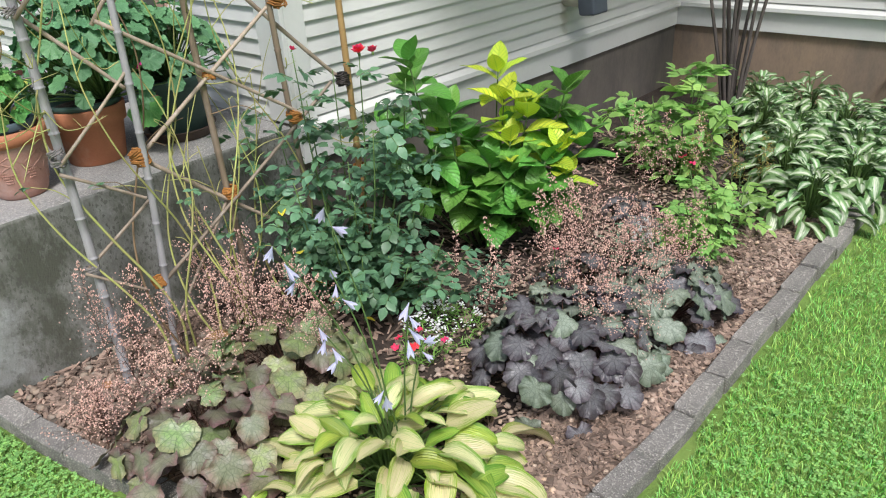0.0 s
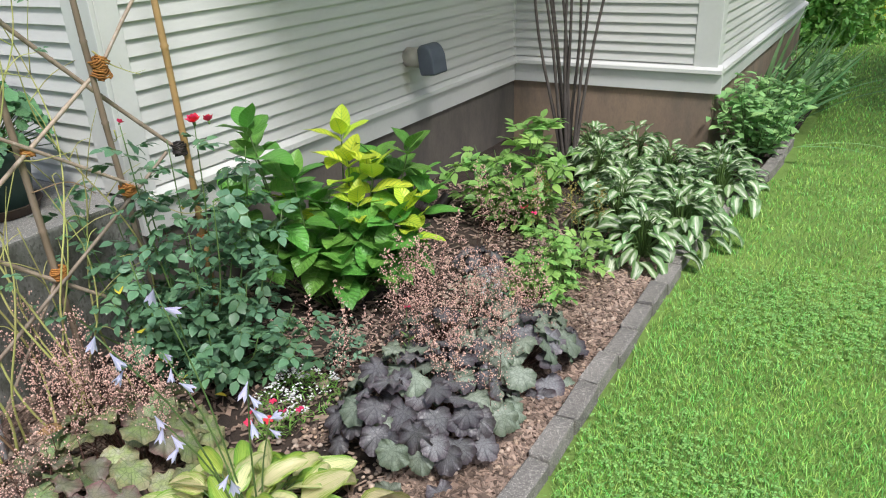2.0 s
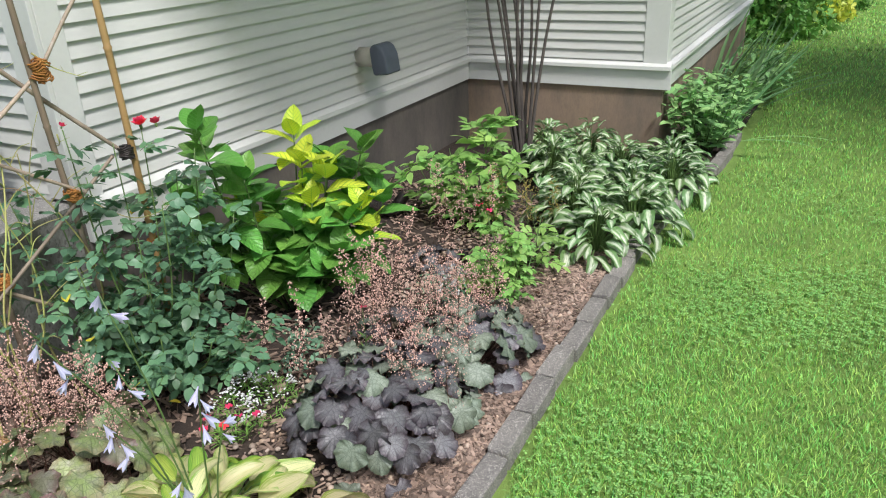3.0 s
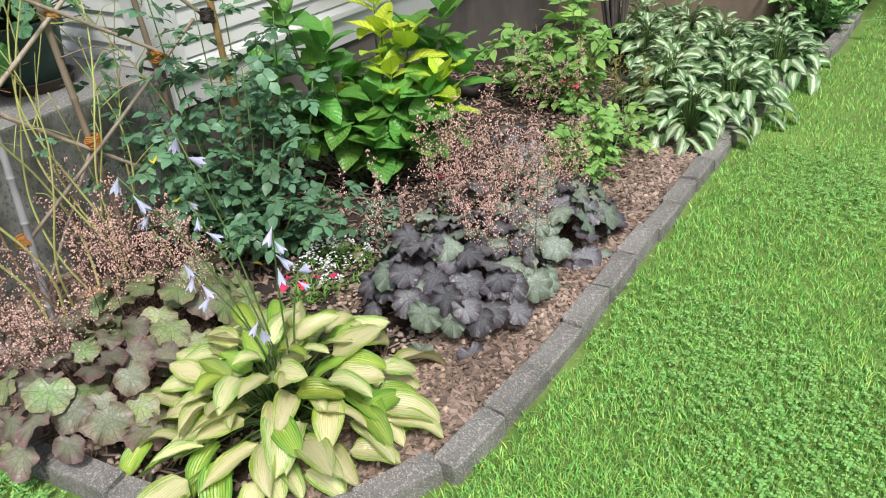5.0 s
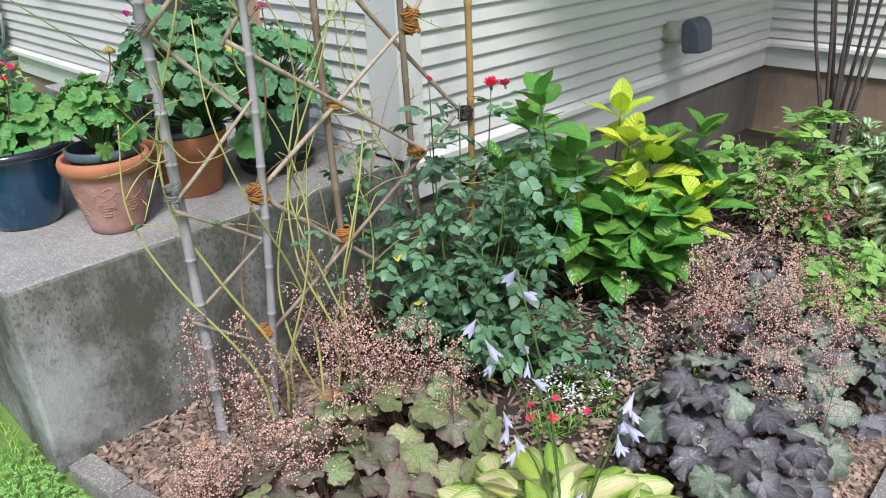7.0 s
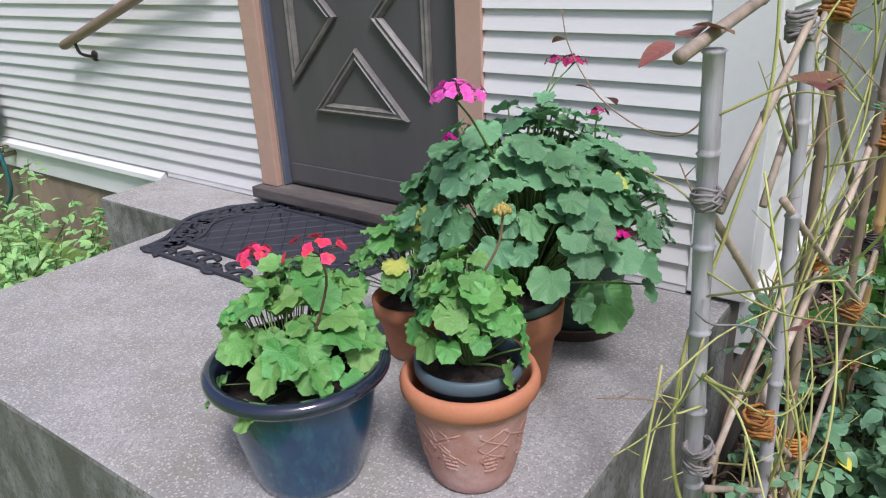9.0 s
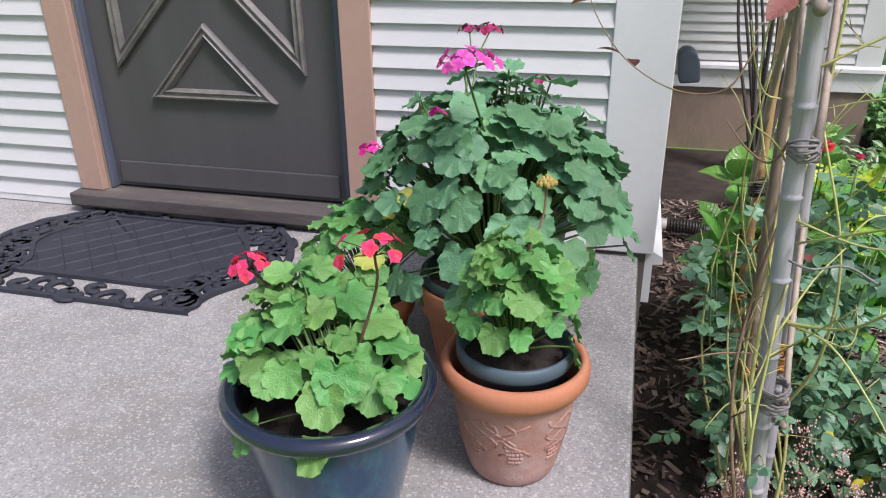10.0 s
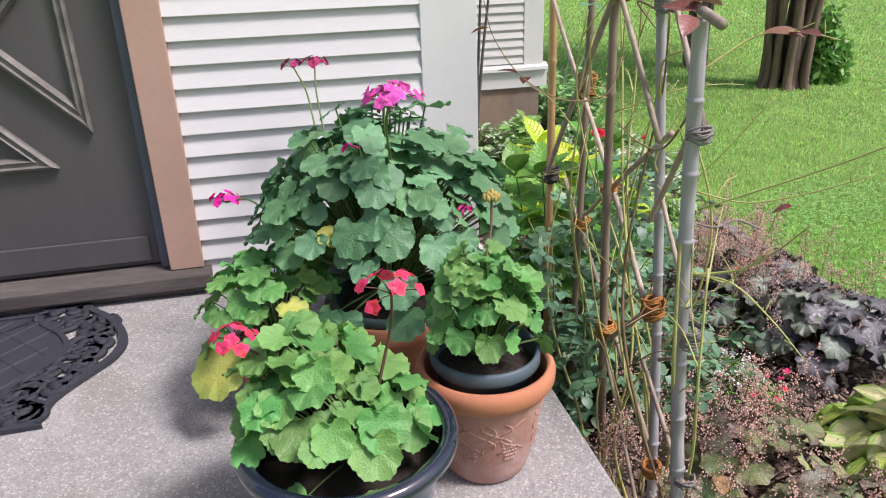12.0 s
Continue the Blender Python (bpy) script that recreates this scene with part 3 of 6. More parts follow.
P_WHITE = leaf_material("white_petal", (0.78, 0.8, 0.72), (0.8, 0.82, 0.74), freq=5, rough=0.5, glow=0.25, vary=0.1, island=True)
P_BELL = surface("pinkish_tan_bells", (0.8, 0.55, 0.46), (0.64, 0.38, 0.31), 40, 200, 0.7, 0.1, 0.1, vary=0.35, island=True)
P_OLIVE = surface("olive_yellow_plumes", (0.36, 0.3, 0.07), (0.3, 0.22, 0.06), 40, 200, 0.7, 0.1, 0.1, vary=0.3, island=True)

# ---- ground, bed, porch ----
KERB_LINE = [(0.02, -1.425), (0.466, -1.355), (0.834, -1.268), (1.151, -1.218), (1.4, -1.16), (1.605, -1.04), (1.745, -0.87), (1.825, -0.66), (1.847, -0.44), (1.862, -0.15), (1.848, 0.2), (1.843, 0.667), (1.838, 1.68), (1.9, 2.6), (1.98, 3.3), (1.99, 4.2)]
kerb_pts = curve_through(KERB_LINE, 400)


def smooth_step(x):
    x = np.clip(x, 0, 1)
    return x * x * (3 - 2 * x)


ground_me = many("ground", np.array([(-150, -150, 0), (150, -150, 0), (150, 150, 0), (-150, 150, 0)], float), np.array([[0, 1, 2, 3]]), TURF)
tagged(part("ground", ground_me), "mown green lawn reaching into the distance", "lawn", kind="structure")

kd = np.gradient(kerb_pts[:, :2], axis=0)
kd /= np.linalg.norm(kd, axis=1, keepdims=True)
kerb_in = kerb_pts[:, :2] + np.stack([-kd[:, 1], kd[:, 0]], 1) * 0.04
bed_outline = [tuple(p) for p in kerb_in[::8]] + [(1.98, 5.5), (1.4, 5.5), (1.4, 3.35), (-0.1, 3.35), (-0.1, -1.4)]
tagged(part("flower_bed_soil", prism(bed_outline, -0.1, 0.022, SOIL)), "dark soil of the flower bed beside the house", "flower bed", kind="structure")

PORCH = 0.624
porch_outline = [(-2.07, -1.44), (-0.02, -1.44), (-0.02, 0.03), (-2.72, 0.03), (-2.72, -0.38), (-2.07, -0.38)]
porch_me = prism(porch_outline, -0.2, PORCH, CONCRETE, 0.012)
porch_me.materials.append(CONCRETE_SIDE)
for face in porch_me.polygons:
    face.material_index = 0 if face.normal.z > 0.9 else 1
tagged(part("porch_slab", porch_me), "weathered grey concrete porch slab in front of the door", "porch", kind="structure")

# ---- house ----
EXPOSE, SIDING0, TOP = 0.065, 0.655, 3.0


def clapboards(wall, x0, x1, place, rows, z0=SIDING0):
    """One overlapping board a row; place is the pose of the wall's run, along local x, facing local -y."""
    length = x1 - x0
    g = Geo()
    v = [(0, 0, 0), (length, 0, 0), (length, -0.0215, 0), (0, -0.0215, 0), (0, 0, EXPOSE + 0.01), (length, 0, EXPOSE + 0.01), (length, -0.003, EXPOSE + 0.01), (0, -0.003, EXPOSE + 0.01)]
    g.add(v, BOX_F)
    me = g.mesh("clapboard", PAINT, False)
    for i in range(rows):
        wig = 0.0006 * math.sin(i * 5.3)
        part("clapboard", me, wall, "", place @ Matrix.Translation((x0, wig, z0 + i * EXPOSE)))


ROWS = int((TOP - SIDING0) / EXPOSE)
south = pose(0, 0, 0)
east_a = pose(0, 0, 0, 0, 0, 90)
south_b = pose(0, 3.46, 0)
east_c = pose(1.5, 3.46, 0, 0, 0, 90)

g = Geo()
add_box(g, -7.5, -1.9, 0.0, 0.16, 0.0, TOP)
add_box(g, -0.95, -0.16, 0.0, 0.16, 0.0, TOP)
add_box(g, -1.9, -0.95, 0.0, 0.16, 2.74, TOP)
add_box(g, -1.9, -0.95, 0.0, 0.16, 0.0, 0.655)
wall_door = tagged(part("wall_south", g.mesh("wall_south", FOUNDATION, False)), "white clapboard wall with the entrance door", "house wall", kind="structure")
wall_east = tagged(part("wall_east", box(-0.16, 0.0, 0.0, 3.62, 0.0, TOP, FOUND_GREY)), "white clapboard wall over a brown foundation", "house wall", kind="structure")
wall_wing = tagged(part("wall_wing_south", box(0.0, 1.5, 3.46, 3.62, 0.0, TOP, FOUNDATION)), "white clapboard wing wall over a brown foundation", "house wall", kind="structure")
wall_wing_e = tagged(part("wall_wing_east", box(1.34, 1.5, 3.62, 7.7, 0.0, TOP, FOUNDATION)), "white clapboard side wall of the wing", "house wall", kind="structure")
wall_back = tagged(part("wall_back", box(-7.5, 1.34, 7.54, 7.7, 0.0, TOP, FOUNDATION)), "plain rear wall of the house", "house wall", kind="structure")
wall_west = tagged(part("wall_west", box(-7.5, -7.34, 0.16, 7.54, 0.0, TOP, FOUNDATION)), "plain west wall of the house", "house wall", kind="structure")
tagged(part("ceiling", box(-7.5, 1.5, 0.0, 7.7, TOP, TOP + 0.1, TRIM)), "plain flat roof slab closing the house", "roof", kind="structure")

# corner boards, water table ledge and skirt boards
def trim(name, label, *boxes, mat=TRIM, bevel=0.003):
    g = bmesh.new()
    for b in boxes:
        one = box_bm(*b, bevel)
        tmp = bpy.data.meshes.new("tmp")
        one.to_mesh(tmp)
        one.free()
        g.from_mesh(tmp)
        bpy.data.meshes.remove(tmp)
    return tagged(part(name, from_bm(name, g, mat)), label, "trim", kind="structure")


trim("corner_board", "white painted corner board of the house", (-0.15, 0.022, -0.022, -0.0005, 0.64, TOP), (0.0005, 0.022, 0.0005, 0.1, 0.64, TOP))
trim("corner_board", "white painted corner board of the wing", (1.36, 1.522, 3.438, 3.4595, 0.64, TOP), (1.5005, 1.522, 3.4605, 3.57, 0.64, TOP))
trim("corner_strip", "narrow white strip in the inner corner", (0.0, 0.022, 3.438, 3.46, 0.64, TOP))


def ledge(name, label, run, depth, place):
    """A sloping drip cap above a skirt board, along local x, facing local -y."""
    x0, x1 = run
    sec = [(0.0, 0.652), (-depth - 0.028, 0.624), (-depth - 0.03, 0.6), (-depth, 0.597), (-depth, 0.464), (0.0, 0.464)]
    v = [(x, y, z) for x in (x0, x1) for y, z in sec]
    n = len(sec)
    f = [(i, (i + 1) % n, n + (i + 1) % n, n + i) for i in range(n)] + [tuple(range(n))[::-1], tuple(range(n, 2 * n))]
    me = Geo().add(v, [q[::-1] for q in f]).mesh(name, TRIM, False)
    me.transform(place)
    return tagged(part(name, me), label, "trim", kind="structure")


ledge("water_table", "white drip ledge and skirt board under the siding", (0.0, 3.43), 0.024, east_a)
ledge("water_table", "white drip ledge and skirt board of the wing", (0.0, 1.556), 0.024, south_b)
ledge("water_table", "white drip ledge and skirt board along the wing side", (0.002, 4.2), 0.024, east_c)
ledge("water_table", "white drip ledge and skirt board west of the porch", (-7.4, -2.74), 0.02, south)
trim("base_trim", "white trim between porch and siding", (-0.845, -0.152, -0.018, -0.001, PORCH + 0.002, 0.66))
trim("base_trim", "white trim between porch strip and siding", (-2.72, -2.035, -0.018, -0.001, PORCH + 0.002, 0.66))

# ---- door ----
door = tagged(new("door_1"), "charcoal painted entrance door with raised diamond mouldings, closed", "door", kind="structure")
part("door_leaf", box(-1.885, -0.985, 0.035, 0.08, 0.705, 2.72, DOOR_PAINT, 0.003), door)
part("kick_strip", box(-1.86, -1.01, 0.024, 0.034, 0.72, 0.8, DOOR_PAINT, 0.003), door)
part("weather_strip", box(-0.984, -0.955, 0.005, 0.07, 0.7, 2.73, VENT_GREY, 0.004), door)
part("weather_strip", box(-1.905, -1.886, 0.005, 0.07, 0.7, 2.73, VENT_GREY, 0.004), door)


def moulding(corners):
    """A stepped picture moulding round a closed figure on the door's face."""
    pts = [Vector((x, 0, z)) for x, z in corners]
    n = len(pts)
    centre = sum(pts, Vector()) / n
    sec = [(0.0, 0.0), (0.0, 0.016), (0.008, 0.022), (0.013, 0.013), (0.02, 0.013), (0.026, 0.02), (0.033, 0.008), (0.036, 0.0)]
    g, rings = Geo(), []
    for i in range(n):
        a, b, c = pts[i - 1], pts[i], pts[(i + 1) % n]
        d1, d2 = (b - a).normalized(), (c - b).normalized()
        n1, n2 = Vector((-d1.z, 0, d1.x)), Vector((-d2.z, 0, d2.x))
        if n1.dot(centre - b) < 0:
            n1, n2 = -n1, -n2
        mit = (n1 + n2).normalized()
        mit /= max(0.2, mit.dot(n1))
        rings.append([b + mit * w + Vector((0, 0.034 - h, 0)) for w, h in sec])
    k = len(sec)
    v = [p for ring in rings for p in ring]
    f = [(i * k + j, i * k + j + 1, ((i + 1) % n) * k + j + 1, ((i + 1) % n) * k + j) for i in range(n) for j in range(k - 1)]
    g.add([tuple(p) for p in v], f)
    return g.mesh("moulding", DOOR_MOULD, False)


MID = -1.442
for corners in ([(MID - 0.235, 1.035), (MID + 0.235, 1.035), (MID, 1.285)], [(MID - 0.345, 1.13), (MID - 0.085, 1.395), (MID - 0.345, 1.66)], [(MID + 0.345, 1.13), (MID + 0.345, 1.66), (MID + 0.085, 1.395)], [(MID - 0.235, 1.755), (MID, 1.505), (MID + 0.235, 1.755)]):
    part("moulding", moulding(corners), door, "worn grey-brown moulding")
trim("door_frame", "faded salmon painted door casing", (-0.954, -0.855, -0.028, 0.1, 0.7, 2.86), (-2.0, -1.906, -0.028, 0.1, 0.7, 2.86), (-1.905, -0.955, -0.028, 0.1, 2.74, 2.86), mat=CASING)
trim("door_sill", "dark weathered wooden door sill", (-2.02, -0.835, -0.075, 0.1, 0.65, 0.698), (-2.0, -0.86, -0.05, 0.1, PORCH + 0.003, 0.649), mat=SILL, bevel=0.006)

# boards of the walls
clapboards(wall_door, -7.5, -2.0, south, ROWS)
clapboards(wall_door, -0.855, -0.15, south, ROWS)
clapboards(wall_east, 0.1, 3.438, east_a, ROWS)
clapboards(wall_wing, 0.022, 1.36, south_b, ROWS)
clapboards(wall_wing_e, 0.11, 4.2, east_c, ROWS)

# ---- edging stones ----
edging = tagged(new("edging"), "row of grey concrete edging stones round the bed", "edging", kind="structure")
bm = box_bm(-0.037, 0.037, -0.11, 0.11, -0.06, 0.066, 0.007)
rng = random.Random(5)
stones = []
for k in range(4):
    b2 = bm.copy()
    for v in b2.verts:
        v.co += Vector((rng.uniform(-1, 1), rng.uniform(-1, 1), rng.uniform(-1, 1))) * 0.0022
    stones.append(from_bm("edging_stone", b2, KERB))
bm.free()
seg = np.linalg.norm(np.diff(kerb_pts, axis=0), axis=1)
run = np.concatenate([[0], np.cumsum(seg)])
for i in range(int(run[-1] / 0.226)):
    s = 0.115 + i * 0.226
    p = np.array([np.interp(s, run, kerb_pts[:, 0]), np.interp(s, run, kerb_pts[:, 1])])
    q = np.array([np.interp(s + 0.05, run, kerb_pts[:, 0]), np.interp(s + 0.05, run, kerb_pts[:, 1])])
    d = (q - p) / np.linalg.norm(q - p)
    c = p + np.array([-d[1], d[0]]) * 0.037
    yaw = math.degrees(math.atan2(-d[0], d[1])) + rng.uniform(-1.6, 1.6)
    part("edging_stone", stones[i % 4], edging, "", pose(c[0] + rng.uniform(-0.01, 0.01), c[1], 0.0 + rng.uniform(-0.01, 0.006), rng.uniform(-1, 1), rng.uniform(-1.5, 1.5), yaw))

kerb_x = lambda y: np.interp(y, kerb_pts[120:, 1], kerb_pts[120:, 0])  # noqa: E731
kerb_y = lambda x: np.interp(x, kerb_pts[:200, 0], kerb_pts[:200, 1])  # noqa: E731


def in_bed(x, y, margin=0.0):
    """Whether points lie inside the bed, on its house side of the edging."""
    right = np.where(y > -0.875, kerb_x(np.clip(y, -0.875, 4.2)), 1.726) - margin
    low = np.where(x < 1.726, kerb_y(np.clip(x, 0.03, 1.726)), -0.875) + margin
    return (x > -0.02) & (x < right) & (y > low) & (y < 3.46)


# ---- grass: blades near, thinner and wider far off ----
gr = np.random.default_rng(3)
n_try = 1900000
# density falls with the distance from the lawn's nearest stretch
rad = 0.005 + 24 * np.power(gr.random(n_try), 2.6)
ang = gr.random(n_try) * 2 * np.pi
px, py = 2.2 + rad * np.cos(ang), -0.9 + rad * np.sin(ang)
keep = ~in_bed(px, py, -0.026 - 0.014 * np.sin(px * 23 + py * 31)) & ~((px < -0.0) & (py > -1.46)) & ~((px < 1.52) & (py > 3.3)) & (py > -3.3) & (py < 26) & (px > -1.2) & ~((px < 2.05) & (py > 3.2) & (py < 6.5))
keep &= (py < 7.7) | (px > 0.5)
px, py, rad = px[keep], py[keep], rad[keep]
pick = gr.random(len(px)) < np.clip(rad / 1.6, 0.12, 1) * 0.9
px, py, rad = px[pick], py[pick], rad[pick]
n_bl = len(px)
far = np.clip(rad / 3.0, 1, 6)
clump = np.sin(px * 9 + np.sin(py * 7) * 2) * np.cos(py * 8.3 + px * 2)
hgt = (0.022 + 0.003 * clump + 0.01 * gr.random(n_bl)) * np.power(far, 0.2) * 0.85
wid = (0.0009 + 0.001 * gr.random(n_bl)) * far
yaw = gr.random(n_bl) * 2 * np.pi
lean = hgt * (0.2 + 1.25 * gr.random(n_bl) ** 1.5)
la = yaw + gr.normal(0, 0.6, n_bl) + np.pi / 2
cx, sx = np.cos(yaw) * wid, np.sin(yaw) * wid
lx, ly = np.cos(la) * lean, np.sin(la) * lean
bv = np.stack([
    np.stack([px - cx, py - sx, np.zeros(n_bl)], 1), np.stack([px + cx, py + sx, np.zeros(n_bl)], 1),
    np.stack([px + 0.8 * cx + 0.4 * lx, py + 0.8 * sx + 0.4 * ly, hgt * 0.62], 1), np.stack([px - 0.8 * cx + 0.4 * lx, py - 0.8 * sx + 0.4 * ly, hgt * 0.62], 1),
    np.stack([px + lx, py + ly, hgt * 0.95], 1)], 1).reshape(-1, 3)
base = (np.arange(n_bl) * 5)[:, None]
tri = np.concatenate([base + np.array([[0, 1, 2]]), base + np.array([[0, 2, 3]]), base + np.array([[3, 2, 4]])])
tagged(part("grass", many("grass", bv, tri, L_GRASS)), "short mown green grass blades", "grass", kind="stuff")

# clover patches in the near lawn
n_cl = 11000
cxy = np.stack([gr.uniform(1.85, 4.4, n_cl * 4), gr.uniform(-2.4, 3.2, n_cl * 4)], 1)
cxy = np.vstack([cxy, np.stack([gr.uniform(-0.2, 1.8, n_cl), gr.uniform(-2.2, -1.2, n_cl)], 1)])
val = np.sin(cxy[:, 0] * 3.1 + 1.3 * np.sin(cxy[:, 1] * 2.3)) + np.sin(cxy[:, 1] * 3.7 + cxy[:, 0]) + gr.normal(0, 0.5, len(cxy))
val -= 2.5 * np.clip(np.maximum(cxy[:, 0] - 3.7, np.abs(cxy[:, 1] - 0.4) - 2.1), 0, 1)
cxy = cxy[(val > 0.35 + 0.9 * gr.random(len(cxy))) & ~in_bed(cxy[:, 0], cxy[:, 1], -0.02)][:n_cl]
k = len(cxy)
cz = gr.uniform(0.02, 0.036, k)
leaf3 = []
for j in range(3):
    a = gr.random(k) * 0.3 + j * 2.094 + np.repeat(gr.random(1), k)
    r = gr.uniform(0.0038, 0.0062, k)
    d = np.stack([np.cos(a), np.sin(a)], 1)
    e = np.stack([-d[:, 1], d[:, 0]], 1)
    tilt = gr.uniform(-0.3, 0.25, k) * r
    for u_, w_ in ((0.15, 0), (0.9, -0.75), (1.75, -0.55), (1.6, 0.0), (1.75, 0.55), (0.9, 0.75)):
        leaf3.append(np.concatenate([cxy + d * (u_ * r)[:, None] + e * (w_ * r)[:, None], (cz + tilt * u_)[:, None]], 1))
cv = np.stack(leaf3, 1).reshape(-1, 3)
cb = (np.arange(k) * 18)[:, None]
cf = np.concatenate([cb + 6 * j + np.array([[0, 1, 2, 3]]) for j in range(3)] + [cb + 6 * j + np.array([[0, 3, 4, 5]]) for j in range(3)])
tagged(part("clover", many("clover", cv, cf, L_CLOVER)), "patches of low clover among the grass", "clover", kind="stuff")

# ---- mulch chips and pebbles ----
def litter(name, label, n, area, size, mat, flat, seed, lo=0.022):
    r = np.random.default_rng(seed)
    xy = np.stack([r.uniform(area[0], area[1], n * 3), r.uniform(area[2], area[3], n * 3)], 1)
    xy = xy[in_bed(xy[:, 0], xy[:, 1], 0.085)][:n]
    n = len(xy)
    if flat:
        shape = np.array(BOX_V) * (1, 1, 1)
        sc = np.stack([r.uniform(*size, n), r.uniform(0.13, 0.34, n) * r.uniform(*size, n), r.uniform(0.002, 0.005, n)], 1)
        faces = np.array(BOX_F)
    else:
        shape, faces = PEB_V, PEB_F
        s = r.uniform(*size, n)
        sc = np.stack([s, s * r.uniform(0.65, 1, n), s * r.uniform(0.45, 0.75, n)], 1)
    v = shape[None] * sc[:, None]
    v = v * (1 + r.normal(0, 0.12, v.shape))
    rot = [r.normal(0, 0.34, n), r.normal(0, 0.26, n), r.uniform(0, 6.28, n)]
    for ax, a in enumerate(rot):
        c, s = np.cos(a)[:, None], np.sin(a)[:, None]
        i, j = [(1, 2), (2, 0), (0, 1)][ax]
        vi, vj = v[..., i] * c - v[..., j] * s, v[..., i] * s + v[..., j] * c
        v[..., i], v[..., j] = vi, vj
    v[..., 0] += xy[:, 0:1]
    v[..., 1] += xy[:, 1:2]
    v[..., 2] += (lo + 0.35 * sc[:, 2] + r.uniform(0, 0.014, n))[:, None]
    f = (faces[None] + (np.arange(n) * len(shape))[:, None, None]).reshape(-1, faces.shape[1])
    return tagged(part(name, many(name, v.reshape(-1, 3), f, mat, smooth=not flat)), label, name.replace("_", " "), kind="stuff")


BOX_V = [(-0.5, -0.5, -0.5), (0.5, -0.5, -0.5), (0.5, 0.5, -0.5), (-0.5, 0.5, -0.5), (-0.5, -0.5, 0.5), (0.5, -0.5, 0.5), (0.5, 0.5, 0.5), (-0.5, 0.5, 0.5)]
bm = bmesh.new()
bmesh.ops.create_icosphere(bm, subdivisions=1, radius=0.5)
bm.verts.ensure_lookup_table()
PEB_V, PEB_F = np.array([v.co[:] for v in bm.verts]), np.array([[v.index for v in f.verts] for f in bm.faces])
bm.free()
litter("mulch_chips", "brown shredded wood mulch on the bed", 6000, (0.0, 1.85, -1.4, 2.2), (0.014, 0.062), CHIP, True, 11)
litter("mulch_chips", "pale brown shredded mulch along the edging stones", 14000, (1.45, 1.85, -1.2, 1.9), (0.014, 0.062), CHIP, True, 14)
litter("mulch_chips", "brown bark mulch beside the porch", 3500, (0.0, 0.95, -1.4, -0.6), (0.014, 0.07), CHIP, True, 15)
litter("pebbles", "small tan pebbles scattered in the mulch", 2300, (0.9, 1.85, -1.2, 1.6), (0.009, 0.027), PEBBLE, False, 12)
litter("river_stones", "rounded grey and brown stones beside the porch", 260, (0.0, 0.6, -1.35, -0.7), (0.012, 0.04), RIVER, False, 13)

# ---- plants ----
def variants(make, count, seed, mats, name="leaf"):
    out = []
    for i in range(count):
        g = Geo()
        make(g, random.Random(seed + i))
        out.append(g.mesh(name, mats))
    return out


HOSTA_LEAF, HOSTA_GREEN = (variants(lambda g, r: blade(g, 0.17, r.uniform(0.082, 0.112), "heart", 9, r.uniform(0.3, 0.8), r.uniform(0.3, 1.3), 0.035, m=4), 6, 20, m) for m in (L_HOSTA, L_HOSTA_GREEN))
VHOSTA_LEAF = variants(lambda g, r: blade(g, 0.135, r.uniform(0.07, 0.086), "heart", 8, r.uniform(0.3, 0.7), r.uniform(0.6, 1.6), 0.07, m=3), 6, 30, L_VHOSTA)


def heu_leaf(g, r):
    round_leaf(g, 0.055, 7, 0.085, 21, 0.022, 0.4, r.uniform(-0.3, 0.05), r.uniform(0.12, 0.24), 63, 5, r)


def heu_flat(g, r):
    round_leaf(g, 0.055, 5, 0.095, 15, 0.022, 0.5, r.uniform(-0.15, 0.1), r.uniform(0.1, 0.24), 60, 5, r)


HEU_GREEN, HEU_FRESH = (variants(heu_flat, 5, s, m) for s, m in ((40, L_HEU_GREEN), (45, L_HEU_FRESH)))
HEU_DARK, HEU_SILVER = (variants(heu_leaf, 5, s, m) for s, m in ((50, L_HEU_DARK), (60, L_HEU_SILVER)))


def ger_leaf(g, r):
    round_leaf(g, 0.036, 7, 0.09, 21, 0.025, 0.5, r.uniform(-0.1, 0.25), r.uniform(0.08, 0.2), 42, 4, r)


def ger_flat(g, r):
    round_leaf(g, 0.0355, 7, 0.09, 21, 0.025, 0.5, r.uniform(-0.1, 0.2), r.uniform(0.06, 0.15), 42, 4, r)


GER, GER_DEEP, GER_YELLOW = (variants(f, 5, s, m) for f, s, m in ((ger_leaf, 70, L_GERANIUM), (ger_flat, 80, L_GERANIUM_DEEP), (ger_leaf, 90, L_GERANIUM_YELLOW)))
HYD = variants(lambda g, r: blade(g, 0.135, r.uniform(0.082, 0.1), "ovate", 8, r.uniform(0.2, 0.45), r.uniform(0.3, 0.8), 0.02, m=3), 5, 100, L_HYDRANGEA)
HYD_Y = variants(lambda g, r: blade(g, 0.125, r.uniform(0.072, 0.086), "ovate", 8, r.uniform(0.25, 0.5), r.uniform(0.2, 0.6), 0.03, m=3), 5, 110, L_HYDRANGEA_YELLOW)


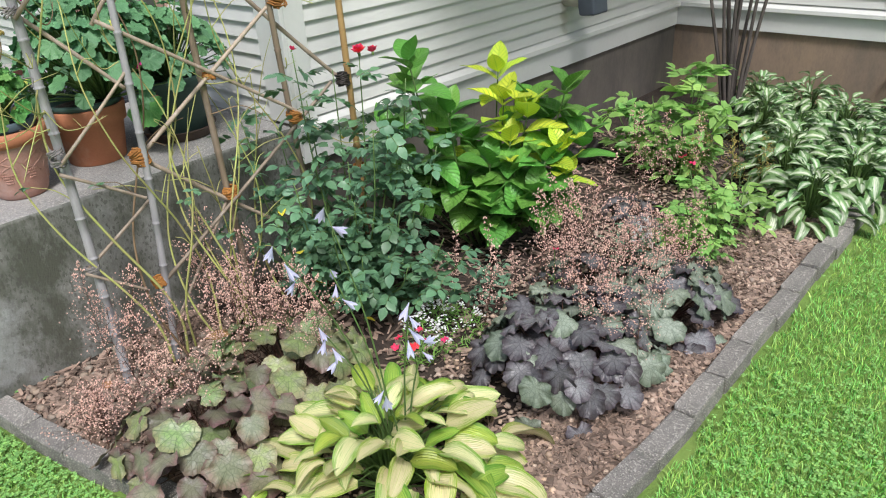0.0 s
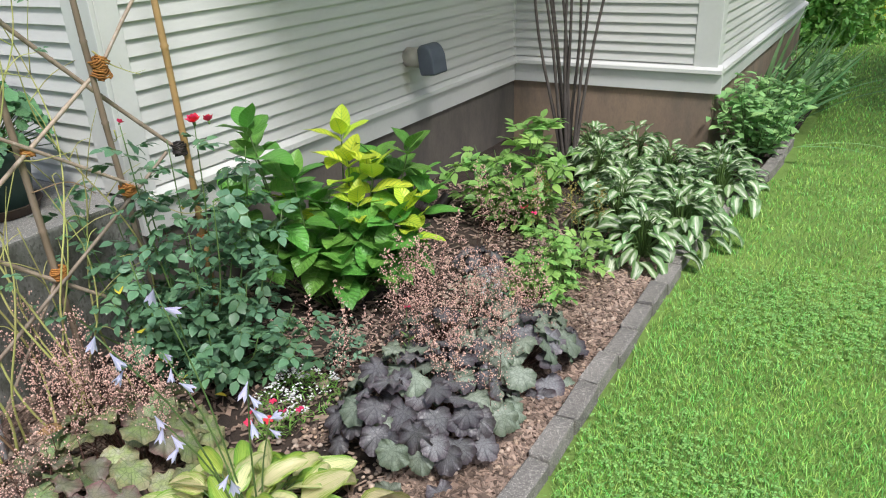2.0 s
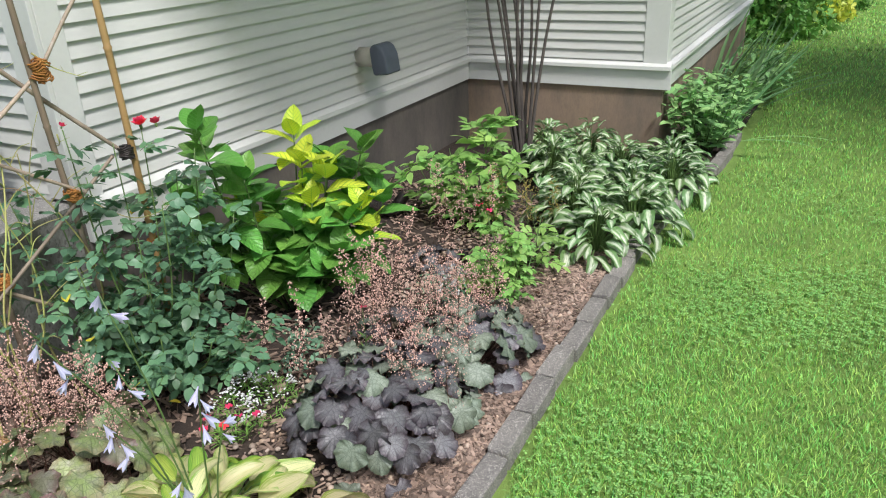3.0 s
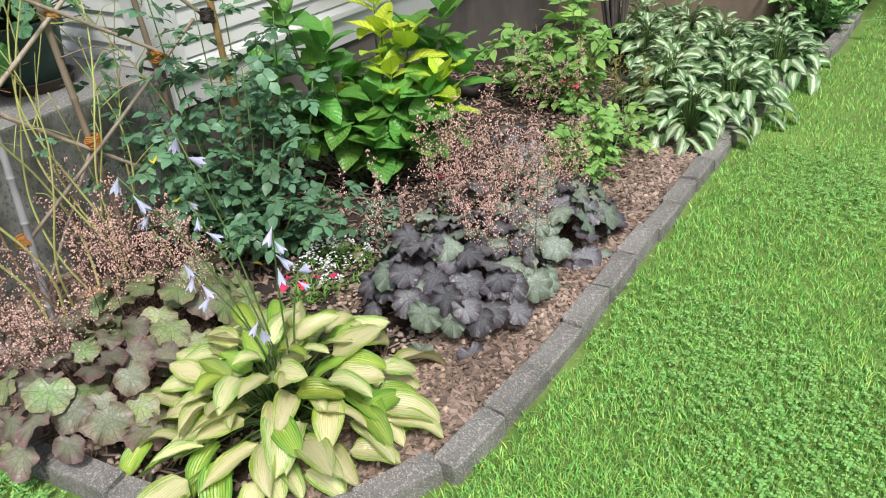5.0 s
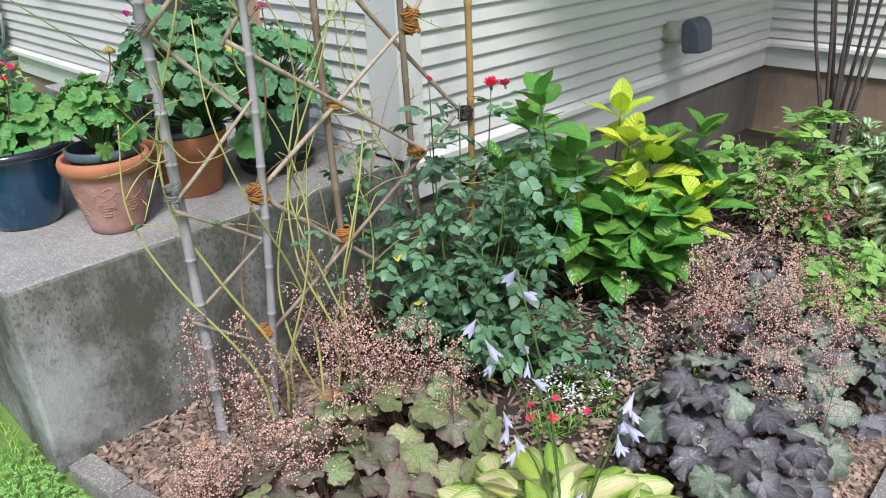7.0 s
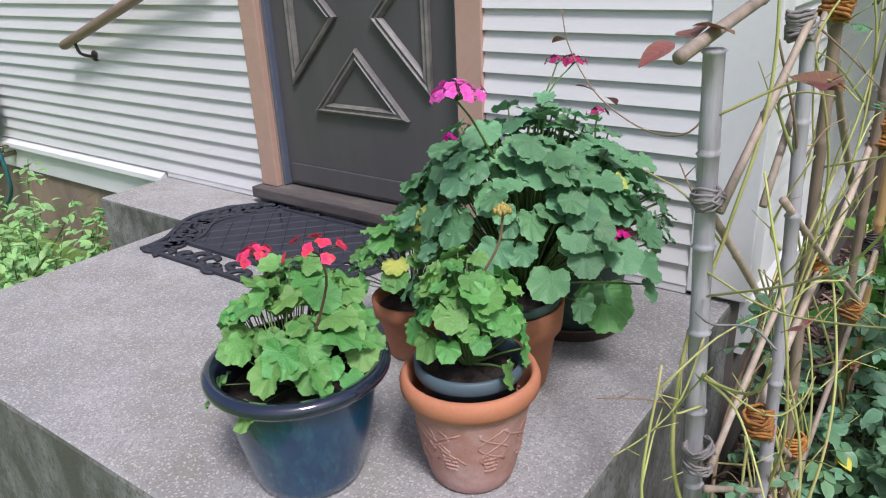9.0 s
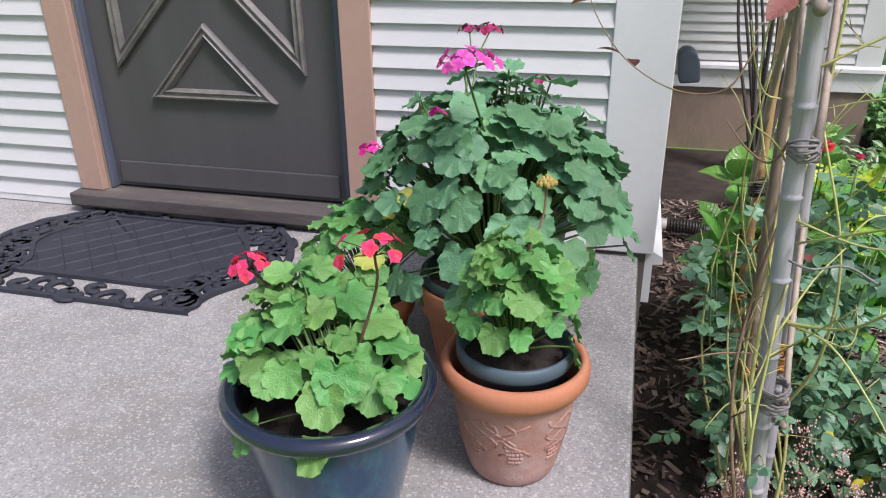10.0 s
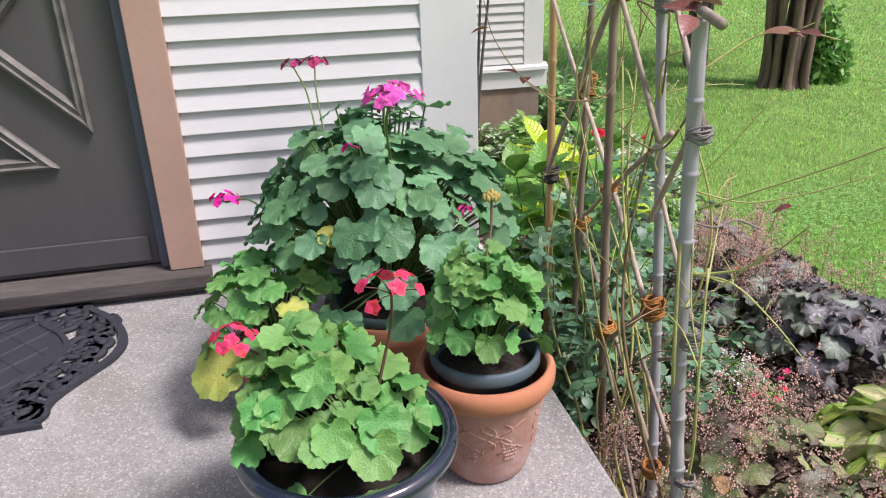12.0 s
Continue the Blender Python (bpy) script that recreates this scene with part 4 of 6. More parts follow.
def spray(leaflets, length, leaf_len, leaf_w, form="ovate", mat_slot=0):
    """A compound leaf: a stalk with paired leaflets and one at the tip."""

    def make(g, r):
        tube(g, [(0, 0, 0), (0, length * 0.5, 0.006), (0, length, 0.0)], [0.0013, 0.001, 0.0007], 4, 1)
        pairs = leaflets // 2
        for i in range(pairs):
            y = length * (0.3 + 0.6 * i / max(1, pairs))
            for side in (-1, 1):
                h = Geo()
                blade(h, leaf_len * r.uniform(0.85, 1.1), leaf_w * r.uniform(0.9, 1.1), form, 4, 0.25, r.uniform(0.1, 0.7), m=1)
                m = turned((0, y, 0.002), -side * r.uniform(50, 75), r.uniform(-15, 15), side * r.uniform(-20, 25))
                v = np.array([m @ Vector(p) for p in h.v[0]])
                g.add(v, h.f, 0, h.t[0])
        h = Geo()
        blade(h, leaf_len * 1.15, leaf_w * 1.1, form, 4, 0.25, 0.5, m=1)
        v = np.array([turned((0, length, 0), 0, -5, 0) @ Vector(p) for p in h.v[0]])
        g.add(v, h.f, 0, h.t[0])

    return make


ROSE = variants(spray(5, 0.055, 0.042, 0.03), 5, 120, [L_ROSE, STEM])
PEONY = variants(spray(6, 0.08, 0.08, 0.034, "lance"), 5, 130, [L_PEONY, STEM])
ASTILBE = variants(spray(8, 0.075, 0.042, 0.022, "lance"), 5, 140, [L_PEONY, STEM])
SEDUM = variants(lambda g, r: blade(g, 0.075, 0.036, "ovate", 5, 0.3, r.uniform(0.2, 0.7), m=2), 4, 150, L_SEDUM)


def stems_part(parent, lines, mat, r0=0.003, r1=0.002, n=5, name="stem"):
    """One mesh for each stem."""
    for pts in lines:
        g = Geo()
        p = curve_through(pts, max(5, 3 * len(pts)))
        tube(g, p, np.linspace(r0, r1, len(p)), n)
        part(name, g.mesh(name, mat), parent)


def joined_stems(parent, lines, mat, r0=0.002, r1=0.0014, n=4, name="stalk_tangle"):
    g = Geo()
    for pts in lines:
        p = curve_through(pts, 6)
        tube(g, p, np.linspace(r0, r1, len(p)), n, cap=False)
    tagged(part(name, g.mesh(name, mat), parent), kind="stuff")


# golden hosta
def hosta(label, at, n, radius, height, leaf_set, seed, size=(0.8, 1.2), mat=STEM, name="hosta", green=None):
    t = thing(name, label, "plant", at)
    r = random.Random(seed)
    stalks = []
    for i in range(n):
        q = ((i + 0.5) / n) ** 0.62
        yaw = (i * 137.508 + r.uniform(-14, 14)) % 360
        d = Vector((-math.sin(radians(yaw)), math.cos(radians(yaw)), 0))
        rr = radius * q * r.uniform(0.48, 0.78)
        z = height * (1.0 - 0.75 * q**1.7) * r.uniform(0.72, 1.15)
        pitch = (54 - 62 * q if name == "hosta" else 0) + r.uniform(-16, 16)
        p = d * rr + Vector((0, 0, z))
        which = green if green and r.random() < 0.16 + 0.3 * (q > 0.82) + 0.2 * (q < 0.3) else leaf_set
        part("leaf", which[r.randrange(len(which))], t, "", turned(p, yaw + r.uniform(-55, 55), pitch, r.uniform(-32, 32), r.uniform(*size) * (0.62 + 0.42 * q)))
        stalks.append([d * 0.02, d * rr * 0.45 + Vector((0, 0, z * 0.75)), p])
    joined_stems(t, stalks, mat, 0.004, 0.002)
    return t


big_hosta = hosta("large golden hosta with cream-yellow leaves edged in green", (1.315, -0.785, 0.022), 150, 0.455, 0.27, HOSTA_LEAF, 7, (0.72, 1.1), green=HOSTA_GREEN)
VH = [(1.62, 1.62), (1.72, 1.95), (1.4, 1.95), (1.62, 2.3), (1.78, 2.6), (1.3, 2.35), (1.02, 2.6), (1.45, 2.7), (1.15, 2.95), (1.7, 2.95), (0.85, 2.95)]
for i, (x, y) in enumerate(VH):
    tagged(hosta("clump of hosta with white-centred green leaves", (x, y, 0.022), 84, 0.3, 0.24 + 0.02 * (i % 3), VHOSTA_LEAF, 200 + i, (0.75, 1.15)), group="white-centred hostas")


def dome(t, at_z, n, radius, height, leaf_set, seed, size, tilt=70, squash=(1, 1), up=0.0, extra=None, pivot=(0, 0), low=0.0, rough=16):
    """Leaves over a mound; extra: a second set of leaves and its share."""
    r = random.Random(seed)
    stalks = []
    for i in range(n):
        q = math.sqrt((i + 0.5) / n) * r.uniform(0.9, 1.08)
        yaw = (i * 137.508 + r.uniform(-15, 15)) % 360
        d = Vector((-math.sin(radians(yaw)) * squash[0], math.cos(radians(yaw)) * squash[1], 0))
        lift = math.sqrt(max(0.0, 1 - min(1, q) ** 2.2))
        p = d * radius * q + Vector((pivot[0] * lift, pivot[1] * lift, at_z + low + (height - low) * lift * r.uniform(1.08 - rough * 0.0175, 1.08)))
        pitch = -tilt * q**1.3 + r.uniform(-rough, rough) + up
        which = extra[0] if extra and r.random() < extra[1] else leaf_set
        part("leaf", which[r.randrange(len(which))], t, "", turned(p, yaw + r.uniform(-35, 35), pitch, r.uniform(-22, 22), r.uniform(*size)))
        stalks.append([d * radius * q * 0.15 + Vector((0, 0, at_z * 0.9)), d * radius * q * 0.6 + Vector((0, 0, at_z + (p.z - at_z) * 0.6)), p])
    return stalks


def panicles(seed, height, spread_, beads, mat=P_BELL, stem=STEM_RED, bead=0.0029, start=0.4):
    """An airy flower stalk with many tiny bells."""
    r = random.Random(seed)
    g = Geo()
    bx, by = r.uniform(-0.1, 0.1) * height, r.uniform(-0.1, 0.1) * height
    line = lambda s: Vector((bx * s * s, by * s * s, height * s))  # noqa: E731
    tube(g, [line(s) for s in np.linspace(0, 1, 6)], np.linspace(0.0014, 0.0006, 6), 4, 0, False)
    octa = np.array([(1, 0, 0), (-1, 0, 0), (0, 1, 0), (0, -1, 0), (0, 0, 1.3), (0, 0, -1.3)])
    of = [(0, 2, 4), (2, 1, 4), (1, 3, 4), (3, 0, 4), (2, 0, 5), (1, 2, 5), (3, 1, 5), (0, 3, 5)]
    k = beads // 5
    for i in range(k):
        s = start + (1 - start) * (i + r.random()) / k
        a = r.uniform(0, 6.28)
        w = spread_ * (1.3 - s) * r.uniform(0.5, 1.7)
        o = line(s)
        tip = o + Vector((math.cos(a) * w, math.sin(a) * w, w * r.uniform(0.2, 0.8)))
        tube(g, [o, tip], [0.0006, 0.0004], 3, 0, False)
        for j in range(5):
            c = o.lerp(tip, r.uniform(0.45, 1.1)) + Vector((r.gauss(0, 1), r.gauss(0, 1), r.gauss(0, 1))) * w * 0.16
            b = bead * r.uniform(0.6, 1.15)
            g.add(octa * b + np.array(c), of, 1)
    return g.mesh("flower_stalk", [stem, mat], False)


def heuchera(label, at, n, radius, height, leaf_set, seed, size, squash=(1, 1), stalks=(), extra=None, tilt=65):
    t = thing("coral_bells", label, "plant", at)
    s = dome(t, 0.0, n, radius, height, leaf_set, seed, size, tilt, squash, extra=extra, low=0.02, rough=24)
    joined_stems(t, s, STEM_RED)
    r = random.Random(seed + 1)
    for x, y, h, w, beads in stalks:
        tagged(part("flower_stalk", panicles(r.randrange(9999), h, w, beads), t, "", pose(x, y, 0.03, r.uniform(-9, 9), r.uniform(-9, 9), r.uniform(0, 360))), kind="stuff")
    return t


r0 = random.Random(77)
st = lambda n, x0, x1, y0, y1, h0, h1, w, b: [(r0.uniform(x0, x1), r0.uniform(y0, y1), r0.uniform(h0, h1), w * r0.uniform(0.7, 1.3), int(b * r0.uniform(0.7, 1.3))) for _ in range(n)]  # noqa: E731
heuchera("bronze-green coral bells with wide lobed leaves", (0.8, -1.04, 0.022), 66, 0.34, 0.24, HEU_GREEN, 301, (0.7, 1.15), (1.0, 0.85), st(25, -0.6, 0.04, -0.06, 0.48, 0.26, 0.5, 0.07, 230) + st(7, -0.48, -0.2, -0.26, -0.1, 0.12, 0.2, 0.07, 190), extra=(HEU_FRESH, 0.35))
heuchera("green coral bells with pale mottled lobed leaves", (0.7, -0.66, 0.022), 44, 0.29, 0.23, HEU_FRESH, 306, (0.8, 1.3), (1.0, 0.9), st(5, -0.15, 0.2, -0.15, 0.15, 0.3, 0.42, 0.055, 170), extra=(HEU_GREEN, 0.3))
heuchera("smoky purple coral bells with ruffled leaves", (1.42, -0.07, 0.022), 104, 0.3, 0.29, HEU_DARK, 302, (0.7, 1.1), (1.0, 1.0), st(11, -0.3, 0.25, -0.1, 0.35, 0.28, 0.42, 0.055, 170), extra=(HEU_SILVER, 0.3))
heuchera("silver-green coral bells with dark veins", (1.5, 0.45, 0.022), 76, 0.255, 0.23, HEU_SILVER, 303, (0.75, 1.2), (0.9, 1.05), st(16, -0.3, 0.12, -0.25, 0.25, 0.26, 0.42, 0.055, 190), extra=(HEU_DARK, 0.3))
heuchera("coral bells with tall pink-brown flower sprays", (1.2, 0.38, 0.022), 26, 0.22, 0.16, HEU_SILVER, 304, (0.7, 1.1), (1, 1), st(11, -0.12, 0.2, -0.25, 0.1, 0.4, 0.6, 0.06, 240), extra=(HEU_DARK, 0.4))
heuchera("small coral bells with brown flower sprays", (0.98, 1.15, 0.022), 16, 0.15, 0.1, HEU_DARK, 305, (0.6, 0.9), (1, 1), st(7, -0.1, 0.3, -0.2, 0.25, 0.3, 0.5, 0.05, 170))
small_blue = thing("snapdragon", "small blue-green leafy plant with pinkish flower sprays", "plant", (0.95, 0.12, 0.022))
g = Geo()
r1 = random.Random(9)
for i in range(160):
    h = Geo()
    blade(h, r1.uniform(0.02, 0.032), 0.014, "ovate", 3, 0.2, 0.5, m=1)
    a, q = r1.uniform(0, 360), r1.random()
    m = turned((math.cos(a) * 0.09 * (1 - q * 0.5), math.sin(a) * 0.09 * (1 - q * 0.5), 0.03 + 0.2 * q * r1.uniform(0.6, 1)), r1.uniform(0, 360), r1.uniform(-30, 40), r1.uniform(-30, 30))
    g.add(np.array([m @ Vector(p) for p in h.v[0]]), h.f, 0, h.t[0])
part("foliage", g.mesh("foliage", L_BLUE), small_blue)
for x, y, h in ((0, 0, 0.4), (-0.12, -0.1, 0.27), (-0.25, -0.16, 0.22), (-0.2, 0.0, 0.26), (0.06, 0.06, 0.3)):
    tagged(part("flower_stalk", panicles(r1.randrange(999), h, 0.03, 110, start=0.35), small_blue, "", pose(x, y, 0.0, r1.uniform(-14, 14), r1.uniform(-14, 14))), kind="stuff")

# hosta flower stalks with lilac trumpets

def trumpet(g, r):
    n, prof = 24, [(0.0015, 0.0), (0.003, 0.012), (0.006, 0.022), (0.009, 0.032), (0.0115, 0.042), (0.016, 0.05)]
    v = []
    for k, (rad, y) in enumerate(prof):
        for i in range(n):
            a = 2 * math.pi * i / n
            lobe = 1 + 0.2 * (k / 5) ** 2 * math.cos(6 * a)
            v.append((rad * lobe * math.cos(a), y + 0.008 * (k / 5) ** 3 * math.cos(6 * a), rad * lobe * math.sin(a)))
    f = [(k * n + i, k * n + (i + 1) % n, (k + 1) * n + (i + 1) % n, (k + 1) * n + i) for k in range(5) for i in range(n)]
    g.add(v, f, 0, [(0.5 + 0.5 * math.sin(i), k / 5) for k in range(6) for i in range(n)])


TRUMPET = variants(trumpet, 3, 160, P_LILAC, "flower")
for i, (x, y, z, heads) in enumerate(((1.27, -1.0, 0.86, 3), (1.5, -0.83, 0.72, 4), (1.26, -0.91, 0.6, 4), (1.2, -0.8, 0.86, 2), (1.27, -0.86, 0.74, 3), (1.42, -0.72, 0.52, 2), (1.44, -0.88, 0.48, 2))):
    t = thing("hosta_flower_stalk", "slender hosta stalk with pale lilac trumpet flowers", "flower", (1.34, -0.75, 0.03), "hosta flower stalks")
    top = Vector((x - 1.34, y + 0.75, z - 0.03))
    stems_part(t, [[(0, 0, 0), (top.x * 0.45, top.y * 0.45, top.z * 0.62), top]], STEM, 0.0032, 0.0016)
    r = random.Random(400 + i)
    for k in range(heads):
        s = 1 - 0.07 * k
        p = Vector((top.x * s, top.y * s, top.z * (1 - 0.06 * k)))
        part("flower", TRUMPET[k % 3], t, "pale lilac trumpet flower", turned(p, r.uniform(0, 360), r.uniform(-75, -25), r.uniform(-30, 30), r.uniform(0.55, 0.82)))

# hydrangea
hyd = thing("hydrangea", "leafy hydrangea shrub with yellow-green young leaves", "shrub", (0.57, 0.53, 0.022))
r = random.Random(21)
stem_lines = []
HY = [(-0.06, 0.2, 0.74, 1), (-0.19, -0.04, 0.5, 1), (0.29, 0.21, 0.72, 0), (-0.07, -0.33, 0.9, 0), (0.12, 0.05, 0.5, 1), (0.2, -0.02, 0.42, 0), (0.3, 0.05, 0.45, 0), (0.0, -0.12, 0.34, 0), (0.12, -0.1, 0.24, 0), (0.25, -0.08, 0.26, 0), (0.36, 0.12, 0.4, 1), (-0.15, 0.1, 0.45, 0), (0.15, 0.3, 0.55, 0), (-0.2, -0.2, 0.75, 0), (0.05, 0.1, 0.66, 1), (0.02, -0.22, 0.68, 0), (0.28, 0.3, 0.55, 0), (-0.1, -0.12, 0.6, 0), (0.16, 0.12, 0.62, 1), (0.38, 0.22, 0.5, 0), (0.3, -0.02, 0.34, 0), (0.18, -0.16, 0.3, 0), (-0.12, -0.18, 0.36, 0), (-0.28, -0.12, 0.74, 0), (-0.32, -0.24, 0.55, 0), (-0.22, -0.28, 0.38, 0), (-0.3, 0.05, 0.5, 0), (0.1, 0.22, 0.64, 0), (0.34, 0.1, 0.5, 1), (0.22, 0.22, 0.46, 0), (0.08, -0.04, 0.42, 0), (0.3, 0.16, 0.3, 0), (0.2, 0.04, 0.26, 0), (-0.05, 0.05, 0.4, 0)]
for x, y, h, yellow in HY:
    top = Vector((x, y, h))
    stem_lines.append([(x * 0.15, y * 0.15, 0), (x * 0.7, y * 0.7, h * 0.5), top])
    spin = r.uniform(0, 180)
    for k in range(5 if h > 0.4 else 4):
        s = 1 - (0, 0.04, 0.14, 0.3, 0.48)[k]
        p = Vector((x * (0.4 + 0.6 * s), y * (0.4 + 0.6 * s), h * s))
        size = (0.95 + 0.12 * k) if k < 3 else 1.15
        if yellow and h > 0.55:
            size *= 1.2
        for side in (0, 180):
            young = yellow and k < 3
            lf = HYD_Y if young else HYD
            part("leaf", lf[r.randrange(5)], hyd, "yellow-green leaf with green veins" if young else "", turned(p, spin + side + k * 90 + r.uniform(-15, 15), (62, 40, 18, 0, -14)[k] + r.uniform(-10, 10), r.uniform(-15, 15), size * r.uniform(0.9, 1.15)))
stems_part(hyd, stem_lines, STEM, 0.005, 0.003)

# rose bush
rose = thing("rose_bush", "dark green rose bush with two red blooms", "shrub", (0.4, -0.1, 0.022))
r = random.Random(33)
RS = [(0.04, 0.11, 0.95), (0.05, -0.19, 1.02), (-0.1, -0.05, 0.8), (0.2, 0.0, 0.72), (0.1, -0.3, 0.6), (-0.16, -0.3, 0.62), (0.22, -0.14, 0.5), (0.02, 0.2, 0.7), (-0.22, -0.12, 0.7), (0.3, 0.1, 0.48), (0.3, -0.2, 0.32), (0.1, -0.05, 0.6), (-0.2, -0.42, 0.5), (0.16, 0.12, 0.8), (0.0, -0.1, 0.5), (0.26, 0.26, 0.6), (0.14, 0.24, 0.85), (0.22, 0.1, 0.66), (0.3, 0.0, 0.42), (0.2, -0.24, 0.42), (0.05, -0.36, 0.45), (-0.05, 0.05, 0.9), (0.33, -0.1, 0.3), (-0.25, -0.25, 0.75), (0.45, -0.12, 0.3), (0.55, 0.1, 0.32), (0.4, -0.3, 0.3), (0.6, -0.02, 0.24), (0.48, 0.04, 0.36)]
lines = []
for x, y, h in RS:
    lines.append([(x * 0.2, y * 0.2, 0), (x * 0.8, y * 0.8, h * 0.55), (x, y, h)])
    for k in range(int(10 + h * 15)):
        s = r.uniform(0.12, 1.0) if h < 0.9 else r.uniform(0.12, 0.97) ** 1.3
        p = Vector((x * (0.4 + 0.6 * s) + r.gauss(0, 0.035), y * (0.4 + 0.6 * s) + r.gauss(0, 0.035), h * s))
        part("leaf", ROSE[r.randrange(5)], rose, "", turned(p, r.uniform(0, 360), r.uniform(-40, 30), r.uniform(-30, 30), r.uniform(0.75, 1.15)))
stems_part(rose, lines, STEM, 0.0045, 0.002)


ROSE_PETAL = variants(lambda g_, r_: blade(g_, 0.03, 0.032, "ovate", 4, 0.4, -0.5, m=2), 2, 170, P_RED, "petal")


def rose_bloom(at, yaw, pitch, size, petals, label):
    g_ = Geo()
    lathe(g_, [(0.0, -0.012), (0.004, -0.01), (0.005, 0.0), (0.0, 0.004)], 10)
    b_ = part("bloom", g_.mesh("bloom", STEM), rose, label, turned(at, yaw, pitch, 0, size))
    for k_ in range(petals):
        part("petal", ROSE_PETAL[k_ % 2], b_, "", turned((0, 0, 0), k_ * 137.5, 72 - 56 * k_ / petals, 0, 0.8 + 0.3 * k_ / petals))


rose_bloom((0.04, 0.11, 0.96), 0, 10, 1.25, 11, "open coral-red bloom")
rose_bloom((0.06, 0.16, 0.955), 60, -20, 1.0, 10, "open coral-red bloom")
rose_bloom((0.05, -0.19, 1.03), 0, -30, 0.6, 6, "small red opening bud")


def leafy(name, label, at, lines, leaves, per, seed, size, mat=STEM, jitter=0.03, category="plant", pitch=(-35, 35), low=0.2):
    t = thing(name, label, category, at)
    r = random.Random(seed)
    st_ = []
    for x, y, h in lines:
        st_.append([(x * 0.2, y * 0.2, 0), (x * 0.75, y * 0.75, h * 0.6), (x, y, h)])
        for k in range(per):
            s = r.uniform(low, 1.0)
            p = Vector((x * (0.35 + 0.65 * s) + r.gauss(0, jitter), y * (0.35 + 0.65 * s) + r.gauss(0, jitter), h * s))
            part("leaf", leaves[r.randrange(len(leaves))], t, "", turned(p, r.uniform(0, 360), r.uniform(*pitch), r.uniform(-25, 25), r.uniform(*size)))
    stems_part(t, st_, mat, 0.004, 0.002)
    return t


rr = random.Random(44)
ring = lambda n, rad, h0, h1, sx=1.0, sy=1.0: [(rr.uniform(-1, 1) * rad * sx, rr.uniform(-1, 1) * rad * sy, rr.uniform(h0, h1)) for _ in range(n)]  # noqa: E731
leafy("peony", "light green peony with deeply divided leaves", (0.85, 1.75, 0.022), [(0.05, 0.15, 0.52), (0.12, 0.05, 0.5), (-0.12, 0.0, 0.42), (-0.28, -0.1, 0.36), (0.25, 0.0, 0.4), (-0.05, -0.15, 0.34), (0.15, -0.2, 0.32), (0.3, -0.15, 0.3), (-0.3, 0.1, 0.4), (0.05, 0.3, 0.55)], PEONY, 13, 501, (0.8, 1.2), category="plant", pitch=(-15, 40))
leafy("astilbe", "low green astilbe with fern-like leaves", (1.42, 1.1, 0.022), ring(12, 0.22, 0.14, 0.32, 1, 1.2), ASTILBE, 9, 502, (0.8, 1.2), pitch=(-25, 25))
ast = thing("astilbe_plume", "olive-yellow faded astilbe plumes", "flower", (1.15, 1.65, 0.022))
for i in range(9):
    part("plume", panicles(600 + i, rr.uniform(0.3, 0.42), 0.05, 120, P_OLIVE, STEM), ast, "", pose(rr.uniform(-0.15, 0.3), rr.uniform(-0.25, 0.2), 0, rr.uniform(-10, 10), rr.uniform(-10, 10)))
leafy("sedum", "pale green sedum clump at the corner of the wing", (1.78, 3.62, 0.0), ring(26, 0.36, 0.34, 0.58, 0.75, 1.1), SEDUM, 24, 503, (0.9, 1.4), pitch=(-10, 45))
leafy("sedum", "pale green sedum beside the wing among iris", (1.8, 4.4, 0.0), ring(14, 0.28, 0.3, 0.46), SEDUM, 20, 504, (0.9, 1.3), pitch=(-10, 45))
leafy("leafy_shrub", "bushy green perennials farther along the wing", (1.95, 5.6, 0.0), ring(16, 0.4, 0.3, 0.5, 0.6, 1.5), SEDUM, 22, 505, (0.9, 1.5), category="shrub")
iris = thing("iris", "clump of long dark green iris blades leaning outward", "plant", (1.74, 4.4, 0.0))
ri = random.Random(61)
for i in range(46):
    g = Geo()
    blade(g, ri.uniform(0.65, 1.0), ri.uniform(0.036, 0.054), "strap", 8, 0.3, ri.uniform(0.1, 0.55), m=1)
    part("leaf", g.mesh("leaf", L_IRIS), iris, "", turned((ri.uniform(-0.2, 0.2), ri.uniform(-0.6, 1.0), 0), ri.uniform(-125, -15), ri.uniform(34, 80), ri.uniform(-30, 30)))
for yaw, pt, ln in ((-100, 22, 0.6), (-85, 12, 0.5)):
    g = Geo()
    blade(g, ln, 0.022, "strap", 7, 0.3, 0.5, m=1)
    part("leaf", g.mesh("leaf", L_SEDUM), iris, "pale arching blade", turned((0.3, -0.85, 0.12), yaw, pt, 0))

# alyssum and dianthus
aly = thing("alyssum", "low white alyssum clump in bloom", "flower", (0.93, -0.14, 0.022))
g, r = Geo(), random.Random(71)
for i in range(420):
    h = Geo()
    blade(h, r.uniform(0.025, 0.04), 0.005, "lance", 2, 0.1, 0.4, m=1)
    a, q = r.uniform(0, 6.28), math.sqrt(r.random())
    m = turned((math.cos(a) * 0.15 * q, math.sin(a) * 0.15 * q, (0.02 + 0.09 * (1 - q * q)) * r.uniform(0.3, 1.1)), r.uniform(0, 360), r.uniform(0, 70), 0)
    g.add(np.array([m @ Vector(p) for p in h.v[0]]), h.f, 0, h.t[0])
part("foliage", g.mesh("foliage", L_FINE), aly)
g = Geo()
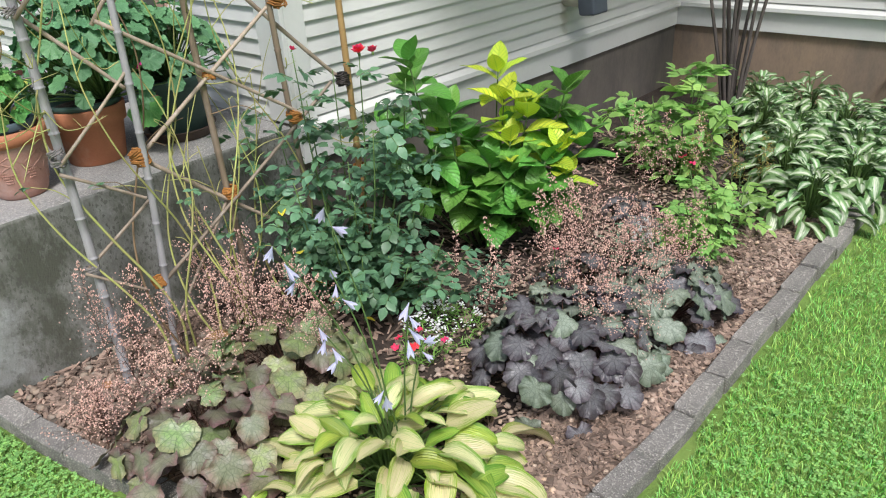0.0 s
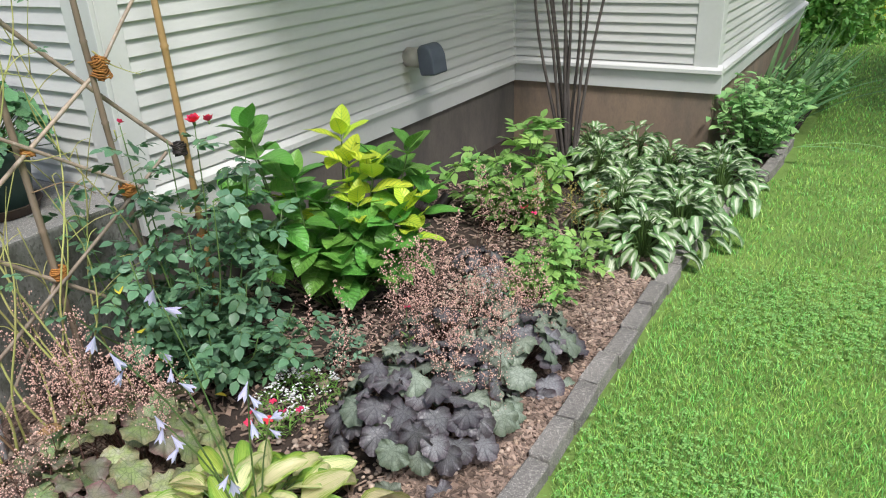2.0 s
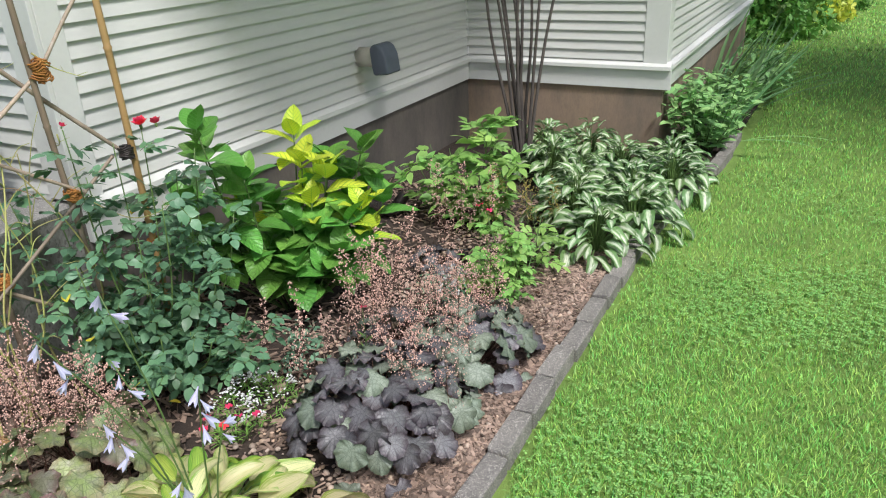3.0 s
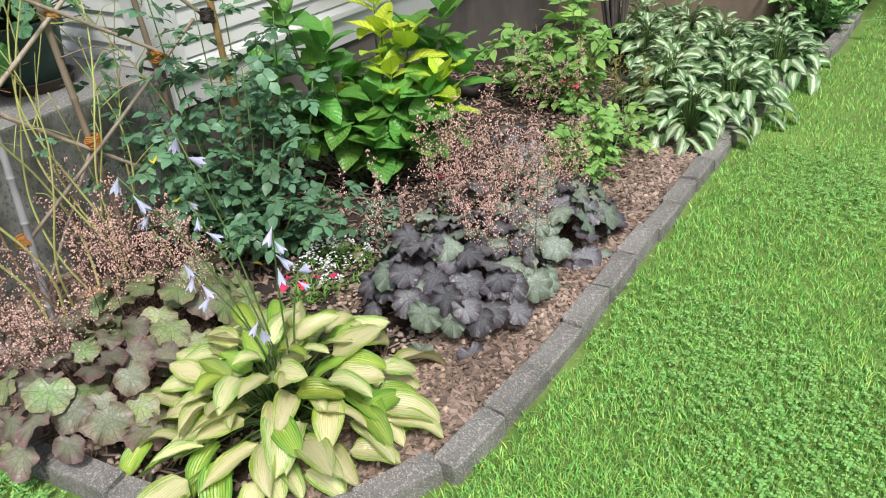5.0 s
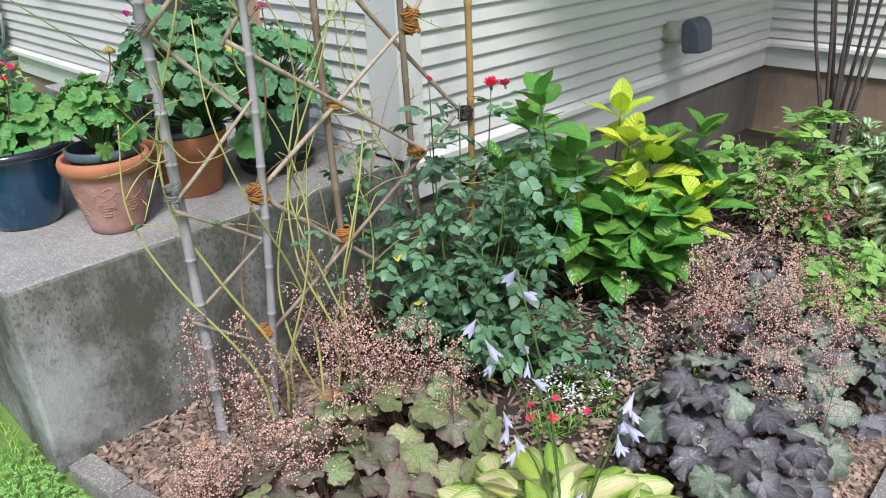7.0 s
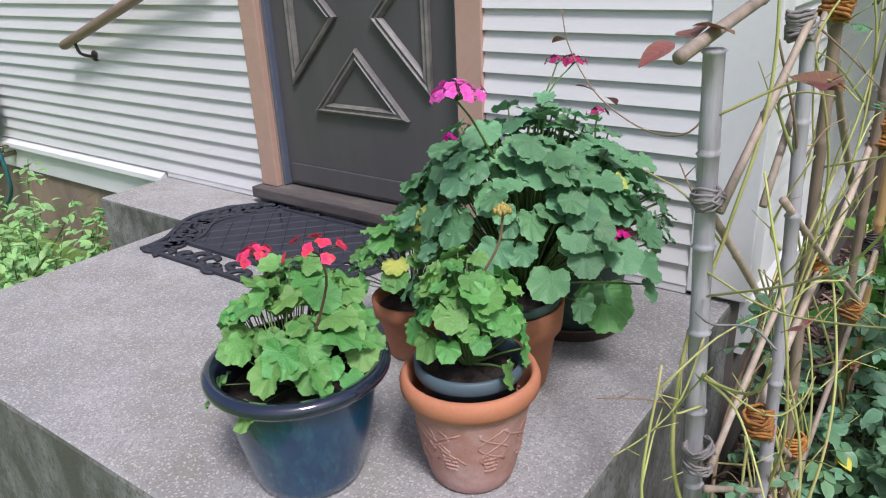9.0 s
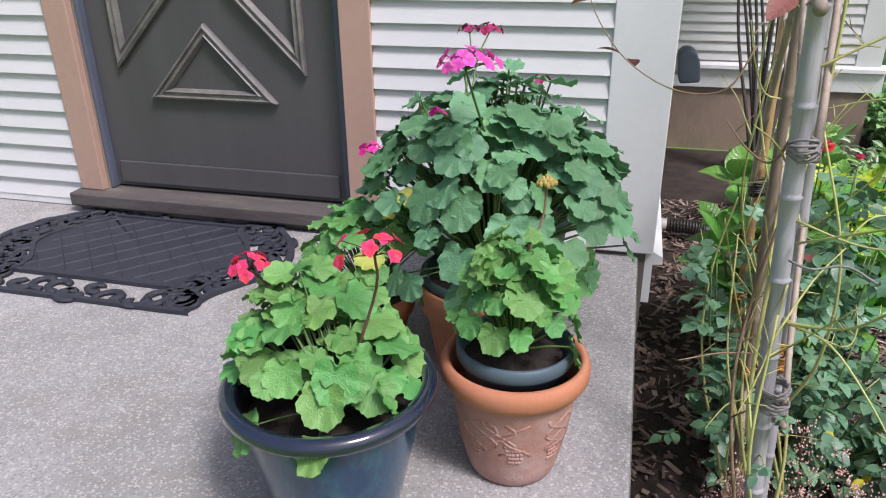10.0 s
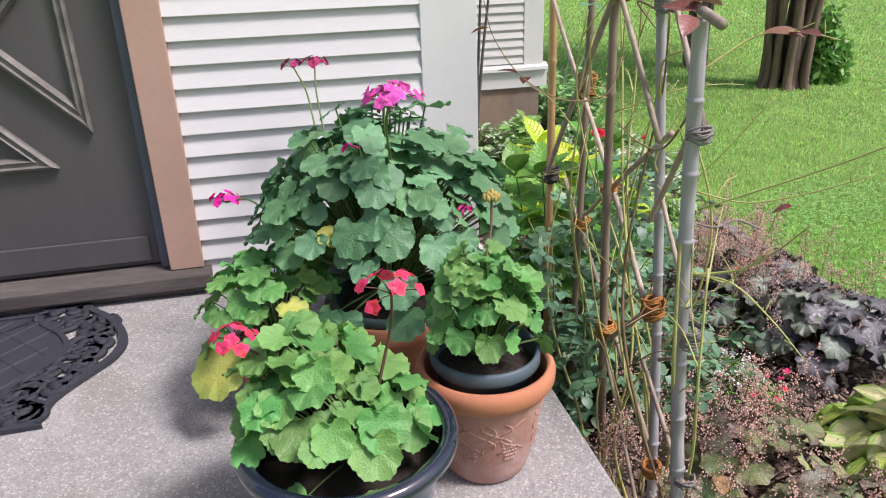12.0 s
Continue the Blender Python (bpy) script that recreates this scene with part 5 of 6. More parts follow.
for i in range(46):
    a, q = r.uniform(0, 6.28), math.sqrt(r.random())
    c = Vector((math.cos(a) * 0.15 * q, math.sin(a) * 0.15 * q, 0.05 + 0.085 * (1 - q * q)))
    for k in range(7):
        h = Geo()
        blade(h, 0.012, 0.009, "ovate", 2, 0.1, 0.3, m=1)
        m = turned(c + Vector((r.gauss(0, 0.008), r.gauss(0, 0.008), r.gauss(0, 0.006))), r.uniform(0, 360), r.uniform(0, 40), 0)
        g.add(np.array([m @ Vector(p) for p in h.v[0]]), h.f, 0, h.t[0])
part("blossoms", g.mesh("blossoms", P_WHITE), aly, "tiny white blossoms")


def dianthus_bloom(g, r):
    round_leaf(g, 0.016, 5, 0.25, 25, 0.06, 0.0, 0.1, 0.3, 50, 3, r)


PINKS = variants(dianthus_bloom, 2, 180, P_RED, "bloom")


def dianthus(label, at, blooms, seed, h=0.13):
    t = thing("dianthus", label, "flower", at)
    r = random.Random(seed)
    lines_ = []
    for x, y, z in blooms:
        lines_.append([(x * 0.3, y * 0.3, 0), (x * 0.8, y * 0.8, z * 0.6), (x, y, z)])
        part("bloom", PINKS[r.randrange(2)], t, "small bright red bloom", turned((x, y, z), r.uniform(0, 360), r.uniform(-25, 25), r.uniform(-25, 25), r.uniform(0.9, 1.3)))
        for k in range(12):
            g_ = Geo()
            blade(g_, 0.05, 0.005, "lance", 3, 0.1, 0.4, m=1)
            part("leaf", g_.mesh("leaf", L_FINE), t, "", turned((x * 0.5, y * 0.5, z * r.uniform(0.1, 0.6)), r.uniform(0, 360), r.uniform(10, 70), 0))
    joined_stems(t, lines_, STEM)


dianthus("red dianthus flowers beside the white alyssum", (0.98, -0.33, 0.022), [(0, 0.02, 0.14), (0.05, 0.0, 0.13), (0.03, -0.05, 0.12), (-0.07, -0.02, 0.1), (0.1, 0.04, 0.13), (-0.02, -0.08, 0.11)], 81)
dianthus("red dianthus flower among coral bells", (1.15, 1.25, 0.022), [(0, 0, 0.32), (0.05, 0.0, 0.3)], 82)
dianthus("single red flower among flower sprays", (1.18, 0.2, 0.022), [(0.0, 0, 0.3)], 83)
snap = thing("white_stock", "white flower spikes among the coral bells", "flower", (1.22, 0.72, 0.022))
for i in range(5):
    part("spike", panicles(700 + i, rr.uniform(0.18, 0.26), 0.02, 60, P_WHITE, STEM, 0.005, 0.55), snap, "", pose(rr.uniform(-0.07, 0.07), rr.uniform(-0.07, 0.07), 0, rr.uniform(-8, 8), rr.uniform(-8, 8)))
g, r = Geo(), random.Random(72)
for i in range(160):
    h = Geo()
    blade(h, r.uniform(0.03, 0.05), 0.012, "lance", 3, 0.2, 0.4, m=1)
    m = turned((r.uniform(-0.09, 0.09), r.uniform(-0.09, 0.09), r.uniform(0.02, 0.2)), r.uniform(0, 360), r.uniform(0, 60), 0)
    g.add(np.array([m @ Vector(p) for p in h.v[0]]), h.f, 0, h.t[0])
part("foliage", g.mesh("foliage", L_BLUE), snap)

# bare multi-stemmed shrub in the corner
sh = thing("bare_shrub", "upright shrub with bare dark grey stems", "shrub", (0.76, 2.77, 0.022))
for i, (tx, ty) in enumerate(((-0.42, 0.05), (-0.33, 0.18), (-0.27, 0.0), (-0.2, 0.22), (-0.13, 0.05), (-0.12, 0.2), (0.12, 0.1), (0.2, 0.2), (-0.05, 0.28), (-0.36, 0.3))):
    r = random.Random(800 + i)
    pts = [(tx * 0.12, ty * 0.12, 0), (tx * 0.25 + r.gauss(0, 0.012), ty * 0.25, 0.35), (tx * 0.5 + r.gauss(0, 0.015), ty * 0.5, 0.85), (tx * 0.8 + r.gauss(0, 0.02), ty * 0.8, 1.35), (tx * 1.1, ty * 1.1, 2.1)]
    stems_part(sh, [pts], BARK, 0.013, 0.007, 7)

# ---- pots on the porch ----
def soil_disc(parent, radius, z):
    g = Geo()
    r = random.Random(int(radius * 1e4))
    rings, n = 6, 28
    v = [(0, 0, z + 0.012)]
    for i in range(1, rings + 1):
        for j in range(n):
            a = j * 2 * math.pi / n
            q = i / rings
            v.append((radius * q * math.cos(a), radius * q * math.sin(a), z + 0.012 * (1 - q) + r.uniform(-0.004, 0.006) * (q < 0.99)))
    f = [(0, 1 + j, 1 + (j + 1) % n) for j in range(n)] + [(1 + (i - 1) * n + j, 1 + i * n + j, 1 + i * n + (j + 1) % n, 1 + (i - 1) * n + (j + 1) % n) for i in range(1, rings) for j in range(n)]
    part("soil", g.add(v, f).mesh("soil", POT_SOIL), parent, "dark potting soil")


def turned_part(name, profile, mat, parent, label="", n=48):
    g = Geo()
    lathe(g, profile, n)
    return part(name, g.mesh(name, mat), parent, label)


def petal(g, r):
    blade(g, 0.02, 0.02, "ovate", 4, 0.15, 0.5, 0.05, m=2)


PET = {m.name: variants(petal, 2, 190, m, "petal") for m in (P_RED, P_PINK, P_MAGENTA, P_MAROON)}


def umbel(parent, mat, start, at, blooms, size, seed, label, stem=STEM):
    """A geranium flower head: a stalk, and florets of five petals on short stalks."""
    r = random.Random(seed)
    s, e = Vector(start), Vector(at)
    mid = s.lerp(e, 0.55) + Vector((r.uniform(-0.015, 0.015), r.uniform(-0.015, 0.015), 0.02))
    g = Geo()
    p = curve_through([s, mid, e], 9)
    tube(g, p, np.linspace(0.0028, 0.0022, 9), 6)
    tips = []
    for i in range(blooms):
        a, q = i * 2.4 + r.uniform(-0.3, 0.3), math.sqrt((i + 0.5) / blooms)
        d = Vector((math.cos(a) * q, math.sin(a) * q, 0.75 - 0.6 * q + r.uniform(-0.1, 0.1)))
        tip = e + d * size * r.uniform(0.85, 1.1)
        tube(g, [e, e.lerp(tip, 0.5) + Vector((0, 0, 0.004)), tip], [0.0012, 0.001, 0.001], 4)
        tips.append((tip, d, math.degrees(a)))
    head = part("flower_head", g.mesh("flower_head", stem), parent, label)
    for tip, d, a in tips:
        tilt = math.degrees(math.acos(max(-1, min(1, d.normalized().z)))) * 0.8
        face = Matrix.Translation(tip) @ Euler((0, radians(tilt), radians(a))).to_matrix().to_4x4()
        for k in range(5):
            part("petal", PET[mat.name][k % 2], head, "", face @ Euler((radians(r.uniform(5, 30)), 0, radians(72 * k + r.uniform(-10, 10)))).to_matrix().to_4x4() @ Matrix.Scale(r.uniform(0.7, 1.0) * max(0.8, size / 0.065), 4))


# navy glazed pot
blue = thing("glazed_pot", "blue-green glazed ceramic pot with a navy rim", "flower pot", (-0.53, -1.2, PORCH))
turned_part("body", [(0.0, 0.0), (0.1, 0.0), (0.108, 0.006), (0.115, 0.03), (0.135, 0.12), (0.15, 0.2), (0.157, 0.235)], GLAZE, blue)
turned_part("rim", [(0.156, 0.232), (0.174, 0.236), (0.182, 0.246), (0.181, 0.258), (0.172, 0.266), (0.158, 0.264), (0.152, 0.25), (0.148, 0.2), (0.14, 0.15)], GLAZE_RIM, blue, "glossy navy rolled rim")
soil_disc(blue, 0.147, 0.19)
ger_a = thing("geranium", "bushy light green geranium with coral-red flowers", "plant", (-0.53, -1.2, PORCH + 0.19))
s = dome(ger_a, 0.02, 84, 0.15, 0.2, GER, 901, (0.7, 1.25), 58, low=0.03, pivot=(-0.05, 0.06), rough=26)
joined_stems(ger_a, s, STEM, 0.0024, 0.0012)
umbel(ger_a, P_RED, (-0.03, 0.02, 0.1), (-0.157, 0.06, 0.225), 11, 0.042, 1, "coral-red flower head", STEM_RED)
umbel(ger_a, P_RED, (0.05, 0.0, 0.12), (0.088, 0.01, 0.3), 8, 0.06, 2, "open coral-red flower head", STEM_RED)

# limed terracotta pot with a plastic liner
terra = thing("decorated_pot", "pale limed terracotta pot with grape relief", "flower pot", (-0.246, -1.022, PORCH))
turned_part("body", [(0.0, 0.0), (0.074, 0.0), (0.082, 0.008), (0.089, 0.03), (0.103, 0.1), (0.114, 0.172), (0.118, 0.194)], TERRA_PALE, terra)
turned_part("rim", [(0.116, 0.192), (0.127, 0.196), (0.135, 0.209), (0.136, 0.226), (0.13, 0.24), (0.122, 0.242), (0.117, 0.232), (0.112, 0.182), (0.105, 0.122)], TERRACOTTA, terra, "orange terracotta rim")
r = random.Random(3)
for a0 in range(-170, 180, 45):
    g = Geo()
    z0 = 0.06 + r.uniform(-0.015, 0.02)
    for k in range(22):
        row = k // 5
        a = radians(a0) + (k % 5 - 2 + 0.5 * (row % 2)) * 0.07 * (0.6 + 0.12 * row) + r.uniform(-0.015, 0.015)
        z = z0 + row * 0.0095
        rad = 0.0845 + 0.155 * z
        g.add(PEB_V * 0.0115 + np.array([(rad - 0.0004) * math.cos(a), (rad - 0.0004) * math.sin(a), z]), [tuple(f) for f in PEB_F])
    for k in range(3):
        a1 = radians(a0 + r.uniform(-16, 16))
        pts = []
        for q in np.linspace(0, 1, 9):
            a = a1 + 0.28 * math.sin(5 * q + k * 2)
            z = 0.09 + 0.075 * q
            pts.append(((0.0855 + 0.158 * z) * math.cos(a), (0.0855 + 0.158 * z) * math.sin(a), z))
        tube(g, pts, 0.0032, 5)
    tagged(part("relief", g.mesh("relief", TERRA_PALE), terra, "raised grape cluster and vine"), kind="stuff")
liner = turned_part("liner_pot", [(0.068, 0.05), (0.095, 0.237), (0.103, 0.239), (0.106, 0.245), (0.106, 0.266), (0.1, 0.269), (0.096, 0.264), (0.092, 0.222)], PLASTIC, terra, "slate blue plastic inner pot")
soil_disc(terra, 0.094, 0.234)
ger_b = thing("geranium", "compact light green geranium with ruffled leaves", "plant", (-0.246, -1.022, PORCH + 0.237))
s = dome(ger_b, 0.02, 84, 0.105, 0.21, GER, 902, (0.5, 0.95), 60, low=0.03, rough=26)
joined_stems(ger_b, s, STEM, 0.003, 0.0018)
g = Geo()
tube(g, curve_through([(0.0, 0.02, 0.16), (0.03, 0.06, 0.24), (0.035, 0.07, 0.3)], 8), 0.0025, 6)
part("bud_stalk", g.mesh("bud_stalk", CANE_OLD), ger_b)
g = Geo()
for k in range(26):
    a, q = k * 2.4, math.sqrt(k / 26)
    g.add(PEB_V * 0.009 * (1, 1, 1.6) + np.array([0.035 + math.cos(a) * 0.016 * q, 0.07 + math.sin(a) * 0.016 * q, 0.305 + 0.012 * (1 - q)]), [tuple(f) for f in PEB_F])
tagged(part("bud_head", g.mesh("bud_head", P_OLIVE), ger_b, "pale yellow-green bud cluster"), kind="stuff")

# small terracotta pot behind
small = thing("clay_pot", "small plain terracotta pot", "flower pot", (-0.64, -0.7, PORCH))
turned_part("body", [(0.0, 0.0), (0.065, 0.0), (0.07, 0.005), (0.092, 0.115), (0.102, 0.117), (0.108, 0.16), (0.1, 0.164), (0.093, 0.15), (0.088, 0.1)], TERRACOTTA, small)
soil_disc(small, 0.09, 0.135)
ger_c = thing("geranium", "sparse green geranium with a yellowing leaf", "plant", (-0.64, -0.7, PORCH + 0.135))
s = dome(ger_c, 0.03, 64, 0.155, 0.2, GER, 903, (0.7, 1.1), 55, extra=(GER_YELLOW, 0.06), low=0.03)
joined_stems(ger_c, s, STEM, 0.0024, 0.0012)
part("leaf", GER_YELLOW[0], ger_c, "large yellowing leaf with a brown edge", turned((-0.12, -0.1, 0.05), 150, -50, 10, 1.9))

# large terracotta pot with a green liner
big = thing("clay_pot", "large terracotta pot with a dark green liner", "flower pot", (-0.375, -0.69, PORCH))
turned_part("body", [(0.0, 0.0), (0.1, 0.0), (0.105, 0.005), (0.128, 0.15), (0.14, 0.153), (0.145, 0.215), (0.138, 0.22), (0.128, 0.21), (0.12, 0.16)], TERRACOTTA, big)
turned_part("liner_pot", [(0.1, 0.1), (0.127, 0.216), (0.137, 0.222), (0.138, 0.238), (0.13, 0.242), (0.125, 0.236), (0.12, 0.2)], GREEN_POT, big, "dark green plastic inner pot")
soil_disc(big, 0.122, 0.21)
ger_d = thing("geranium", "large deep green geranium with bright pink flowers", "plant", (-0.37, -0.6, PORCH + 0.21))
s = dome(ger_d, 0.02, 250, 0.285, 0.41, GER_DEEP, 904, (0.65, 1.35), 58, squash=(1.05, 1.0), extra=(GER_YELLOW, 0.015), low=0.05, rough=22)
joined_stems(ger_d, s, STEM, 0.0035, 0.002)
umbel(ger_d, P_PINK, (0.01, -0.12, 0.33), (-0.007, -0.25, 0.5), 22, 0.056, 3, "bright pink flower head")
umbel(ger_d, P_MAROON, (-0.1, 0.2, 0.3), (-0.1, 0.44, 0.47), 9, 0.035, 4, "wilted maroon flower head")
umbel(ger_d, P_MAROON, (-0.12, 0.2, 0.3), (-0.155, 0.45, 0.465), 5, 0.035, 6, "wilted maroon flower head")
umbel(ger_d, P_MAGENTA, (-0.25, 0.1, 0.18), (-0.36, 0.2, 0.19), 10, 0.036, 5, "magenta flower head")
umbel(ger_d, P_MAGENTA, (-0.05, -0.1, 0.34), (-0.08, -0.18, 0.4), 2, 0.015, 7, "magenta floret")

# green pot with a saucer
green = thing("plastic_pot", "dark green plastic pot standing in a brown saucer", "flower pot", (-0.365, -0.335, PORCH))
turned_part("saucer", [(0.0, 0.004), (0.12, 0.0), (0.135, 0.004), (0.148, 0.04), (0.154, 0.042), (0.153, 0.046), (0.144, 0.044), (0.13, 0.012), (0.0, 0.012)], BROWN_PLASTIC, green, "brown plastic saucer")
turned_part("body", [(0.0, 0.013), (0.11, 0.013), (0.115, 0.02), (0.148, 0.22), (0.158, 0.224), (0.161, 0.255), (0.153, 0.26), (0.146, 0.25), (0.138, 0.2)], GREEN_POT, green)
soil_disc(green, 0.142, 0.22)
ger_e = thing("geranium", "deep green geranium with a few magenta flowers", "plant", (-0.365, -0.335, PORCH + 0.22))
s = dome(ger_e, 0.02, 140, 0.25, 0.28, GER_DEEP, 905, (0.7, 1.25), 62, low=-0.02)
joined_stems(ger_e, s, STEM, 0.0035, 0.002)
umbel(ger_e, P_MAGENTA, (0.1, -0.12, 0.12), (0.2, -0.17, 0.13), 9, 0.035, 8, "magenta flower head")
umbel(ger_e, P_MAROON, (0.05, 0.0, 0.24), (0.06, -0.02, 0.37), 5, 0.03, 9, "wilted maroon flower head")
part("leaf", GER[1], ger_e, "pale hanging leaf", turned((0.18, -0.2, -0.02), -140, -55, 0, 2.0))

# ---- door mat: a rubber slab with a pierced border and a lattice field ----
mat_t = thing("door_mat", "black rubber door mat with a pierced scroll border", "door mat", (-1.57, -0.312, PORCH + 0.001))
half = [(0.0, -0.355), (0.36, -0.355), (0.385, -0.34), (0.4, -0.25), (0.45, -0.17), (0.51, -0.08), (0.52, 0.02), (0.47, 0.14), (0.39, 0.24), (0.36, 0.33), (0.36, 0.345), (0.0, 0.345)]
outline = curve_through(half, 60)[:, :2]
full = np.vstack([outline, (outline * (-1, 1))[::-1]])


def closed_strip(name, rim, inner, z0, z1, mat):
    n = len(rim)
    v = [(x, y, z0) for x, y in rim] + [(x, y, z1) for x, y in rim] + [(x, y, z1) for x, y in inner] + [(x, y, z0) for x, y in inner]
    f = [(k * n + i, k * n + (i + 1) % n, ((k + 1) % 4) * n + (i + 1) % n, ((k + 1) % 4) * n + i) for k in range(4) for i in range(n)]
    return Geo().add(v, f).mesh(name, mat, False)


part("border", closed_strip("border", full, full * 0.955, 0, 0.012, RUBBER), mat_t)
part("inner_border", closed_strip("inner_border", full * (0.72, 0.66), full * (0.69, 0.62), 0, 0.013, RUBBER), mat_t)
inner = full * (0.7, 0.63)
v = [(x, y, 0.007) for x, y in inner] + [(0, 0, 0.007)]
part("field", Geo().add(v, [(i, (i + 1) % len(inner), len(inner)) for i in range(len(inner))]).mesh("field", RUBBER, False), mat_t)
for k in range(-4, 5):
    for sgn in (-1, 1):
        pts = [(k * 0.1 + sgn * s * 0.9, s) for s in np.linspace(-0.22, 0.22, 23)]
        pts = [p for p in pts if abs(p[0]) < 0.345 - 0.25 * abs(p[1]) and abs(p[1]) < 0.21]
        if len(pts) > 2:
            g = Geo()
            tube(g, [(x, y, 0.007) for x, y in (pts[0], pts[-1])], 0.0035, 4)
            part("rib", g.mesh("rib", RUBBER, False), mat_t)
r = random.Random(15)
for i in range(120):
    s = i / 120
    p, nx = full[int(s * len(full))], full[(int(s * len(full)) + 1) % len(full)]
    g = Geo()
    c = p * r.uniform(0.74, 0.92)
    a0, rad = r.uniform(0, 6.28), r.uniform(0.036, 0.052)
    pts = [(c[0] + rad * q * math.cos(a0 + 5.5 * q), c[1] + rad * q * math.sin(a0 + 5.5 * q), 0.007) for q in np.linspace(0.15, 1, 12)]
    tube(g, pts, np.linspace(0.017, 0.011, 12), 5)
    me = g.mesh("scroll", RUBBER)
    for vert in me.vertices:
        vert.co.z = max(0.0005, min(vert.co.z, 0.0125))
    part("scroll", me, mat_t)

# ---- trellis of bamboo, tied with twine ----
tre = thing("bamboo_trellis", "lashed bamboo trellis with grey poles and crossed sticks", "trellis", (0, 0, 0))


def bamboo(name, a, b, rad, mat, seed, nodes_every=0.2, label="", end=None):
    g = Geo()
    r = random.Random(seed)
    a, b = Vector(a), Vector(b)
    length = (b - a).length
    k = max(2, int(length / nodes_every))
    pts, rads = [], []
    bend = Vector((r.uniform(-1, 1), r.uniform(-1, 1), 0)) * 0.012 * length
    for i in range(k):
        for s, f in ((0.02, 1.0), (0.5, 0.93), (0.93, 0.98), (0.955, 1.2), (0.98, 0.94)):
            q = (i + s) / k
            pts.append(a.lerp(b, q) + bend * math.sin(q * 3.1))
            rads.append(rad * f * (1.06 - 0.12 * q) * r.uniform(0.98, 1.02))
    tube(g, pts, rads, 10)
    return part(name, g.mesh(name, mat), tre, label)


# feet and tops of the poles, at the ground and at 1.5 m
POLES = [((0.25, -1.036), (0.15, -1.004), 1.475, 0.0158, BAMBOO, 0.13, "thick silvery bamboo pole"), ((0.258, -0.861), (0.214, -0.745), 1.49, 0.0125, BAMBOO, 0.15, "silvery bamboo pole"), ((0.28, -0.512), (0.223, -0.524), 1.78, 0.012, BAMBOO_BROWN, 0.24, "brown bamboo pole"), ((0.31, -0.17), (0.291, -0.235), 1.85, 0.011, BAMBOO_BROWN, 0.26, "brown bamboo pole"), ((0.305, 0.06), (0.285, 0.048), 1.9, 0.0135, BAMBOO_GOLD, 0.28, "golden bamboo pole")]


def on(y, z, x=None):
    """A spot in the surface that the five poles span."""
    if x is None:
        ys = [a[1] + (b[1] - a[1]) * z / 1.5 for a, b, *_ in POLES]
        x = float(np.interp(y, ys, [a[0] + (b[0] - a[0]) * z / 1.5 for a, b, *_ in POLES]))
    return (x, y, z)


for k, (a, b, top, rad, mt, every, lab) in enumerate(POLES):
    at_z = lambda z: (a[0] + (b[0] - a[0]) * z / 1.5, a[1] + (b[1] - a[1]) * z / 1.5, z)  # noqa: E731
    bamboo("pole", at_z(-0.05), at_z(top), rad, mt, 1 + k, every, lab)
STICKS = [((-1.01, 1.27), (-0.77, 1.0), 8), ((-0.82, 1.22), (-0.18, 0.78), 8), ((-0.8, 0.79), (-0.33, 0.38), 9), ((-1.04, 0.8), (-0.81, 0.65), 7), ((-1.05, 0.46), (-0.78, 0.64), 7), ((-1.03, 0.82), (-0.77, 1.06), 7), ((-0.8, 0.77), (-0.19, 1.21), 9), ((-0.82, 0.35), (-0.03, 0.87), 8), ((-0.57, 1.51), (0.06, 0.84), 10), ((-1.02, 1.25), (-0.77, 1.5), 8), ((-0.82, 1.2), (-0.54, 1.52), 8), ((-1.06, 0.47), (-0.89, 0.34), 6), ((-0.21, 1.19), (0.08, 1.5), 8), ((0.06, 0.5), (-0.22, 0.2), 6), ((-0.5, 0.57), (-0.86, 0.1), 7)]
for i, ((y0, z0), (y1, z1), rad) in enumerate(STICKS):
    dx = 0.016 if i % 2 else -0.014
    a, b = on(y0, z0), on(y1, z1)
    bamboo("stick", (a[0] + dx, *a[1:]), (b[0] + dx, *b[1:]), rad / 1200, STICK, 20 + i, 0.16)
bamboo("top_stick", (0.135, -1.1, 1.47), (0.2, -0.55, 1.58), 0.009, STICK, 60, 0.3)


def wrap(y, z, rad, turns, height, mat, seed, thick=0.0034, x=None, name="twine_tie"):
    r = random.Random(seed)
    g = Geo()
    c = Vector(on(y, z, x))
    for part_ in range(2):
        n = turns * 12
        tilt = Euler((r.uniform(-0.5, 0.5), r.uniform(-0.3, 0.3), 0)).to_matrix()
        pts = []
        for i in range(n + 1):
            a = 2 * math.pi * i / 12
            rr_ = rad * r.uniform(0.92, 1.12)
            pts.append(c + tilt @ Vector((rr_ * math.cos(a), rr_ * math.sin(a), height * (i / n - 0.5) + r.gauss(0, 0.0015))))
        tube(g, pts, thick, 5)
    part(name, g.mesh(name, mat), tre)


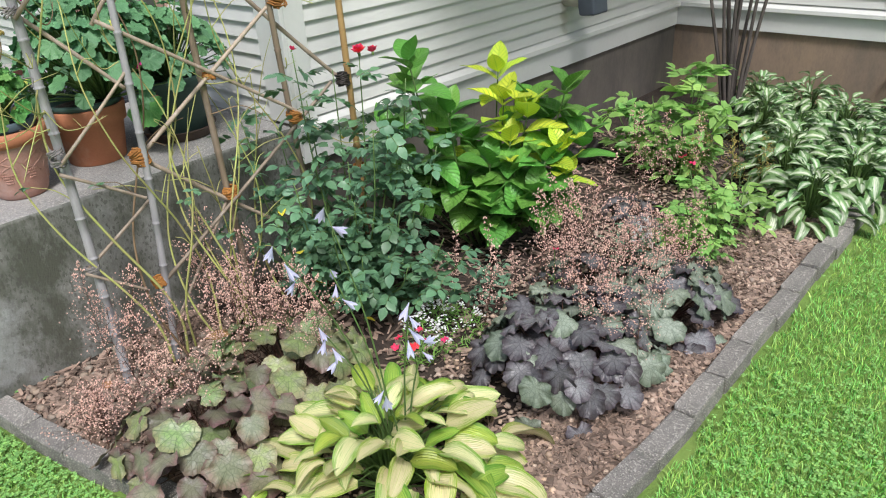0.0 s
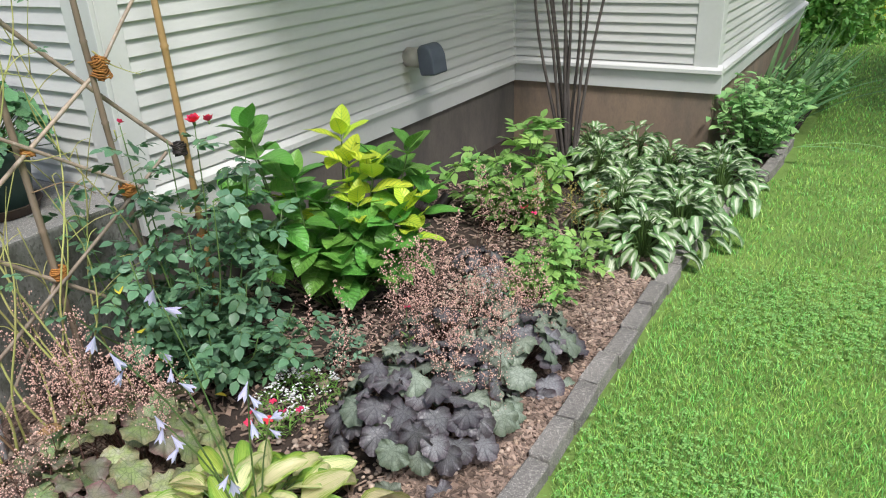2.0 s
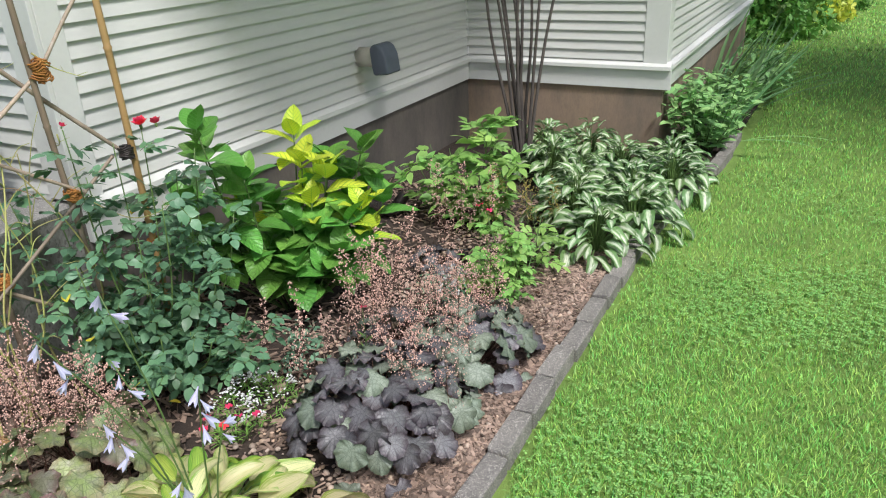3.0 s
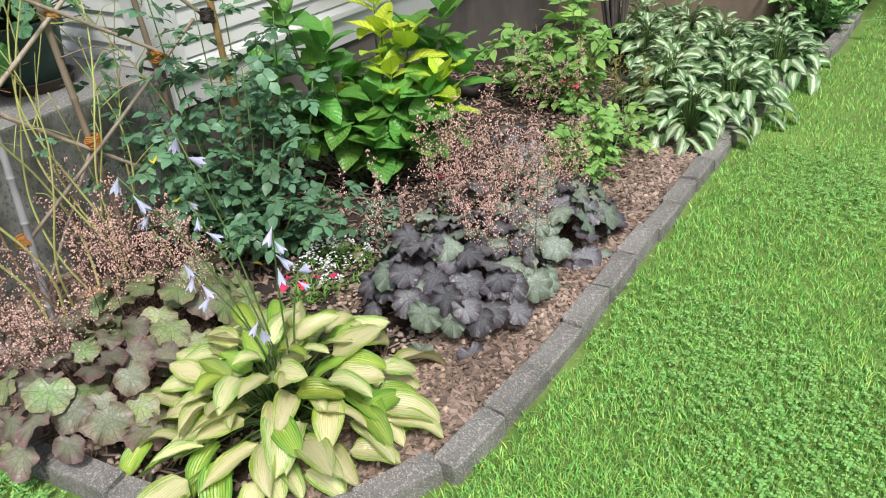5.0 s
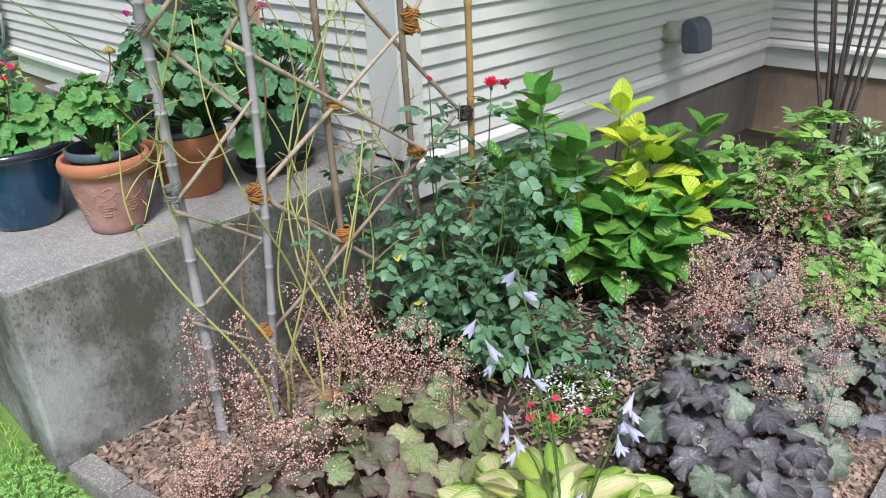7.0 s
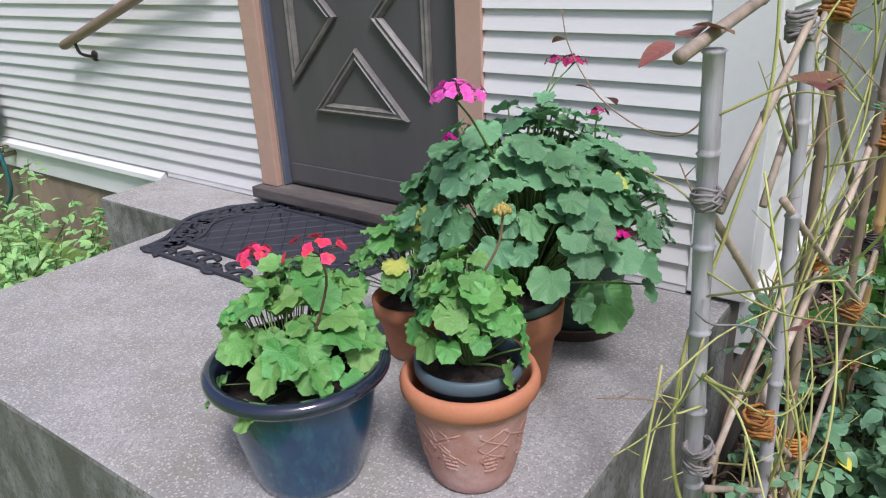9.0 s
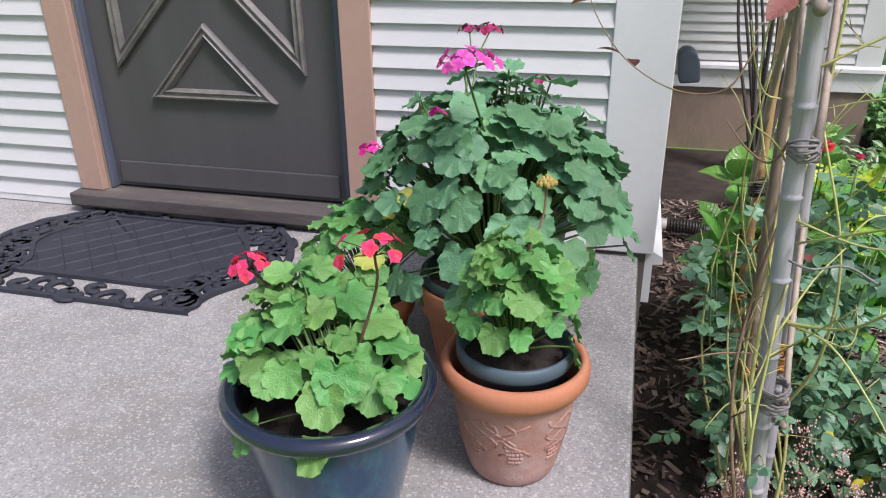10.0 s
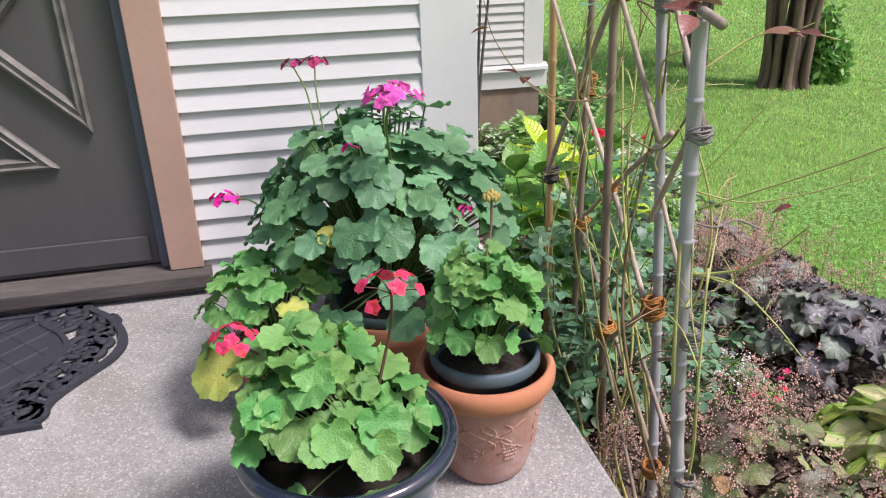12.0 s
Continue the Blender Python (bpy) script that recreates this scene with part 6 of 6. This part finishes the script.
for i, (y, z, rad, turns, h, mat) in enumerate(((-0.792, 0.785, 0.023, 8, 0.055, TWINE), (-0.506, 0.566, 0.024, 7, 0.045, TWINE), (-0.215, 0.78, 0.021, 7, 0.045, TWINE), (-0.211, 1.204, 0.022, 9, 0.075, TWINE), (-0.55, 1.5, 0.024, 8, 0.06, TWINE), (-0.496, 0.986, 0.019, 4, 0.02, TWINE), (0.07, 0.486, 0.02, 6, 0.035, TWINE), (-0.84, 0.345, 0.021, 6, 0.035, TWINE), (-0.19, 0.3, 0.018, 4, 0.025, TWINE), (0.04, 0.86, 0.022, 7, 0.05, BLACK_TIE), (-0.775, 1.48, 0.018, 6, 0.04, STRING))):
    wrap(y, z, rad, turns, h, mat, 900 + i)
for z in (0.47, 0.83, 0.86, 1.27):
    wrap(-1.036 + 0.022 * z / 1.5, z, 0.021, 3, 0.02, STRING, int(z * 100), 0.0024, None, "string_tie")
g = Geo()
tube(g, curve_through([(0.17, -1.035, 1.1), (0.2, -1.05, 1.095), (0.25, -1.04, 1.1), (0.29, -1.06, 1.085)], 14), 0.002, 4)
part("string_tie", g.mesh("string_tie", STRING), tre)

# climbing rose on the trellis
climb = thing("climbing_rose", "climbing rose with bare yellow-green canes on the trellis", "climber", (0.3, -0.8, 0.022))
r = random.Random(55)
CL = variants(spray(5, 0.04, 0.03, 0.02), 3, 230, [L_ROSE, STEM])
CLB = variants(lambda g_, r_: blade(g_, 0.042, 0.026, "ovate", 6, 0.3, 0.5, m=2), 3, 240, L_BRONZE)
for i in range(15):
    y, x = r.choice((-0.15, 0.0, 0.15, 0.33, 0.5)) + r.uniform(-0.06, 0.06), r.uniform(-0.06, 0.04)
    z, pts = 0.0, []
    top = r.uniform(0.9, 1.75)
    drift = r.uniform(-0.28, 0.25)
    ph = r.uniform(0, 6)
    while z < top:
        pts.append((x + 0.05 * math.sin(ph + z * 5) - 0.07 * z, y + drift * z * 0.55 + 0.085 * math.sin(ph * 2 + z * 4.6), z))
        z += r.uniform(0.14, 0.24)
    if len(pts) < 4:
        continue
    g = Geo()
    p = curve_through(pts, len(pts) * 5)
    tube(g, p, np.linspace(r.uniform(0.0038, 0.0056), 0.002, len(p)), 6)
    twigs = []
    for k in range(r.randint(2, 5)):
        j = r.randrange(len(p) // 3, len(p) - 1)
        d = Vector((r.uniform(-0.6, 0.8), r.uniform(-1, 1), r.uniform(0.1, 1))).normalized() * r.uniform(0.08, 0.26)
        o = Vector(p[j])
        q = [o, o + d * 0.5 + Vector((0, 0, 0.02)), o + d]
        twigs.append(curve_through(q, 7))
        if r.random() < 0.35:
            part("leaf", CL[r.randrange(3)], climb, "", turned(o + d, r.uniform(0, 360), r.uniform(-30, 30), r.uniform(-30, 30), r.uniform(0.7, 1.1)))
    bark = CANE_OLD if i % 8 == 7 else CANE
    cane = part("cane", g.mesh("cane", bark), climb)
    for q in twigs:
        g = Geo()
        tube(g, q, np.linspace(0.0022, 0.001, 7), 5)
        part("twig", g.mesh("twig", bark), cane)
for pts, mt in (([(-0.12, -0.22, 1.1), (0.05, -0.42, 1.25), (0.12, -0.6, 1.4), (0.16, -0.72, 1.56)], CANE), ([(-0.19, 0.0, 1.36), (-0.23, -0.02, 1.29), (-0.31, 0.0, 1.28), (-0.4, 0.0, 1.33), (-0.46, 0.0, 1.41), (-0.48, 0.0, 1.48)], CANE_OLD)):
    g = Geo()
    p = curve_through(pts, 26)
    tube(g, p, np.linspace(0.002, 0.0008, 26), 6)
    part("cane", g.mesh("cane", mt), climb)
for i, (x, y, z) in enumerate(((-0.17, -0.22, 1.465), (-0.19, -0.24, 1.46), (-0.12, -0.22, 1.47), (0.0, -0.25, 1.42), (0.02, -0.26, 1.415), (0.1, -0.5, 1.5), (0.14, -0.52, 1.48), (0.02, -0.3, 1.12), (-0.02, 0.1, 0.95), (-0.41, 0.0, 1.34), (-0.39, 0.01, 1.33), (-0.47, 0.0, 1.43))):
    part("leaf", CLB[i % 3], climb, "bronze young leaf", turned((x, y, z), r.uniform(0, 360), r.uniform(-20, 25), r.uniform(-30, 30), r.uniform(0.8, 1.2) * (1.5 if i < 5 else 1)))

r = random.Random(58)
for i in range(20):
    k = r.choice((0, 0, 1, 1, 2, 3))
    a, b = POLES[k][:2]
    z = r.uniform(0.7, 1.5)
    o = Vector((a[0] + (b[0] - a[0]) * z / 1.5 - 0.3, a[1] + (b[1] - a[1]) * z / 1.5 + 0.8, z - 0.022))
    d = Vector((r.uniform(-0.7, 1.0), r.uniform(-0.9, 0.9), r.uniform(-0.5, 0.9))).normalized() * r.uniform(0.15, 0.34)
    sag = Vector((r.uniform(-0.05, 0.05), r.uniform(-0.05, 0.05), r.uniform(-0.09, 0.05)))
    g = Geo()
    p = curve_through([o, o + d * 0.35 + sag, o + d * 0.7 + sag * 0.7, o + d], 16)
    tube(g, p, np.linspace(r.uniform(0.002, 0.0034), 0.0011, 16), 5)
    bark = CANE if i % 6 else CANE_OLD
    cane = part("cane", g.mesh("cane", bark), climb)
    for m_ in (5, 9, 13):
        q = Vector(p[m_])
        g = Geo()
        tube(g, [q, q + Vector((r.uniform(-1, 1), r.uniform(-1, 1), r.uniform(0.2, 1))) * 0.035], [0.0012, 0.0006], 4)
        part("twig", g.mesh("twig", bark), cane)

# ---- on the walls ----
vent = thing("dryer_vent", "grey hooded dryer vent on a cream pipe", "vent", (0.013, 2.0, 0.87))
g = Geo()
tube(g, [(0.0, 0, 0), (0.15, 0, 0)], [0.058, 0.058], 28)
part("pipe", g.mesh("pipe", PIPE_WHITE), vent)
bm = bmesh.new()
sec = [(x + 0.025, z) for x, z in ((0.09, 0.06), (0.115, 0.085), (0.15, 0.086), (0.18, 0.066), (0.202, 0.02), (0.215, -0.085), (0.11, -0.095), (0.1, -0.05))]
front = [[bm.verts.new((x, y, z)) for x, z in sec] for y in (-0.075, 0.075)]
bm.faces.new(front[0])
bm.faces.new(front[1][::-1])
for i in range(len(sec)):
    j = (i + 1) % len(sec)
    bm.faces.new((front[0][i], front[1][i], front[1][j], front[0][j]))
bmesh.ops.recalc_face_normals(bm, faces=bm.faces[:])
bmesh.ops.bevel(bm, geom=bm.edges[:], offset=0.014, segments=4, affect="EDGES", profile=0.5)
part("hood", from_bm("hood", bm, VENT_GREY, True), vent, "slate grey plastic hood")
rail = thing("handrail", "brown wooden handrail on an iron bracket", "handrail", (-3.3, -0.09, 1.24))
g = Geo()
tube(g, [(0, 0, 0), (0.02, 0, 0.006), (1.2, 0, 0.385), (1.22, 0, 0.392)], [0.019, 0.024, 0.024, 0.019], 12)
part("rail", g.mesh("rail", RAIL_WOOD), rail)
g = Geo()
tube(g, curve_through([(0.12, 0, 0.02), (0.13, 0.01, -0.03), (0.15, 0.05, -0.05), (0.15, 0.072, -0.05)], 10), 0.008, 8)
tube(g, [(0.15, 0.066, -0.05), (0.15, 0.076, -0.05)], 0.026, 12)
part("bracket", g.mesh("bracket", IRON), rail, "dark iron bracket")

reel = thing("hose_reel", "wall-mounted reel with a coiled teal garden hose", "hose reel", (-4.55, -0.2, 0.9))
for y in (-0.13, 0.13):
    g = Geo()
    for rad in (0.29, 0.2, 0.06):
        tube(g, [(rad * math.cos(a), y, rad * math.sin(a)) for a in np.linspace(0, 2 * np.pi, 33)], 0.012, 6)
    wheel = part("side_wheel", g.mesh("side_wheel", REEL), reel, "pale grey spoked wheel")
    for k in range(8):
        a = k * math.pi / 4
        g = Geo()
        tube(g, [(0.05 * math.cos(a), y, 0.05 * math.sin(a)), (0.285 * math.cos(a), y, 0.285 * math.sin(a))], 0.011, 6)
        part("spoke", g.mesh("spoke", REEL), wheel)
g = Geo()
pts = []
for i in range(9 * 24):
    a = i * 2 * math.pi / 24
    lay = (i // 24) % 9
    pts.append(((0.25 - 0.012 * (lay % 2)) * math.cos(a), -0.11 + 0.027 * (i / 24), (0.25 - 0.012 * (lay % 2)) * math.sin(a)))
tube(g, pts, 0.014, 7)
part("hose", g.mesh("hose", HOSE), reel, "coiled teal garden hose")
g = Geo()
tube(g, curve_through([(0.24, 0.05, 0.0), (0.27, 0.08, -0.3), (0.25, 0.1, -0.55), (0.1, 0.1, -0.7)], 14), 0.012, 7)
part("hose_end", g.mesh("hose_end", HOSE), reel)
g = Geo()
tube(g, [(0, -0.14, 0), (0, 0.19, 0)], 0.03, 10)
part("axle", g.mesh("axle", REEL), reel)
tap = thing("garden_tap", "weathered brass garden tap on the foundation", "tap", (-4.3, -0.03, 0.56))
g = Geo()
tube(g, [(0, 0.03, 0), (0, -0.07, 0), (0, -0.1, -0.03), (0, -0.1, -0.06)], [0.016, 0.016, 0.014, 0.012], 10)
part("spout", g.mesh("spout", BRASS), tap)
g = Geo()
tube(g, [(0, -0.06, 0.0), (0, -0.06, 0.05)], 0.007, 8)
tube(g, [(0.035 * math.cos(a), -0.06 + 0.035 * math.sin(a), 0.05) for a in np.linspace(0, 2 * np.pi, 15)], 0.006, 6)
part("handle", g.mesh("handle", BRASS), tap)

# perennials west of the porch
rr = random.Random(91)
for i, (x, y, h, w) in enumerate(((-2.95, -0.75, 0.55, 0.3), (-3.2, -0.4, 0.5, 0.3), (-3.7, -0.45, 0.6, 0.35), (-3.35, -0.95, 0.5, 0.35), (-4.2, -0.6, 0.6, 0.35), (-3.9, -1.1, 0.5, 0.4))):
    leafy("leafy_perennial", "bushy light green perennials west of the porch", (x, y, 0.0), [(rr.uniform(-w, w), rr.uniform(-w, w), h * rr.uniform(0.7, 1.1)) for _ in range(9)], SEDUM, 22, 700 + i, (0.7, 1.1), category="shrub", pitch=(-20, 45))

# drain pipe from the foundation: a white stub, a ribbed black hose and an elbow
pipe = thing("drain_pipe", "white drain stub with a black ribbed hose elbow beside the foundation", "drain pipe", (0.0, 1.6, 0.1))
g = Geo()
tube(g, [(-0.02, 0, 0), (0.16, 0, 0.004), (0.163, 0, 0.004)], [0.032, 0.032, 0.028], 18)
part("stub", g.mesh("stub", PIPE_WHITE), pipe, "white plastic stub")
g = Geo()
p = curve_through([(0.15, 0.0, 0.004), (0.25, 0.0, 0.0), (0.34, 0.01, -0.012)], 40)
tube(g, p, [0.038 if i % 3 else 0.032 for i in range(40)], 14)
part("hose", g.mesh("hose", BLACK_TIE, False), pipe, "black ribbed hose")
g = Geo()
tube(g, curve_through([(0.33, 0.01, -0.012), (0.4, 0.02, -0.025), (0.43, 0.06, 0.01), (0.45, 0.1, 0.05)], 16), 0.034, 14)
part("elbow", g.mesh("elbow", BLACK_TIE), pipe, "smooth black elbow")

# ---- trees and shrubs in the distance ----
def tree(name, label, at, stems, spread_, height, leaves, crown, seed, trunk_r=0.12, low=1.9):
    t = thing(name, label, "tree", at)
    r = random.Random(seed)
    g = Geo()
    for i in range(stems):
        a = i * 2.4 + r.uniform(-0.3, 0.3)
        q = 0.25 + 0.75 * math.sqrt((i + 0.5) / stems)
        b = Vector((math.cos(a) * spread_ * q, math.sin(a) * spread_ * q, -0.05))
        e = Vector((math.cos(a) * spread_ * q * 2.2, math.sin(a) * spread_ * q * 2.2, height * r.uniform(0.7, 1)))
        pts = [b * 1.35, b + Vector((r.gauss(0, 0.02), r.gauss(0, 0.02), 0.22)), b.lerp(e, 0.3), b.lerp(e, 0.65) + Vector((r.gauss(0, 0.08), r.gauss(0, 0.08), 0)), e]
        tube(g, curve_through(pts, 14), np.linspace(trunk_r * r.uniform(0.8, 1.25), trunk_r * 0.3, 14) * np.where(np.arange(14) < 1, 1.5, 1), 8)
    part("trunk", g.mesh("trunk", BARK_BROWN), t)
    rg = np.random.default_rng(seed)
    n = leaves
    cl = rg.normal(0, 1, (60, 3)) * (crown * 0.5, crown * 0.5, height * 0.2) + (0, 0, low + height * 0.35)
    c = cl[rg.integers(0, 60, n)] + rg.normal(0, 0.22, (n, 3))
    c[:, 2] = np.maximum(c[:, 2], low - 0.3 * rg.random(n))
    s = rg.uniform(0.05, 0.1, n)
    ax, bx = rg.normal(0, 1, (n, 3)), rg.normal(0, 1, (n, 3))
    ax /= np.linalg.norm(ax, axis=1, keepdims=True)
    bx -= (bx * ax).sum(1, keepdims=True) * ax
    bx /= np.linalg.norm(bx, axis=1, keepdims=True)
    ax, bx = ax * s[:, None], bx * s[:, None] * 0.5
    v = np.stack([c - ax, c - bx, c + ax, c + bx], 1).reshape(-1, 3)
    part("crown", many("crown", v, (np.arange(n) * 4)[:, None] + np.arange(4)[None], L_SHRUB, t=np.tile([(0.5, 0), (0, 0.5), (0.5, 1), (1, 0.5)], (n, 1)).astype(float)), t)
    return t


tree("yew_tree", "many-stemmed tree with thick brown trunks on the lawn", (4.72, 4.72, 0), 20, 0.2, 3.6, 4500, 1.8, 31, 0.062, 2.3)
tree("yew_tree", "smaller many-stemmed tree farther across the lawn", (4.55, 6.15, 0), 8, 0.1, 3.2, 4000, 1.6, 32, 0.06, 2.0)


def bush(label, at, size, n, seed, mat=L_SHRUB, leaf=(0.03, 0.07)):
    t = thing("shrub", label, "shrub", at)
    rg = np.random.default_rng(seed)
    d = rg.normal(0, 1, (n, 3))
    d /= np.linalg.norm(d, axis=1, keepdims=True)
    lump = 1 + 0.22 * np.sin(d[:, 0] * 5 + seed) * np.cos(d[:, 1] * 6) + 0.12 * np.sin(d[:, 2] * 9 + d[:, 0] * 7)
    c = d * np.power(rg.random(n), 0.25)[:, None] * lump[:, None] * size
    c[:, 2] = np.abs(c[:, 2]) * 1.0 + 0.03
    s = rg.uniform(*leaf, n)
    ax, bx = rg.normal(0, 1, (n, 3)), rg.normal(0, 1, (n, 3))
    ax /= np.linalg.norm(ax, axis=1, keepdims=True)
    bx -= (bx * ax).sum(1, keepdims=True) * ax
    bx /= np.linalg.norm(bx, axis=1, keepdims=True)
    ax, bx = ax * s[:, None], bx * s[:, None] * 0.5
    v = np.stack([c - ax, c - bx, c + ax, c + bx], 1).reshape(-1, 3)
    part("foliage", many("foliage", v, (np.arange(n) * 4)[:, None] + np.arange(4)[None], mat, t=np.tile([(0.5, 0), (0, 0.5), (0.5, 1), (1, 0.5)], (n, 1)).astype(float)), t)
    g = Geo()
    for k in range(5):
        a = k * 1.26
        tube(g, [(0, 0, -0.02), (math.cos(a) * size[0] * 0.5, math.sin(a) * size[1] * 0.5, size[2] * 0.7)], [0.02, 0.006], 5)
    part("branches", g.mesh("branches", BARK), t)


L_GOLD = leaf_material("golden_shrub_leaf", (0.4, 0.44, 0.06), (0.35, 0.42, 0.06), freq=10, rough=0.5, glow=0.25, vary=0.3, island=True)
bush("dark green rounded shrub beyond the wing", (1.55, 9.2, 0), (0.7, 0.9, 1.3), 7000, 41)
bush("golden yellow-green shrub farther along", (1.8, 11.0, 0), (0.7, 0.9, 1.0), 6000, 42, L_GOLD)
bush("pale green shrub at the end of the bed", (2.2, 12.6, 0), (0.6, 0.8, 0.8), 5000, 43)
bush("leafy low shrub beside the tree", (5.25, 4.85, 0), (0.26, 0.28, 0.75), 2600, 44)
for i in range(12):
    a = radians(20 + 12 * i)
    bush("dense hedge shrub at the edge of the lawn", (4 + 20 * math.cos(a), 4 + 17 * math.sin(a), 0), (3.2, 2.6, 3.4), 5000, 50 + i, L_SHRUB, (0.1, 0.24))

# dry and yellow leaves lying about
DRY = leaf_material("dry_tan_leaf", (0.36, 0.2, 0.1), (0.3, 0.16, 0.08), freq=20, vein=(0.2, 0.1, 0.05), vein_amount=0.4, rough=0.7, glow=0.1, vary=0.3)
YELLOW = leaf_material("yellowed_leaf", (0.5, 0.42, 0.04), (0.45, 0.36, 0.04), freq=20, rough=0.5, glow=0.2, vary=0.2)
DRY_LEAF = variants(lambda g_, r_: blade(g_, 0.11, 0.07, "ovate", 7, 0.3, r_.uniform(-0.4, 0.5), 0.05, m=3), 3, 260, DRY, "fallen_leaf")
YEL_LEAF = variants(lambda g_, r_: blade(g_, 0.045, 0.032, "ovate", 5, 0.3, 0.4, m=2), 2, 270, YELLOW, "fallen_leaf")
rr = random.Random(17)
for x, y, z, sc in ((0.52, -0.76, 0.2, 0.8), (0.6, -0.72, 0.19, 0.6), (0.35, -0.95, 0.04, 0.6), (0.25, -1.1, 0.045, 0.5), (1.1, -1.16, 0.05, 0.5)):
    tagged(part("fallen_leaf", DRY_LEAF[rr.randrange(3)], None, "", turned((x, y, z), rr.uniform(0, 360), rr.uniform(-12, 12), rr.uniform(-15, 15), sc)), "curled dry tan leaf lying among the plants", "leaf", "fallen leaves")
for x, y, z in ((0.5, -0.42, 0.33), (0.62, -0.36, 0.16), (0.66, -0.3, 0.13), (0.34, -0.36, 0.45), (0.72, -0.34, 0.1), (0.3, 0.02, 0.62), (0.5, -0.38, 0.2)):
    part("leaf", YEL_LEAF[rr.randrange(2)], rose, "yellowed leaf", turned((x - 0.4, y + 0.1, z), rr.uniform(0, 360), rr.uniform(-40, 10), rr.uniform(-20, 20), 1.0))
